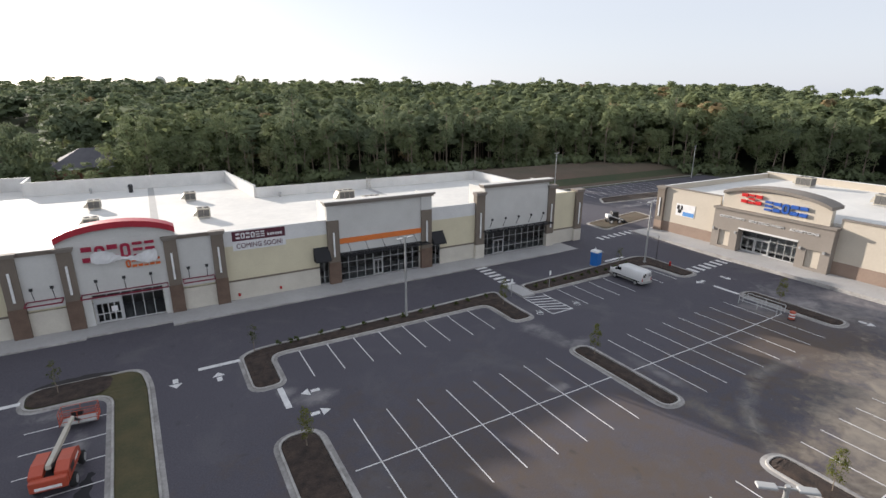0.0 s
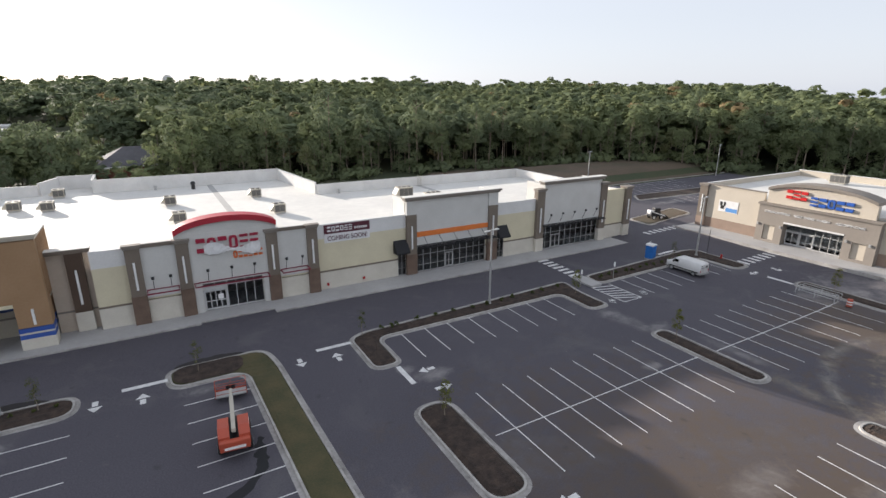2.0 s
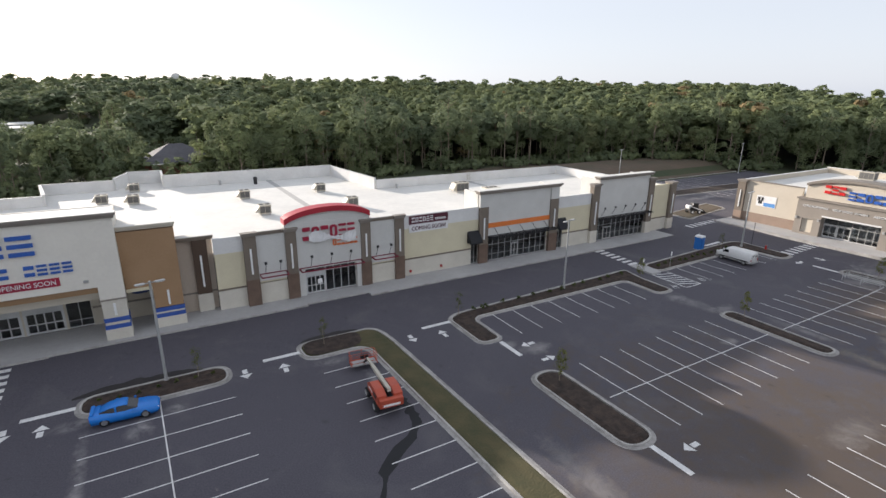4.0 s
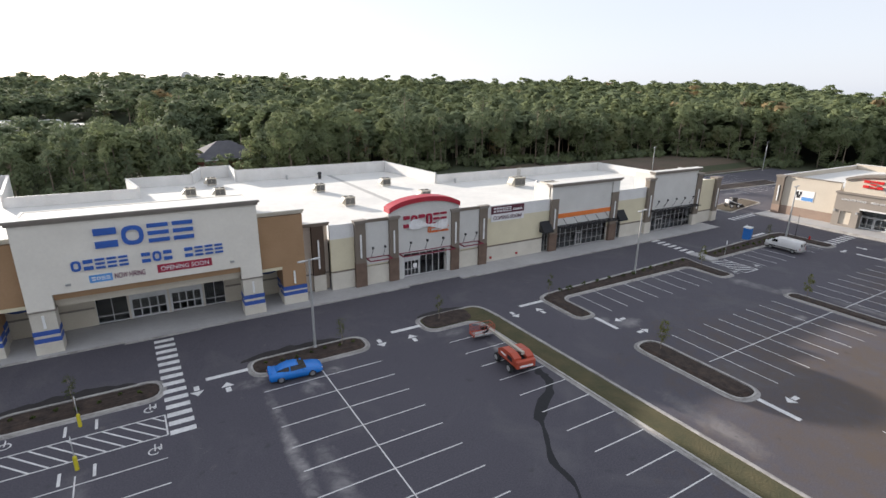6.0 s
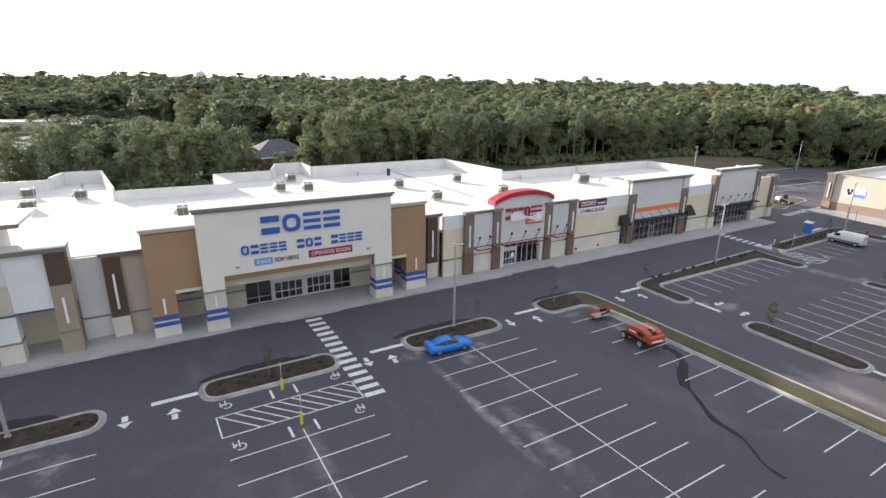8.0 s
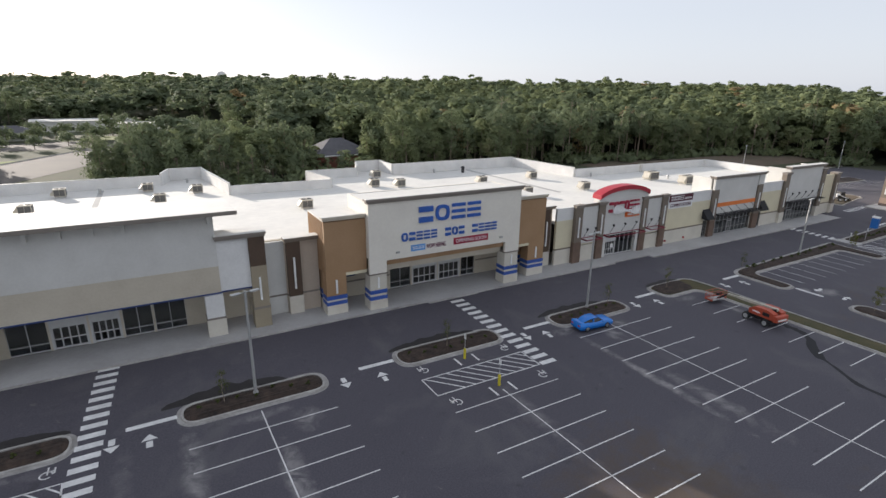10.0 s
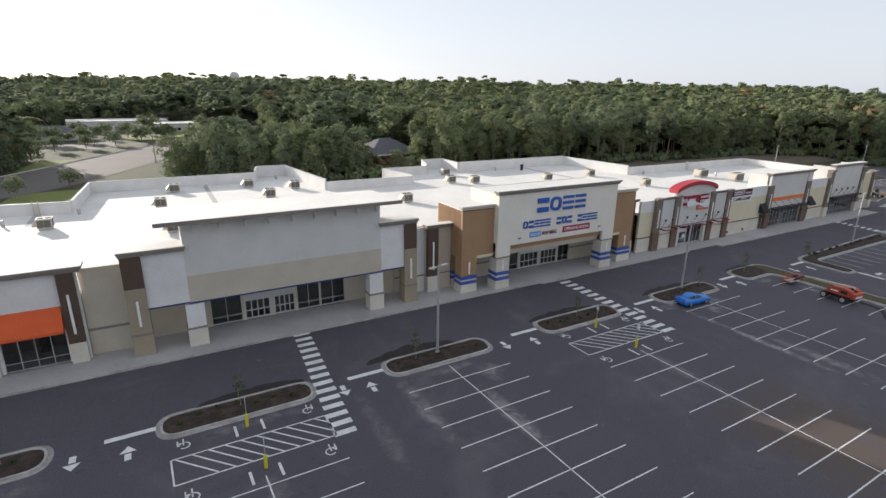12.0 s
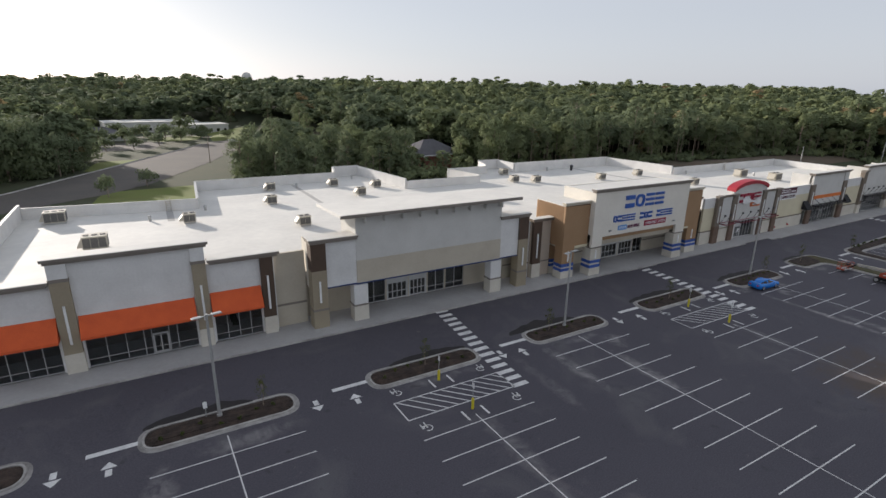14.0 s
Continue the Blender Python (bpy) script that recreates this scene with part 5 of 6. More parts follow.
# ---- roof equipment ----
def roof_unit(x, y, z, w=1.7, d=1.6, h=1.5, hood=True):
    u = thing("rooftop_unit", "beige rooftop air-conditioning unit with grey louvres", "air conditioner", "rooftop units", pose(x, y, z))
    boxes("casing", UNITM, u, (-w / 2, w / 2, -d / 2, d / 2, 0.25, h), bevel=0.03)
    boxes("curb", GREYMETAL, u, (-w / 2 + 0.1, w / 2 - 0.1, -d / 2 + 0.1, d / 2 - 0.1, 0, 0.247))
    n = max(1, int(w / 0.8))
    for k in range(n):
        a, b = -w / 2 + 0.08 + (w - 0.16) * k / n, -w / 2 + 0.03 + (w - 0.16) * (k + 1) / n
        boxes("grille", LOUVRE, u, (a, b, -d / 2 - 0.03, -d / 2 - 0.002, 0.4, h - 0.12))
    boxes("grille", LOUVRE, u, (w / 2 + 0.002, w / 2 + 0.03, -d / 2 + 0.15, d / 2 - 0.15, 0.4, h - 0.15))
    if hood:
        bm = bmesh.new()
        prism(bm, [(-w / 2 - 0.003, h - 0.1), (-w / 2 - 0.003, 0.5), (-w / 2 - 0.55, 0.5), (-w / 2 - 0.55, 0.75)], -d / 2 + 0.15, d / 2 - 0.15)
        part("hood", bm, UNITM, u)
    boxes("roof_panel", UNITM, u, (-w / 2 - 0.05, w / 2 + 0.05, -d / 2 - 0.05, d / 2 + 0.05, h + 0.002, h + 0.06))
    for k in range(n):
        bm = bmesh.new()
        cx = -w / 2 + w * (k + 0.5) / n
        rod(bm, (cx, 0, h + 0.06), (cx, 0, h + 0.14), 0.34, sides=14)
        part("fan", bm, GRILLE, u)
    return u


for x0, x1, y0, y1 in ((-0.9, 0.1, 80, 113.8), (-101.1, -100.1, 95, 103.0), (-76.4, -75.6, 96, 119), (35.9, 36.9, 84, 92.6)):
    pad = boxes("walkway_pad", material("grey walkway pad", (0.42, 0.41, 0.39), None, 0.6, 0.9), None, (x0, x1, y0, y1, 0.004, 0.02))
    for v in pad.data.vertices:
        v.co.z += roof_z(v.co.y)
    tagged(pad, "grey walkway pad across the white roof", "roof walkway", kind="structure")
one = roof_unit(-8.3, 95.0, roof_z(95.0))
for x, y in ((5.3, 95.6), (5.9, 80.2), (-7.8, 80.8), (-29.5, 101.4), (-25.0, 99.0), (-24.9, 111.8), (-46.7, 87.2), (-84.2, 101.2), (-83.1, 83.1), (-81.6, 114.8), (-68.5, 114.4), (-66.8, 102.2), (-60.7, 109.1), (-98.2, 92.5)):
    copy_thing(one, pose(x, y, roof_z(y)))
big = roof_unit(28.4, 82.8, roof_z(82.8), 2.7, 2.0, 1.8)
for x, y in ((30.3, 75.4), (-109.6, 83.0), (-115.8, 101.2)):
    copy_thing(big, pose(x, y, roof_z(y)))
for x, y in ((108, 49), (99, 33), (109, 20)):
    copy_thing(big, pose(x, y, 8.0, 0, 0, -90))


def vent(x, y, z, h, r, mat, label):
    v = thing("roof_vent", label, "roof vent", "roof vents", pose(x, y, z))
    bm = bmesh.new()
    rod(bm, (0, 0, 0), (0, 0, h * 0.75), r * 0.7, sides=12)
    part("stack", bm, mat, v)
    bm = bmesh.new()
    rod(bm, (0, 0, h * 0.7), (0, 0, h), r, r * 0.6, 12)
    part("cap", bm, mat, v)


for x, y in ((-3.6, 110.2),):
    vent(x, y, roof_z(y), 1.5, 0.5, BLACK, "black roof exhaust stack")
for x, y in ((-103.5, 96.5), (-95.2, 101.0), (19.5, 92.0), (33.0, 82.0), (-10.0, 112.6), (-61.6, 122.0), (-76.0, 116.0)):
    vent(x, y, roof_z(y), 0.9, 0.3, GREYMETAL, "small galvanised roof vent")
for x, y in ((-1.0, 113.9), (-100.6, 102.9), (36.5, 92.4)):
    h = thing("roof_ladder", "yellowish steel roof hatch ladder", "ladder", "", pose(x, y, roof_z(y)))
    bm = bmesh.new()
    for u in (-0.35, 0.35):
        rod(bm, (u, 0, 0), (u, 0, 2.2), 0.05, sides=6)
    part("stile", bm, UNITM, h)
    for k in range(6):
        bm = bmesh.new()
        rod(bm, (-0.35, 0, 0.3 + 0.33 * k), (0.35, 0, 0.3 + 0.33 * k), 0.03, sides=6)
        part("rung", bm, UNITM, h)


# ---- lamps, vehicles and small things ----
def street_lamp(x, y, h=9.4, turn=0.0, arms=2):
    z = gz(x, y) + 0.15
    s = thing("street_lamp", "tall pale steel car park lamp with twin heads", "street lamp", "car park lamps", pose(x, y, z, 0, 0, turn))
    bm = bmesh.new()
    rod(bm, (0, 0, -0.1), (0, 0, 0.22), 0.22, sides=14)
    part("footing", bm, CONCRETE, s)
    bm = bmesh.new()
    rod(bm, (0, 0, 0.22), (0, 0, h), 0.14, 0.1, 10)
    part("pole", bm, GREYMETAL, s)
    for d in ((-1, 1) if arms == 2 else (1,)):
        boxes("arm", GREYMETAL, s, (min(0.08 * d, 0.45 * d), max(0.08 * d, 0.45 * d), -0.04, 0.04, h - 0.18, h - 0.1))
        head = boxes("lamp_head", LAMPHEAD, s, (min(0.38 * d, 1.15 * d), max(0.38 * d, 1.15 * d), -0.19, 0.19, h - 0.19, h - 0.07), bevel=0.045)
        boxes("lens", LIGHTBAR, head, (min(0.5 * d, 0.98 * d), max(0.5 * d, 0.98 * d), -0.12, 0.12, h - 0.215, h - 0.203))
    return s


for x, y in ((23.0, 48.1), (-23.5, 48.6), (-61.9, 48.3), (-99.9, 48.9), (62.4, 47.6)):
    street_lamp(x, y, turn=12)
street_lamp(90.5, 99.0, 9.4, 20)
street_lamp(141, 95, 9.4, 20)
street_lamp(-22.8, 10.9, 9.4, 40)
street_lamp(20.2, 7.5, 9.4, -40)


def revolve(bm, prof, c, axis="x", n=16):
    """A turned solid: rings of (offset, radius) about an axis through c."""
    rings = []
    for o, r in prof:
        ring = []
        for k in range(n):
            a = k * math.tau / n
            d = (o, r * math.cos(a), r * math.sin(a)) if axis == "x" else (r * math.cos(a), o, r * math.sin(a)) if axis == "y" else (r * math.cos(a), r * math.sin(a), o)
            ring.append(bm.verts.new((c[0] + d[0], c[1] + d[1], c[2] + d[2])))
        rings.append(ring)
    for a, b in zip(rings, rings[1:]):
        for k in range(n):
            bm.faces.new((a[k], a[(k + 1) % n], b[(k + 1) % n], b[k]))
    bm.faces.new(rings[0])
    bm.faces.new(rings[-1][::-1])


def wheel(parent, x, y, r, w, rim=None):
    bm = bmesh.new()
    revolve(bm, [(-w / 2, r * 0.75), (-w / 2 + 0.03, r * 0.95), (-w * 0.25, r), (w * 0.25, r), (w / 2 - 0.03, r * 0.95), (w / 2, r * 0.75)], (x, y, r), "y")
    t = part("wheel", bm, RUBBER, parent)
    bm = bmesh.new()
    revolve(bm, [(-w / 2 - 0.01, r * 0.3), (-w / 2 - 0.012, r * 0.62), (w / 2 + 0.012, r * 0.62), (w / 2 + 0.01, r * 0.3)], (x, y, r), "y", 14)
    part("rim", bm, rim or CHROME, t)


def lofted(name, sections, mat, parent, label="", soft=True):
    """A body drawn through cross-sections (x, half widths and heights from sill to roof)."""
    bm = bmesh.new()
    rows = []
    for x, prof in sections:
        rows.append([bm.verts.new((x, -w, z)) for w, z in prof] + [bm.verts.new((x, w, z)) for w, z in reversed(prof)])
    for a, b in zip(rows, rows[1:]):
        for k in range(len(a)):
            bm.faces.new((a[k], a[(k + 1) % len(a)], b[(k + 1) % len(a)], b[k]))
    bm.faces.new(rows[0])
    bm.faces.new(rows[-1][::-1])
    ob = part(name, bm, mat, parent, label)
    if soft:
        for p in ob.data.polygons:
            p.use_smooth = True
    return ob


def sports_car(x, y, turn):
    c = thing("car", "bright blue two-door fastback car, parked", "car", "", pose(x, y, gz(x, y) + 0.01, 0, 0, turn))
    lofted("body", [(-2.36, [(0.70, 0.45), (0.76, 0.62), (0.74, 0.85), (0.66, 0.95)]), (-2.25, [(0.84, 0.28), (0.92, 0.6), (0.88, 0.92), (0.7, 1.02)]), (-1.5, [(0.88, 0.24), (0.95, 0.6), (0.92, 0.93), (0.72, 1.03)]), (-0.2, [(0.88, 0.22), (0.93, 0.55), (0.91, 0.9), (0.75, 0.96)]), (0.9, [(0.88, 0.22), (0.93, 0.55), (0.91, 0.88), (0.75, 0.96)]), (1.7, [(0.87, 0.24), (0.94, 0.55), (0.88, 0.82), (0.66, 0.9)]), (2.2, [(0.82, 0.28), (0.88, 0.5), (0.8, 0.74), (0.6, 0.8)]), (2.38, [(0.7, 0.4), (0.74, 0.5), (0.7, 0.62), (0.55, 0.68)])], CARBLUE, c)
    lofted("cabin_glass", [(-1.75, [(0.7, 0.98), (0.66, 1.0)]), (-0.9, [(0.8, 0.94), (0.62, 1.29)]), (0.0, [(0.8, 0.94), (0.62, 1.35)]), (0.9, [(0.78, 0.93), (0.7, 0.97)])], CARGLASS, c, "dark window glass", False)
    lofted("roof", [(-1.72, [(0.5, 1.02), (0.46, 1.05)]), (-1.0, [(0.61, 1.28), (0.55, 1.31)]), (-0.5, [(0.63, 1.33), (0.56, 1.375)]), (0.05, [(0.62, 1.345), (0.56, 1.38)]), (0.25, [(0.58, 1.29), (0.54, 1.31)])], CARBLUE, c)
    for sx in (-1, 1):
        boxes("window_pillar", CARBLUE, c, (-0.62, -0.5, sx * 0.7 - 0.09, sx * 0.7 + 0.09, 0.95, 1.31))
        boxes("mirror", CARBLUE, c, (0.55, 0.72, sx * 1.0 - 0.09, sx * 1.0 + 0.09, 0.92, 1.06), bevel=0.03)
        boxes("headlight", LIGHTBAR, c, (2.2, 2.34, sx * 0.62 - 0.12, sx * 0.62 + 0.12, 0.58, 0.7), bevel=0.02)
        boxes("tail_light", LAMPRED, c, (-2.38, -2.3, sx * 0.58 - 0.16, sx * 0.58 + 0.16, 0.68, 0.86))
    boxes("spoiler", CARBLUE, c, (-2.3, -2.05, -0.72, 0.72, 1.05, 1.1))
    for wx in (-1.38, 1.38):
        for sx in (-1, 1):
            wheel(c, wx, sx * 0.82, 0.35, 0.24)
    return c


sports_car(-26.5, 44.75, -4)


def cargo_van(x, y, turn):
    c = thing("van", "white full-size cargo van, parked", "van", "", pose(x, y, gz(x, y) + 0.01, 0, 0, turn))
    side = lambda h, w=1.0: [(0.92 * w, 0.4), (0.99 * w, 0.9), (0.97 * w, 1.35), (0.88 * w, h - 0.15), (0.74 * w, h)]
    lofted("body", [(-2.75, side(1.9, 0.95)), (-2.65, side(2.05)), (-1.0, side(2.1)), (0.9, side(2.1)), (1.25, side(2.02)), (1.75, side(1.5)), (2.4, side(1.32, 0.97)), (2.7, side(1.15, 0.9))], CARWHITE, c)
    lofted("windscreen", [(1.27, [(0.82, 1.95), (0.74, 2.0)]), (1.78, [(0.88, 1.47), (0.8, 1.5)])], CARGLASS, c, "", False)
    for sx in (-1, 1):
        boxes("side_window", CARGLASS, c, (0.75, 1.4, sx * 0.965 - 0.02, sx * 0.965 + 0.02, 1.38, 1.8))
        boxes("rear_window", CARGLASS, c, (-2.75, -2.70, sx * 0.45 - 0.3, sx * 0.45 + 0.3, 1.3, 1.75))
        boxes("tail_light", LAMPRED, c, (-2.78, -2.7, sx * 0.86 - 0.07, sx * 0.86 + 0.07, 0.8, 1.15))
        boxes("headlight", LIGHTBAR, c, (2.66, 2.74, sx * 0.7 - 0.14, sx * 0.7 + 0.14, 0.85, 1.05))
        boxes("trim_strip", RUBBER, c, (-2.4, 2.2, sx * 1.0 - 0.012, sx * 1.0 + 0.012, 0.62, 0.74))
        boxes("mirror", BLACK, c, (1.35, 1.5, sx * 1.15 - 0.1, sx * 1.15 + 0.1, 1.35, 1.65))
    boxes("bumper", GREYMETAL, c, (-2.9, -2.72, -0.95, 0.95, 0.45, 0.65))
    boxes("bumper", GREYMETAL, c, (2.7, 2.85, -0.92, 0.92, 0.45, 0.65))
    for wx in (-1.75, 1.75):
        for sx in (-1, 1):
            wheel(c, wx, sx * 0.86, 0.37, 0.25, GREYMETAL)
    return c


van = cargo_van(55.2, 44.2, 90)


def boom_lift(x, y, turn):
    """An orange wheeled boom lift, boom lowered to the front."""
    c = thing("boom_lift", "orange self-propelled boom lift, boom lowered", "boom lift", "", pose(x, y, gz(x, y) + 0.01, 0, 0, turn))
    boxes("chassis", RUBBER, c, (-1.4, 1.4, -0.65, 0.65, 0.4, 0.85), bevel=0.05)
    for wx in (-1.15, 1.15):
        for sx in (-1, 1):
            wheel(c, wx, sx * 0.98, 0.45, 0.38, GREYMETAL)
    bm = bmesh.new()
    prism(bm, [(-2.0, 1.0), (-1.9, 1.75), (-1.1, 2.0), (0.3, 1.9), (0.95, 1.5), (0.95, 0.95)], 0.3, 1.05)
    part("engine_cover", bm, LIFTM, c)
    bm = bmesh.new()
    prism(bm, [(-2.0, 1.0), (-1.9, 1.75), (-1.1, 2.0), (0.3, 1.9), (0.95, 1.5), (0.95, 0.95)], -1.05, -0.3)
    part("engine_cover", bm, LIFTM, c)
    boxes("counterweight", LIFTM, c, (-2.35, -1.9, -1.0, 1.0, 0.85, 1.6), bevel=0.08)
    boxes("counterweight_band", LIGHTBAR, c, (-2.37, -2.352, -0.7, 0.7, 1.0, 1.2))
    for sy in (-1, 1):
        boxes("vent_panel", BLACK, c, (-1.5, -0.7, sy * 1.06 - 0.008, sy * 1.06 + 0.008, 1.25, 1.65))
        boxes("decal", LIGHTBAR, c, (-0.4, 0.5, sy * 1.06 - 0.008, sy * 1.06 + 0.008, 1.3, 1.45))
    boxes("turntable", BLACK, c, (-1.9, 0.9, -0.297, 0.297, 0.87, 1.5))
    bm = bmesh.new()
    rod(bm, (-1.6, 0, 2.0), (-0.2, 0, 1.5), 0.2, sides=8)
    part("boom_root", bm, BLACK, c)
    bm = bmesh.new()
    for p, q, w in (((-1.7, 2.05), (3.2, 1.75), 0.14), ((3.2, 1.75), (4.6, 1.65), 0.1)):
        prism(bm, [(p[0], p[1] - w), (p[0], p[1] + w), (q[0], q[1] + w), (q[0], q[1] - w)], -w, w)
    part("boom_tube", bm, UNITM, c)
    bm = bmesh.new()
    rod(bm, (4.6, 0, 1.65), (5.3, 0, 1.0), 0.1, sides=8)
    rod(bm, (5.3, 0, 1.0), (5.9, 0, 0.6), 0.1, sides=8)
    part("jib", bm, BLACK, c)
    k = boxes("basket_floor", GREYMETAL, c, (5.62, 6.68, -1.18, 1.18, 0.42, 0.5))
    boxes("toe_board", LIFTM, c, (5.58, 6.72, -1.22, -1.185, 0.4, 0.6))
    boxes("toe_board", LIFTM, c, (5.58, 6.72, 1.185, 1.22, 0.4, 0.6))
    boxes("toe_board", LIFTM, c, (6.685, 6.72, -1.182, 1.182, 0.4, 0.6))
    for z in (0.75, 1.1, 1.5):
        bm = bmesh.new()
        for p, q in (((5.6, -1.2), (6.7, -1.2)), ((6.7, -1.2), (6.7, 1.2)), ((6.7, 1.2), (5.6, 1.2)), ((5.6, 1.2), (5.6, -1.2))):
            rod(bm, (*p, z), (*q, z), 0.022, sides=6)
        part("basket_rail", bm, LIFTM, c)
    for px in (5.6, 6.15, 6.7):
        for py in (-1.2, 0, 1.2):
            if (px, py) != (6.15, 0):
                bm = bmesh.new()
                rod(bm, (px, py, 0.5), (px, py, 1.5), 0.022, sides=6)
                part("basket_post", bm, LIFTM, c)
    boxes("control_box", BLACK, c, (5.65, 5.95, -0.35, 0.35, 1.1, 1.45))


boom_lift(-7.9, 36.6, 84)


def portable_toilet(x, y):
    c = thing("portable_toilet", "blue portable toilet with white roof", "portable toilet", "", pose(x, y, gz(x, y) + 0.02, 0, 0, 8))
    boxes("cabin", PORTABLUE, c, (-0.58, 0.58, -0.58, 0.58, 0.12, 2.15), bevel=0.04)
    boxes("base", GREYMETAL, c, (-0.6, 0.6, -0.6, 0.6, 0, 0.117))
    boxes("door", PORTABLUE, c, (-0.42, 0.42, -0.62, -0.585, 0.2, 1.95))
    bm = bmesh.new()
    prism(bm, [(-0.63, 2.153), (0.63, 2.153), (0.45, 2.4), (-0.45, 2.4)], -0.63, 0.63)
    part("roof", bm, CARWHITE, c)
    bm = bmesh.new()
    rod(bm, (0.35, 0.4, 2.3), (0.35, 0.4, 2.65), 0.06)
    part("vent_pipe", bm, CARWHITE, c)


portable_toilet(55.3, 50.6)


def traffic_barrel(x, y):
    c = thing("traffic_barrel", "orange and white striped traffic barrel", "barrel", "", pose(x, y, gz(x, y) + 0.01))
    for z0, z1, m in ((0.08, 0.3, LIFTM), (0.3, 0.46, LIGHTBAR), (0.46, 0.62, LIFTM), (0.62, 0.78, LIGHTBAR), (0.78, 0.98, LIFTM)):
        bm = bmesh.new()
        revolve(bm, [(z0, 0.3), ((z0 + z1) / 2, 0.31), (z1 - 0.002, 0.29)], (0, 0, 0), "z")
        part("band", bm, m, c)
    bm = bmesh.new()
    revolve(bm, [(0, 0.4), (0.078, 0.36)], (0, 0, 0), "z")
    part("foot", bm, RUBBER, c)


traffic_barrel(60.6, 26.0)


def cart_corral(x, y):
    c = thing("cart_corral", "tubular steel cart corral rails", "cart corral", "", pose(x, y, gz(x, y), 0, 0, 0))
    for u in (-0.9, 0.0, 0.9):
        for z in (0.5, 0.95):
            bm = bmesh.new()
            rod(bm, (u, -2.2, z), (u, 2.2, z), 0.04, sides=6)
            part("rail", bm, ALU, c)
        for v in (-2.2, 0, 2.2):
            bm = bmesh.new()
            rod(bm, (u, v, 0), (u, v, 0.95), 0.04, sides=6)
            part("post", bm, ALU, c)


cart_corral(61.0, 29.6)


def access_post(x, y):
    z = gz(x, y)
    c = thing("sign_post", "access bay sign on a yellow bollard", "sign post", "bay signs", pose(x, y, z))
    bm = bmesh.new()
    revolve(bm, [(0, 0.13), (1.0, 0.13), (1.1, 0.09)], (0, 0, 0), "z", 12)
    part("bollard", bm, YELLOW, c, "yellow bollard sleeve")
    bm = bmesh.new()
    rod(bm, (0, 0, 1.1), (0, 0, 2.7), 0.03, sides=6)
    part("post", bm, GREYMETAL, c)
    boxes("sign_plate", LIGHTBAR, c, (-0.012, 0.012, -0.15, 0.15, 2.1, 2.6))


for x, y in ((-42.8, 45.4), (-42.75, 39.9), (-80.6, 45.4), (-80.4, 39.9)):
    access_post(skew(x, y), y)


def plain_post(x, y, h, mat, plate=True):
    c = thing("sign_post", "thin post with a small white sign", "sign post", "", pose(x, y, gz(x, y) + 0.1))
    bm = bmesh.new()
    rod(bm, (0, 0, 0), (0, 0, h), 0.04, sides=6)
    part("post", bm, mat, c)
    if plate:
        boxes("sign_plate", LIGHTBAR, c, (-0.16, 0.16, -0.055, -0.042, h - 0.65, h - 0.05))


plain_post(37.2, 47.2, 2.4, GREYMETAL)
plain_post(43.5, 47.3, 2.4, GREYMETAL)
plain_post(63.9, 46.8, 4.2, BLACK, False)
plain_post(-100.9, 49.2, 1.6, GREYMETAL)
fh = thing("fire_hydrant", "small red fire hydrant in the mulch bed", "hydrant", "", pose(64.2, 44.6, gz(64.2, 44.6) + 0.15))
bm = bmesh.new()
revolve(bm, [(0, 0.16), (0.55, 0.14), (0.6, 0.18), (0.75, 0.1)], (0, 0, 0), "z", 12)
part("barrel", bm, LAMPRED, fh)


def skid_loader(x, y):
    """A compact white loader on a trailer frame."""
    c = thing("loader", "compact black and white loader", "loader", "", pose(x, y, gz(x, y) + 0.15, 0, 0, -20))
    boxes("body", BLACK, c, (-1.2, 0.8, -0.7, 0.7, 0.5, 1.4), bevel=0.1)
    boxes("engine_hood", CARWHITE, c, (-1.5, -0.6, -0.6, 0.6, 1.0, 1.7), bevel=0.1)
    boxes("cab", BLACK, c, (-0.5, 0.7, -0.6, 0.6, 1.403, 2.2), bevel=0.08)
    for px in (-0.8, 0.8):
        for sx in (-1, 1):
            wheel(c, px, sx * 0.85, 0.42, 0.3, CARWHITE)
    bm = bmesh.new()
    rod(bm, (-1.0, 0.75, 1.5), (1.9, 0.75, 0.5), 0.1)
    rod(bm, (-1.0, -0.75, 1.5), (1.9, -0.75, 0.5), 0.1)
    part("arm", bm, CARWHITE, c)
    bm = bmesh.new()
    prism(bm, [(1.7, 0.1), (2.6, 0.1), (1.75, 0.8)], -0.9, 0.9)
    part("bucket", bm, BLACK, c)


skid_loader(75.6, 65.8)

# dark run of sealer down the western bays
bm = bmesh.new()
TAR = material("black sealer", (0.016, 0.016, 0.018), None, 0.5, 0.9)
prev = None
for k in range(25):
    u = k / 24
    y = 33.5 - 15.5 * u
    x = -6.6 - 3.6 * smooth(u * 2.2) - 5.4 * u + 0.3 * math.sin(u * 19)
    w = (0.24 + 0.22 * math.sin(u * 7 + 0.5) ** 2 + (0.5 if 0.15 < u < 0.33 else 0)) * (1.05 - 0.7 * u) + 0.05 * math.sin(u * 47)
    pr = [bm.verts.new((x - w, y, 0.006)), bm.verts.new((x + w, y, 0.006))]
    if prev:
        bm.faces.new((prev[0], prev[1], pr[1], pr[0]))
    prev = pr
tagged(part("sealer_streak", bm, TAR), "black wet-looking sealer streak on the asphalt", "stain", kind="structure")


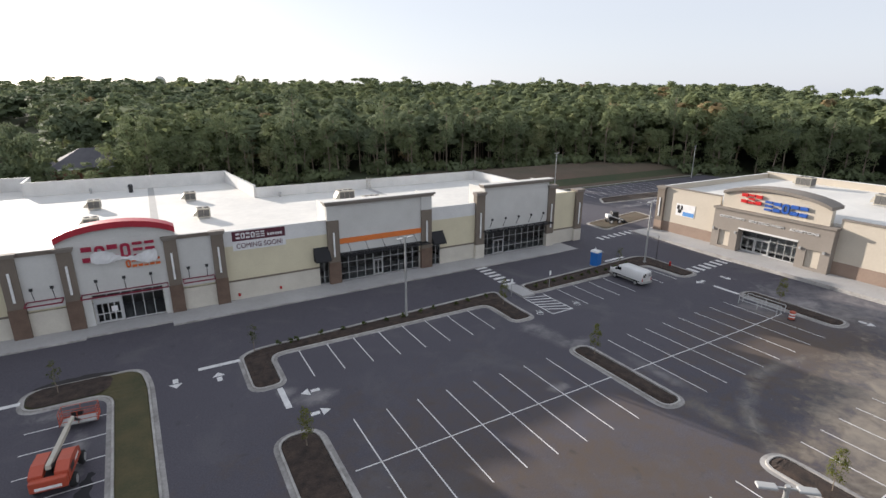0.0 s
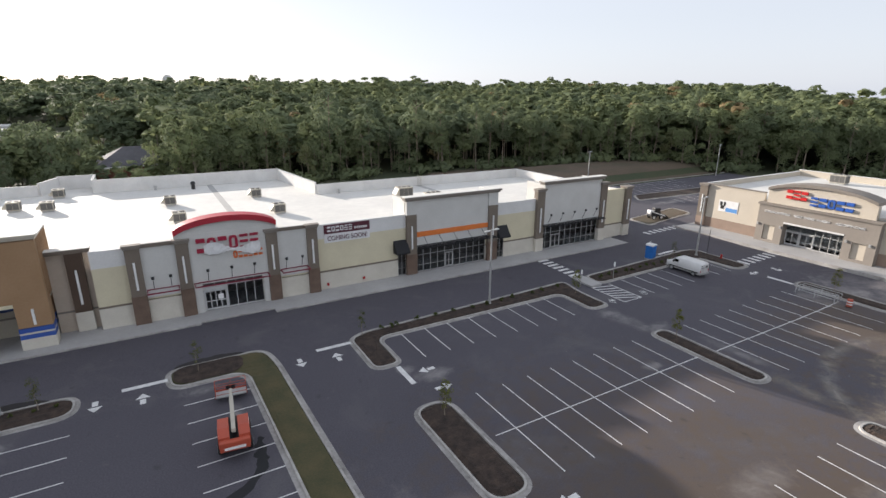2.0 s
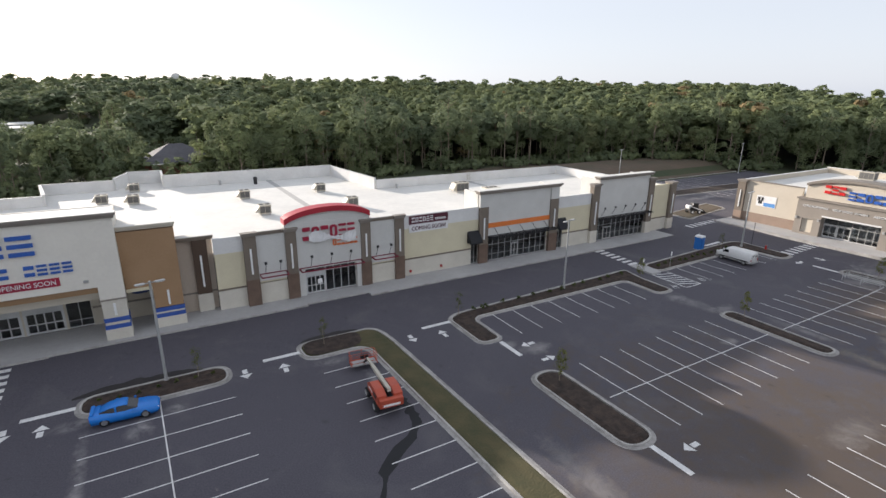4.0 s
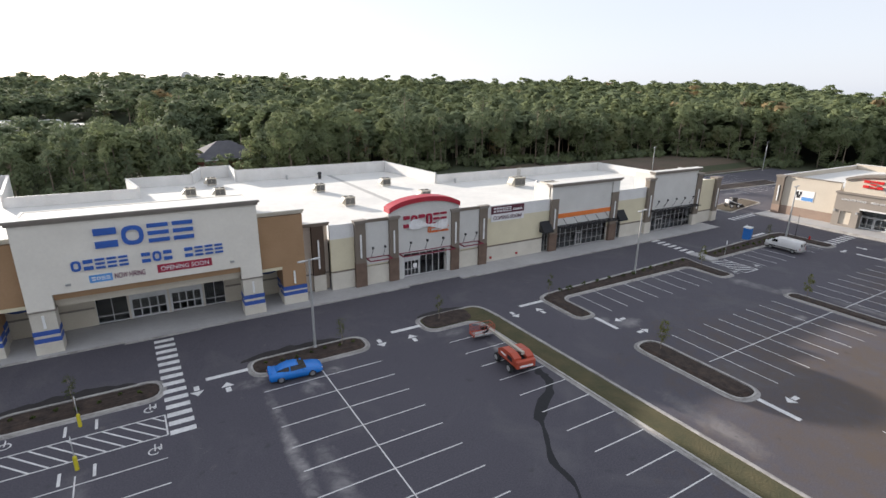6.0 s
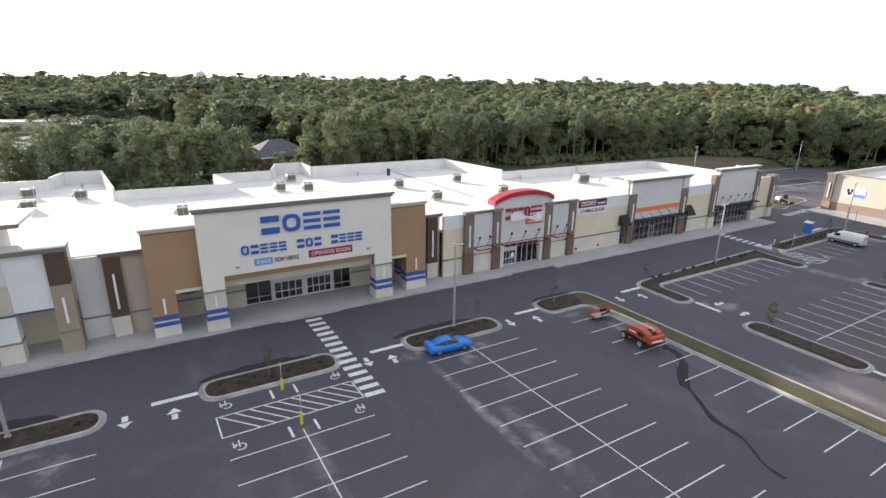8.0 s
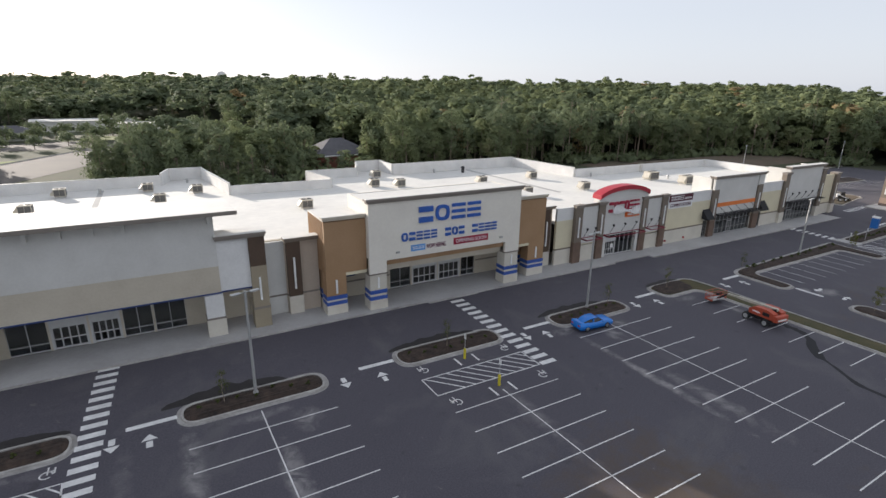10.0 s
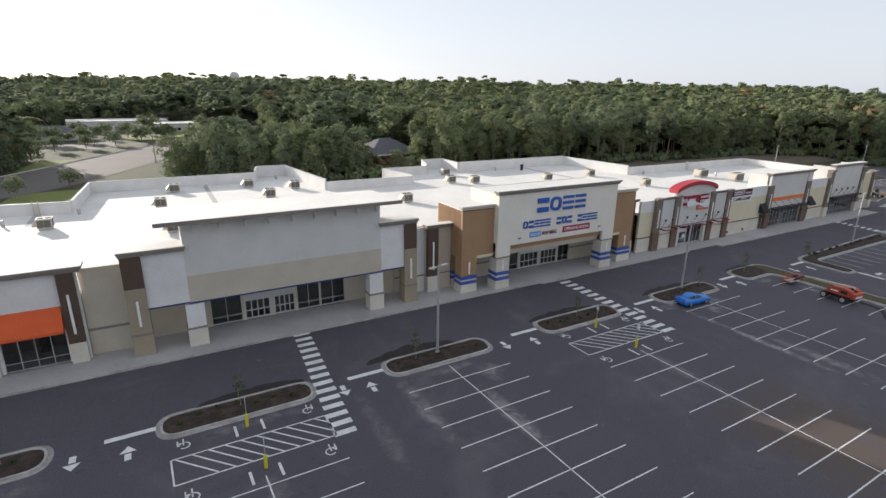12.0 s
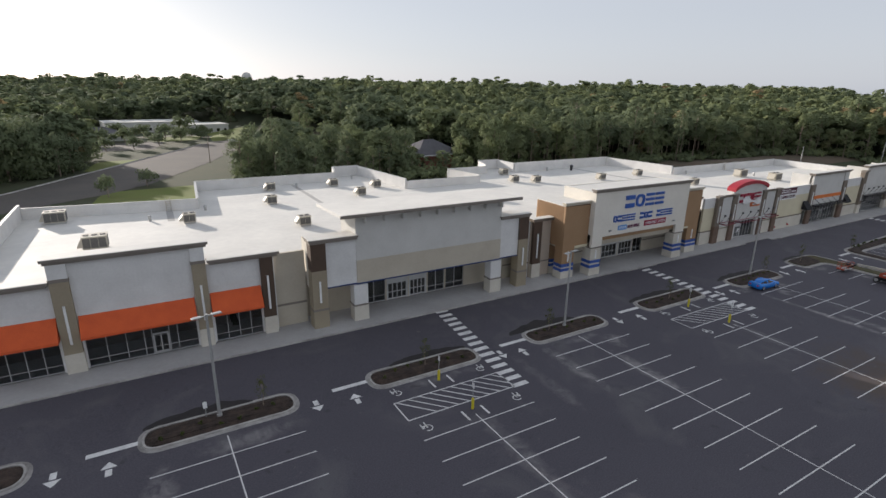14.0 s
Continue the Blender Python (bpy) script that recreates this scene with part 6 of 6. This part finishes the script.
bm = bmesh.new()
prev = None
for k in range(15):
    u = k / 14
    y = 36.2 - 4.2 * u
    x = -6.3 - 0.5 * u + 0.12 * math.sin(u * 23)
    w = 0.12 + 0.3 * math.sin(math.pi * u) + 0.08 * math.sin(u * 31)
    pr = [bm.verts.new((x - w, y, 0.01)), bm.verts.new((x + w, y, 0.01))]
    if prev:
        bm.faces.new((prev[0], prev[1], pr[1], pr[0]))
    prev = pr
tagged(part("wet_streak", bm, TAR), "dark wet streak running from the lift", "stain", kind="structure")


# ---- planting ----
def leaf_cloud(n, size, shape, seed, corners=4):
    """Corner arrays of n leaf sprays and the way each spray leans; shape(rng) gives centres and outward ways."""
    rng = np.random.default_rng(seed)
    c, out = shape(rng, n)
    out = out / np.linalg.norm(out, axis=1)[:, None]
    nrm = out + 0.42 * rng.normal(size=(n, 3))
    nrm /= np.linalg.norm(nrm, axis=1)[:, None]
    u = np.cross(nrm, rng.normal(size=(n, 3)))
    u /= np.linalg.norm(u, axis=1)[:, None]
    v = np.cross(nrm, u)
    s = size * rng.uniform(0.55, 1.25, size=(n, 1))
    if corners == 3:
        k = rng.uniform(0.6, 1.3, size=(n, 1))
        q = np.stack([c - u * s, c + u * s * 0.5 - v * s * 0.9, c + u * s * 0.6 + v * s * k], 1)
    else:
        q = np.stack([c - u * s, c - v * s * 0.6 - nrm * s * 0.15, c + u * s, c + v * s * 0.6 - nrm * s * 0.15], 1)
    lean = out + 0.45 * nrm
    lean /= np.linalg.norm(lean, axis=1)[:, None]
    return q.reshape(-1, 3), np.repeat(lean, corners, axis=0)


def crown_shape(h0, h1, r, lobes, seed, point=0.6):
    """Sprays gathered on many uneven boughs round a trunk."""
    rg = np.random.default_rng(seed)
    z = h0 + (h1 - h0) * rg.uniform(0.02, 0.88, lobes)
    t = (z - h0) / (h1 - h0)
    rad = r * (0.1 + 0.9 * np.sqrt(np.clip(1 - ((t - 0.42) / 0.62) ** 2, 0, 1))) * rg.uniform(0.3, 0.85, lobes)
    an = np.arange(lobes) * 2.4 + rg.uniform(-0.5, 0.5, lobes)
    cen = np.stack([rad * np.cos(an), rad * np.sin(an), z], 1)
    cen[0] = (0, 0, h1 - r * 0.45)
    size = r * rg.uniform(0.3, 0.52, lobes) * (1.15 - 0.25 * t)
    mid = np.array([0, 0, h0 + (h1 - h0) * 0.4])

    def shape(rng, n):
        i = rng.integers(0, lobes, n)
        d = rng.normal(size=(n, 3))
        d /= np.linalg.norm(d, axis=1)[:, None]
        d[:, 2] = np.where(d[:, 2] < -0.6, -d[:, 2], d[:, 2])
        c = cen[i] + d * size[i][:, None] * rng.uniform(0.55, 1.08, (n, 1))
        far = (c - mid) / np.array([r, r, (h1 - h0) * 0.5])
        return c, d * 0.9 + far * 0.7 + np.array([0, 0, 0.15])
    return shape, cen


def cloud_mesh(name, cloud, mat, tint=None, corners=4):
    co, lean = cloud
    n = len(co) // corners
    me = bpy.data.meshes.new(name)
    me.vertices.add(len(co))
    me.vertices.foreach_set("co", co.astype(np.float32).ravel())
    me.loops.add(corners * n)
    me.loops.foreach_set("vertex_index", np.arange(corners * n, dtype=np.int32))
    me.polygons.add(n)
    me.polygons.foreach_set("loop_start", np.arange(0, corners * n, corners, dtype=np.int32))
    me.update()
    me.validate()
    me.polygons.foreach_set("use_smooth", np.ones(n, dtype=bool))
    at = me.attributes.new("tint", "FLOAT", "POINT")
    at.data.foreach_set("value", (np.zeros(len(co)) if tint is None else tint).astype(np.float32))
    cn = me.attributes.new("custom_normal", "FLOAT_VECTOR", "POINT")
    cn.data.foreach_set("vector", lean.astype(np.float32).ravel())
    me.update()
    me.materials.append(mat)
    return me


def tree(kind, h, h0, r, lobes, leaves, size, seed, label, category="tree", mat=None, name="tree", group="trees at the forest edge", trunk=0.22, tint=0.3):
    t = thing(name, label, category, group)
    shape, cen = crown_shape(h0, h, r, lobes, seed)
    rg = random.Random(seed)
    bm = bmesh.new()
    p = Vector((0, 0, -0.3))
    pts = [p]
    for k in range(1, 6):
        pts.append(Vector((rg.uniform(-0.2, 0.2) * k * 0.3, rg.uniform(-0.2, 0.2) * k * 0.3, h * 0.93 * k / 5)))
    for k in range(5):
        rod(bm, pts[k], pts[k + 1], trunk * (1 - k / 5.6), trunk * (1 - (k + 1) / 5.6), 7)
    for c in cen[: min(lobes, 14)]:
        zz = max(h0 * 0.7, c[2] - r * 0.5)
        rod(bm, (0, 0, zz), tuple(c), trunk * 0.3, trunk * 0.08, 5)
    part("trunk", bm, BARK, t)
    co = leaf_cloud(leaves, size, shape, seed)
    crown = new("crown", cloud_mesh("crown", co, mat or LEAF, np.full(len(co[0]), tint)))
    crown.parent = t
    return t


def in_forest(x, y):
    """Where the woods stand: behind the shops, round the far bays and along the street."""
    if (x + 50) ** 2 / 30 ** 2 + (y - 236) ** 2 / 30 ** 2 < 1:
        return False
    if x > 60:
        return y > along(x, [(60, 147), (99, 137), (128, 121), (151, 100), (167, 83), (184, 62), (200, 15), (215, -60)])
    if y > 400:
        return True
    east = along(y, [(146, -62), (160, -86), (171, -77), (204, -70), (212, -36), (318, -36), (345, -54), (400, -58)])
    if x > east:
        return y > 147 + 3 * math.sin(x * 0.13) + 2 * math.sin(x * 0.41)
    west = along(y, [(120, -160), (186, -142), (200, -123), (236, -121), (245, -150), (412, -170)])
    return x < west


def low_growth(x, y):
    """Lower growth before the brick house and thin smaller trees west of it."""
    close = 1 - smooth((y - 200) / 20)
    gap = smooth((x + 44) / 6) * (1 - smooth((x + 11) / 4))
    west = 1 - smooth((x + 44) / 6)
    return 1 - close * (0.58 * gap + 0.25 * west)


def cleared(x, y):
    """The house plot, and the thin stand west of it."""
    if ((x + 15.5) / 11) ** 2 + ((y - 172) / 12) ** 2 < 1:
        return True
    return x < -44 and y < 210 and noise.noise((x * 0.11, y * 0.11, 2.0)) < 0.12


FOREST = [
    ("pine", 20, 11.0, 3.3, 15, 1700, 0.27, 11, "tall pine with a bare trunk and dark crown", 0.05),
    ("pine", 22, 10.0, 3.6, 17, 2000, 0.27, 12, "tall pine with a long dark green crown", 0.15),
    ("leafy", 17, 3.0, 4.2, 22, 2700, 0.27, 13, "broad leafy tree with dense green crown", 0.32),
    ("leafy", 14, 1.5, 4.0, 20, 2500, 0.27, 14, "broad leafy tree with yellowing crown", 0.6),
    ("slim", 16, 3.0, 2.8, 17, 1900, 0.26, 15, "slim tree with thin olive crown", 0.45),
    ("russet", 13, 3.0, 3.0, 14, 1500, 0.21, 16, "half-bare tree with russet dying leaves", 1.1),
]
kinds = [tree(k, h, h0, r, lo, lv, sz, sd, lab, trunk=0.24, tint=ti) for k, h, h0, r, lo, lv, sz, sd, lab, ti in FOREST]
rnd = random.Random(5)
edge_places, deep = [], []
yy = 30.0
while yy < 820:
    step = 5.4 if yy < 170 else 6.6 if yy < 260 else 9.0 if yy < 450 else 14
    xx = -200 - max(0.0, yy - 112) * 0.25 if yy > 112 else 140.0
    while xx < max(330, 190 + yy * 1.3):
        px, py = xx + rnd.uniform(-0.48, 0.48) * step, yy + rnd.uniform(-0.48, 0.48) * step
        if in_forest(px, py) and not cleared(px, py):
            near = not in_forest(px - 5, py - 9) or not in_forest(px + 3, py - 8)
            (edge_places if near else deep).append((px, py))
        xx += step
    yy += step
edge_places.sort(key=lambda p: (p[0] - 40) ** 2 * 0.3 + (p[1] - 60) ** 2)
used = set()


def grove(x, y):
    """Slow drift from dark pine to yellow-green broadleaf stands."""
    return 0.8 * noise.noise((x * 0.021, y * 0.021, 4.0)) + 0.3 * noise.noise((x * 0.008, y * 0.008, 9.0)) + 0.45 * smooth((x - 55) / 50)


for i, (px, py) in enumerate(edge_places[:230]):
    g = grove(px, py)
    if px < 2:
        g = max(g, 0.3)
    k = rnd.choices(range(6), (2.4 - 3 * g, 2.4 - 3 * g, 3, 2 + 4 * max(0, g), 3 + 2 * max(0, g), 0.5) if g < 0.75 else (0.2, 0.2, 3, 4, 4, 0.7))[0]
    f = rnd.uniform(0.72, 1.15) * low_growth(px, py)
    m = pose(px, py, land(px, py) - 0.05, rnd.uniform(-3, 3), rnd.uniform(-3, 3), rnd.uniform(0, 360))
    if k not in used:
        used.add(k)
        c = kinds[k]
        c.matrix_world = m
    else:
        c = copy_thing(kinds[k], m)
    c.scale = (f * rnd.uniform(0.85, 1.25), f * rnd.uniform(0.85, 1.25), f * rnd.uniform(0.9, 1.1))
for k in range(6):
    if k not in used:
        kinds[k].matrix_world = pose(120 + k * 5, 140, land(120 + k * 5, 140))
fronts = set(edge_places[230:])
deep += edge_places[230:]
# the wood behind, one mass of sprays and trunks
templates = []
for i in range(10):
    lv = (1150, 400, 170, 650, 80)
    h, h0, r = ((20.5, 6, 3.5), (18, 4, 4.2), (15.5, 2.5, 4.5), (19, 5, 3.8), (17, 3, 3.2))[i % 5]
    shape, cen = crown_shape(h0, h, r, 18, 100 + i)
    tops, cen = crown_shape(h * 0.45, h, r, 9, 120 + i)
    templates.append([leaf_cloud(n, sz, sh, 200 + i, 3) for n, sz, sh in zip(lv, (0.40, 0.6, 0.9, 0.55, 1.3), (shape, tops, tops, shape, tops))])
chunks, leans, tints, trunks = [], [], [], bmesh.new()
for px, py in deep:
    dist = math.hypot(px + 40, py)
    lod = 0 if dist < 180 else 3 if (px, py) in fronts and dist < 520 else 1 if dist < 340 else 2
    f = low_growth(px, py) * (rnd.uniform(0.72, 1.08) if lod == 0 else rnd.uniform(0.8, 1.12)) + 0.1 * math.sin(px * 0.031) * math.sin(py * 0.027)
    if rnd.random() < 0.08:
        f *= 1.17
    ti = 0.22 + 0.6 * grove(px, py) + rnd.uniform(-0.3, 0.3)
    if rnd.random() < 0.012:
        ti = 0.9
    gap = 3.0 if dist < 180 else 4.5 if dist < 450 else 7.0
    # each crown, and a lower one between it and the next
    for level, dx, low_f in ((lod, 0.0, 1.0), (4, gap, 0.84)):
        if level == 4 and (lod == 3 or not in_forest(px - gap, py - gap)):
            continue
        q, lean = templates[rnd.randrange(10)][level]
        a = rnd.uniform(0, math.tau)
        w = rnd.uniform(0.9, 1.25) * (1.0, 1.3, 1.7, 1.1, 1.4)[level]
        ca, sa = math.cos(a) * f * w, math.sin(a) * f * w
        bx, by = px + dx, py + dx
        co = np.stack([q[:, 0] * ca - q[:, 1] * sa + bx, q[:, 0] * sa + q[:, 1] * ca + by, q[:, 2] * f * low_f + land(bx, by)], 1)
        chunks.append(co)
        if level in (1, 2, 4):
            lean = lean + np.array([0, 0, 0.7])
            lean = lean / np.linalg.norm(lean, axis=1)[:, None]
        leans.append(np.stack([lean[:, 0] * math.cos(a) - lean[:, 1] * math.sin(a), lean[:, 0] * math.sin(a) + lean[:, 1] * math.cos(a), lean[:, 2]], 1))
        tints.append(np.full(len(co), min(0.9 if ti == 0.9 else 0.55, max(-0.05, ti))))
    if dist < 230 and rnd.random() < 0.7:
        z = land(px, py)
        rod(trunks, (px, py, z - 0.2), (px + rnd.uniform(-0.7, 0.7), py + rnd.uniform(-0.7, 0.7), z + 13 * f), rnd.uniform(0.12, 0.24), 0.08, 5)
wood = new("woodland", cloud_mesh("woodland", (np.concatenate(chunks), np.concatenate(leans)), LEAF, np.concatenate(tints), 3))
tagged(wood, "dense mixed pine and broadleaf wood", "woods", kind="stuff")
tagged(part("woodland_trunks", trunks, BARK), "bare pine trunks inside the wood", "woods", kind="stuff")

# undergrowth along the wood's foot
shape, _ = crown_shape(0.1, 2.6, 2.0, 9, 77)
low, low_lean = leaf_cloud(170, 0.42, shape, 78)
chunks, tints = [], []
for i, (px, py) in enumerate(edge_places[:420]):
    for rep in range(2):
        x, y = px + rnd.uniform(-3, 3), py + rnd.uniform(-4, 2)
        if not in_forest(x, y + 4):
            continue
        f = rnd.uniform(0.6, 1.5)
        chunks.append(low * np.array([f * 1.2, f * 1.2, f]) + np.array([x, y, land(x, y)]))
        tints.append(np.full(len(low), rnd.uniform(0.1, 0.6)))
tagged(new("undergrowth", cloud_mesh("undergrowth", (np.concatenate(chunks), np.tile(low_lean, (len(chunks), 1))), LEAF, np.concatenate(tints))), "bushy green undergrowth along the wood", "bushes", kind="stuff")

# saplings in the beds
sap = [tree("sapling", 3.3, 0.9, 0.62, 30, 1000, 0.055, 31, "young staked tree with thin yellow-green crown", mat=LEAF_YOUNG, name="sapling", group="young trees in the beds", trunk=0.035, tint=0.45),
       tree("sapling", 3.0, 0.9, 0.5, 26, 480, 0.05, 32, "young thin tree with sparse green crown", mat=LEAF_YOUNG, name="sapling", group="young trees in the beds", trunk=0.035, tint=0.1)]
spots = [(7.0, 31.4, 0), (-43.4, 48.0, 1), (-9.3, 48.4, 1), (6.4, 47.6, 1), (-21.0, 47.8, 1), (-64.4, 48.2, 1), (-80.7, 48.2, 1), (-96.4, 48.6, 1), (35.2, 31.2, 0), (63.8, 29.0, 0), (35.0, 10.6, 0), (34.8, 45.6, 0), (57.5, 48.2, 1), (-118, 48.5, 1)]
done = set()
for x, y, k in spots:
    m = pose(x, y, gz(x, y) + 0.2, 0, 0, rnd.uniform(0, 360))
    if k in done:
        copy_thing(sap[k], m)
    else:
        sap[k].matrix_world = m
        done.add(k)
# small shrubs in the beds
shape, _ = crown_shape(0.02, 0.5, 0.32, 5, 55)
shrub = new("shrub", cloud_mesh("shrub", leaf_cloud(90, 0.09, shape, 56), LEAF_YOUNG))
tagged(shrub, "small low green shrub in mulch", "shrub", "shrubs in the beds")
shrub.matrix_world = pose(10.0, 48.0, gz(10, 48) + 0.2)
for k in range(24):
    x = 8.5 + k * 2.3 if k < 12 else 42 + (k - 12) * 1.6
    copy_thing(shrub, pose(x + rnd.uniform(-0.4, 0.4), 48.1 + rnd.uniform(-0.3, 0.3), gz(x, 48) + 0.22, 0, 0, rnd.uniform(0, 360)))
for x0 in (-30.0, -49.0, -67.8, -86.8, -105.8):
    for k in range(7):
        x, y = x0 + 1.5 + k * 1.45, 48.0 + rnd.uniform(-0.6, 0.6)
        c = copy_thing(shrub, pose(x, y, gz(x, y) + 0.2, 0, 0, rnd.uniform(0, 360)))
        c.scale = (0.7, 0.7, 0.6)

# ---- far buildings ----
def low_house(x, y, w, d, h, rh, turn, wall_mat, roof_mat, label):
    b = thing("house", label, "house", "", pose(x, y, land(x, y), 0, 0, turn))
    boxes("wall", wall_mat, b, (-w / 2, w / 2, -d / 2, d / 2, -1, h))
    bm = bmesh.new()
    o = 0.6
    lo = [bm.verts.new(p) for p in ((-w / 2 - o, -d / 2 - o, h), (w / 2 + o, -d / 2 - o, h), (w / 2 + o, d / 2 + o, h), (-w / 2 - o, d / 2 + o, h))]
    k = min(w, d) / 2
    hi = [bm.verts.new((-w / 2 + k, 0, h + rh)), bm.verts.new((w / 2 - k, 0, h + rh))]
    bm.faces.new((lo[0], lo[1], hi[1], hi[0]))
    bm.faces.new((lo[2], lo[3], hi[0], hi[1]))
    bm.faces.new((lo[1], lo[2], hi[1]))
    bm.faces.new((lo[3], lo[0], hi[0]))
    bm.faces.new(lo[::-1])
    part("roof", bm, roof_mat, b)
    boxes("eaves", WHITE, b, (-w / 2 - o, w / 2 + o, -d / 2 - o - 0.1, -d / 2 - o - 0.003, h - 0.35, h))
    for u in np.linspace(-w / 2 + 2, w / 2 - 2, max(2, int(w / 5))):
        wd = boxes("window", CARGLASS, b, (u - 0.7, u + 0.7, -d / 2 - 0.05, -d / 2 - 0.003, 1.0, 2.5))
        boxes("sill", WHITE, wd, (u - 0.8, u + 0.8, -d / 2 - 0.15, -d / 2 - 0.003, 0.85, 0.997))


low_house(-14, 173, 19, 15, 5.0, 4.6, 6, BRICK, SHINGLE, "brick house with grey hipped roof")
low_house(-126, 318, 26, 16, 3.6, 3.0, 15, GREY_WALL, SHINGLE, "low pale building with grey hipped roof")
for x, y, w, d, h in ((-100, 378, 50, 26, 5.5), (-72, 356, 24, 20, 4.6)):
    b = thing("warehouse", "long low white flat-roofed building", "building", "", pose(x, y, land(x, y), 0, 0, 8))
    boxes("wall", GREY_WALL, b, (-w / 2, w / 2, -d / 2, d / 2, -1, h))
    boxes("roof", GREY_WALL, b, (-w / 2 - 0.2, w / 2 + 0.2, -d / 2 - 0.2, d / 2 + 0.2, h + 0.003, h + 0.5))
    for u in np.linspace(-w / 2 + 2, w / 2 - 2, int(w / 4)):
        boxes("window", CARGLASS, b, (u - 0.8, u + 0.8, -d / 2 - 0.05, -d / 2 - 0.003, 1.0, 2.6))
tw = thing("water_tower", "distant pale water tower above the trees", "water tower", "", pose(28, 790, land(28, 790)))
bm = bmesh.new()
revolve(bm, [(28, 1.5), (30, 4.5), (33, 6.4), (36, 6.8), (39, 6.0), (41.5, 3.8), (42.5, 0.5)], (0, 0, -12), "z", 20)
part("tank", bm, GREY_WALL, tw)
bm = bmesh.new()
rod(bm, (0, 0, -1), (0, 0, 17), 1.5, sides=12)
part("stem", bm, GREY_WALL, tw)
for k in range(20):
    y = 160 + k * 6.0
    x = along(y, [(130, -165), (168, -136), (208, -116), (269, -86), (310, -66)])
    x2 = along(y + 6, [(130, -165), (168, -136), (208, -116), (269, -86), (310, -66)])
    bm = bmesh.new()
    rod(bm, (x, y, land(x, y)), (x2, y + 6.02, land(x2, y + 6)), 0.32, sides=4)
    tagged(part("kerb", bm, KERB), "pale concrete street kerb", "kerb", kind="structure")
up = thing("utility_pole", "thin dark utility pole beside the street", "utility pole", "", pose(-83.6, 211, land(-83.6, 211)))
bm = bmesh.new()
rod(bm, (0, 0, -0.3), (0, 0, 9.5), 0.16, 0.11)
part("pole", bm, BARK, up)
bm = bmesh.new()
rod(bm, (0, 0, 9.2), (1.6, 0, 9.5), 0.06)
part("arm", bm, GREYMETAL, up)
copy_thing(van, pose(-66, 279, land(-66, 279) + 0.05, 0, 0, 40))
# lone trees along the street
round_tree = tree("round", 5.2, 1.3, 2.4, 16, 700, 0.3, 61, "small round-crowned street tree", name="tree", group="street trees", trunk=0.12, tint=0.25)
bushy = tree("bushy", 9.0, 0.6, 3.2, 26, 1700, 0.3, 62, "dense bushy green tree to the ground", name="tree", group="street trees", trunk=0.2, tint=0.2)
round_tree.matrix_world = pose(-112.5, 156, land(-112.5, 156))
for x, y, f in ((-104, 169, 0.9), (-118, 262, 1.0), (-108, 268, 1.1), (-98, 280, 1.2), (-88, 296, 1.5), (-128, 258, 1.0), (-122, 292, 1.3), (-112, 300, 1.3), (-94, 318, 1.5), (-84, 330, 1.8), (-104, 330, 1.4), (-116, 328, 1.6), (-76, 320, 1.3), (-66, 300, 1.1), (-130, 300, 1.6)):
    c = copy_thing(round_tree, pose(x, y, land(x, y), 0, 0, rnd.uniform(0, 360)))
    c.scale = (f * 1.35, f * 1.35, f * rnd.uniform(0.85, 1.1))
for k in range(24):
    y = rnd.uniform(300, 336)
    x = rnd.uniform(-145, -72)
    c = copy_thing(round_tree, pose(x, y, land(x, y), 0, 0, rnd.uniform(0, 360)))
    f = rnd.uniform(0.5, 1.0)
    c.scale = (f * 1.2, f * 1.2, f)
bushy.matrix_world = pose(-74, 164, land(-74, 164))
for k in range(36):
    y = 150 + k * 3.6 + rnd.uniform(-2, 2)
    x = along(y, [(146, -64), (160, -86), (171, -77), (207, -71), (257, -53), (305, -41)]) + rnd.uniform(0, 9)
    c = copy_thing(bushy, pose(x, y, land(x, y), 0, 0, rnd.uniform(0, 360)))
    f = rnd.uniform(0.35, 0.6) if y < 166 and x < -74 else rnd.uniform(0.8, 1.35)
    c.scale = (f, f, f * rnd.uniform(0.9, 1.3))
for x, y, f, w in ((-73.0, 168, 1.45, 1.0), (-68.6, 166, 1.75, 0.95), (-64.6, 164, 1.4, 1.0), (-53.0, 166, 1.9, 0.5), (-47.0, 167, 1.5, 0.7), (-41.0, 164, 1.25, 0.95), (-36.0, 168, 1.6, 0.8), (-32.0, 166, 1.75, 0.85), (-26.0, 167, 1.65, 0.75), (-4.5, 164, 1.5, 0.8), (-57.5, 160, 0.8, 1.2), (-49.5, 158, 0.8, 1.2), (-44.0, 157, 0.9, 1.1), (-30.0, 158, 0.9, 1.2)):
    c = copy_thing(bushy, pose(x, y, land(x, y), 0, 0, rnd.uniform(0, 360)))
    c.scale = (f * w, f * w, f)
for k in range(46):
    y = 172 + k * 1.5
    x = along(y, [(120, -160), (186, -142), (200, -123), (236, -121), (245, -150)]) - rnd.uniform(0, 12)
    c = copy_thing(bushy, pose(x, y, land(x, y), 0, 0, rnd.uniform(0, 360)))
    f = rnd.uniform(1.0, 1.7)
    c.scale = (f, f, f * rnd.uniform(0.95, 1.25))
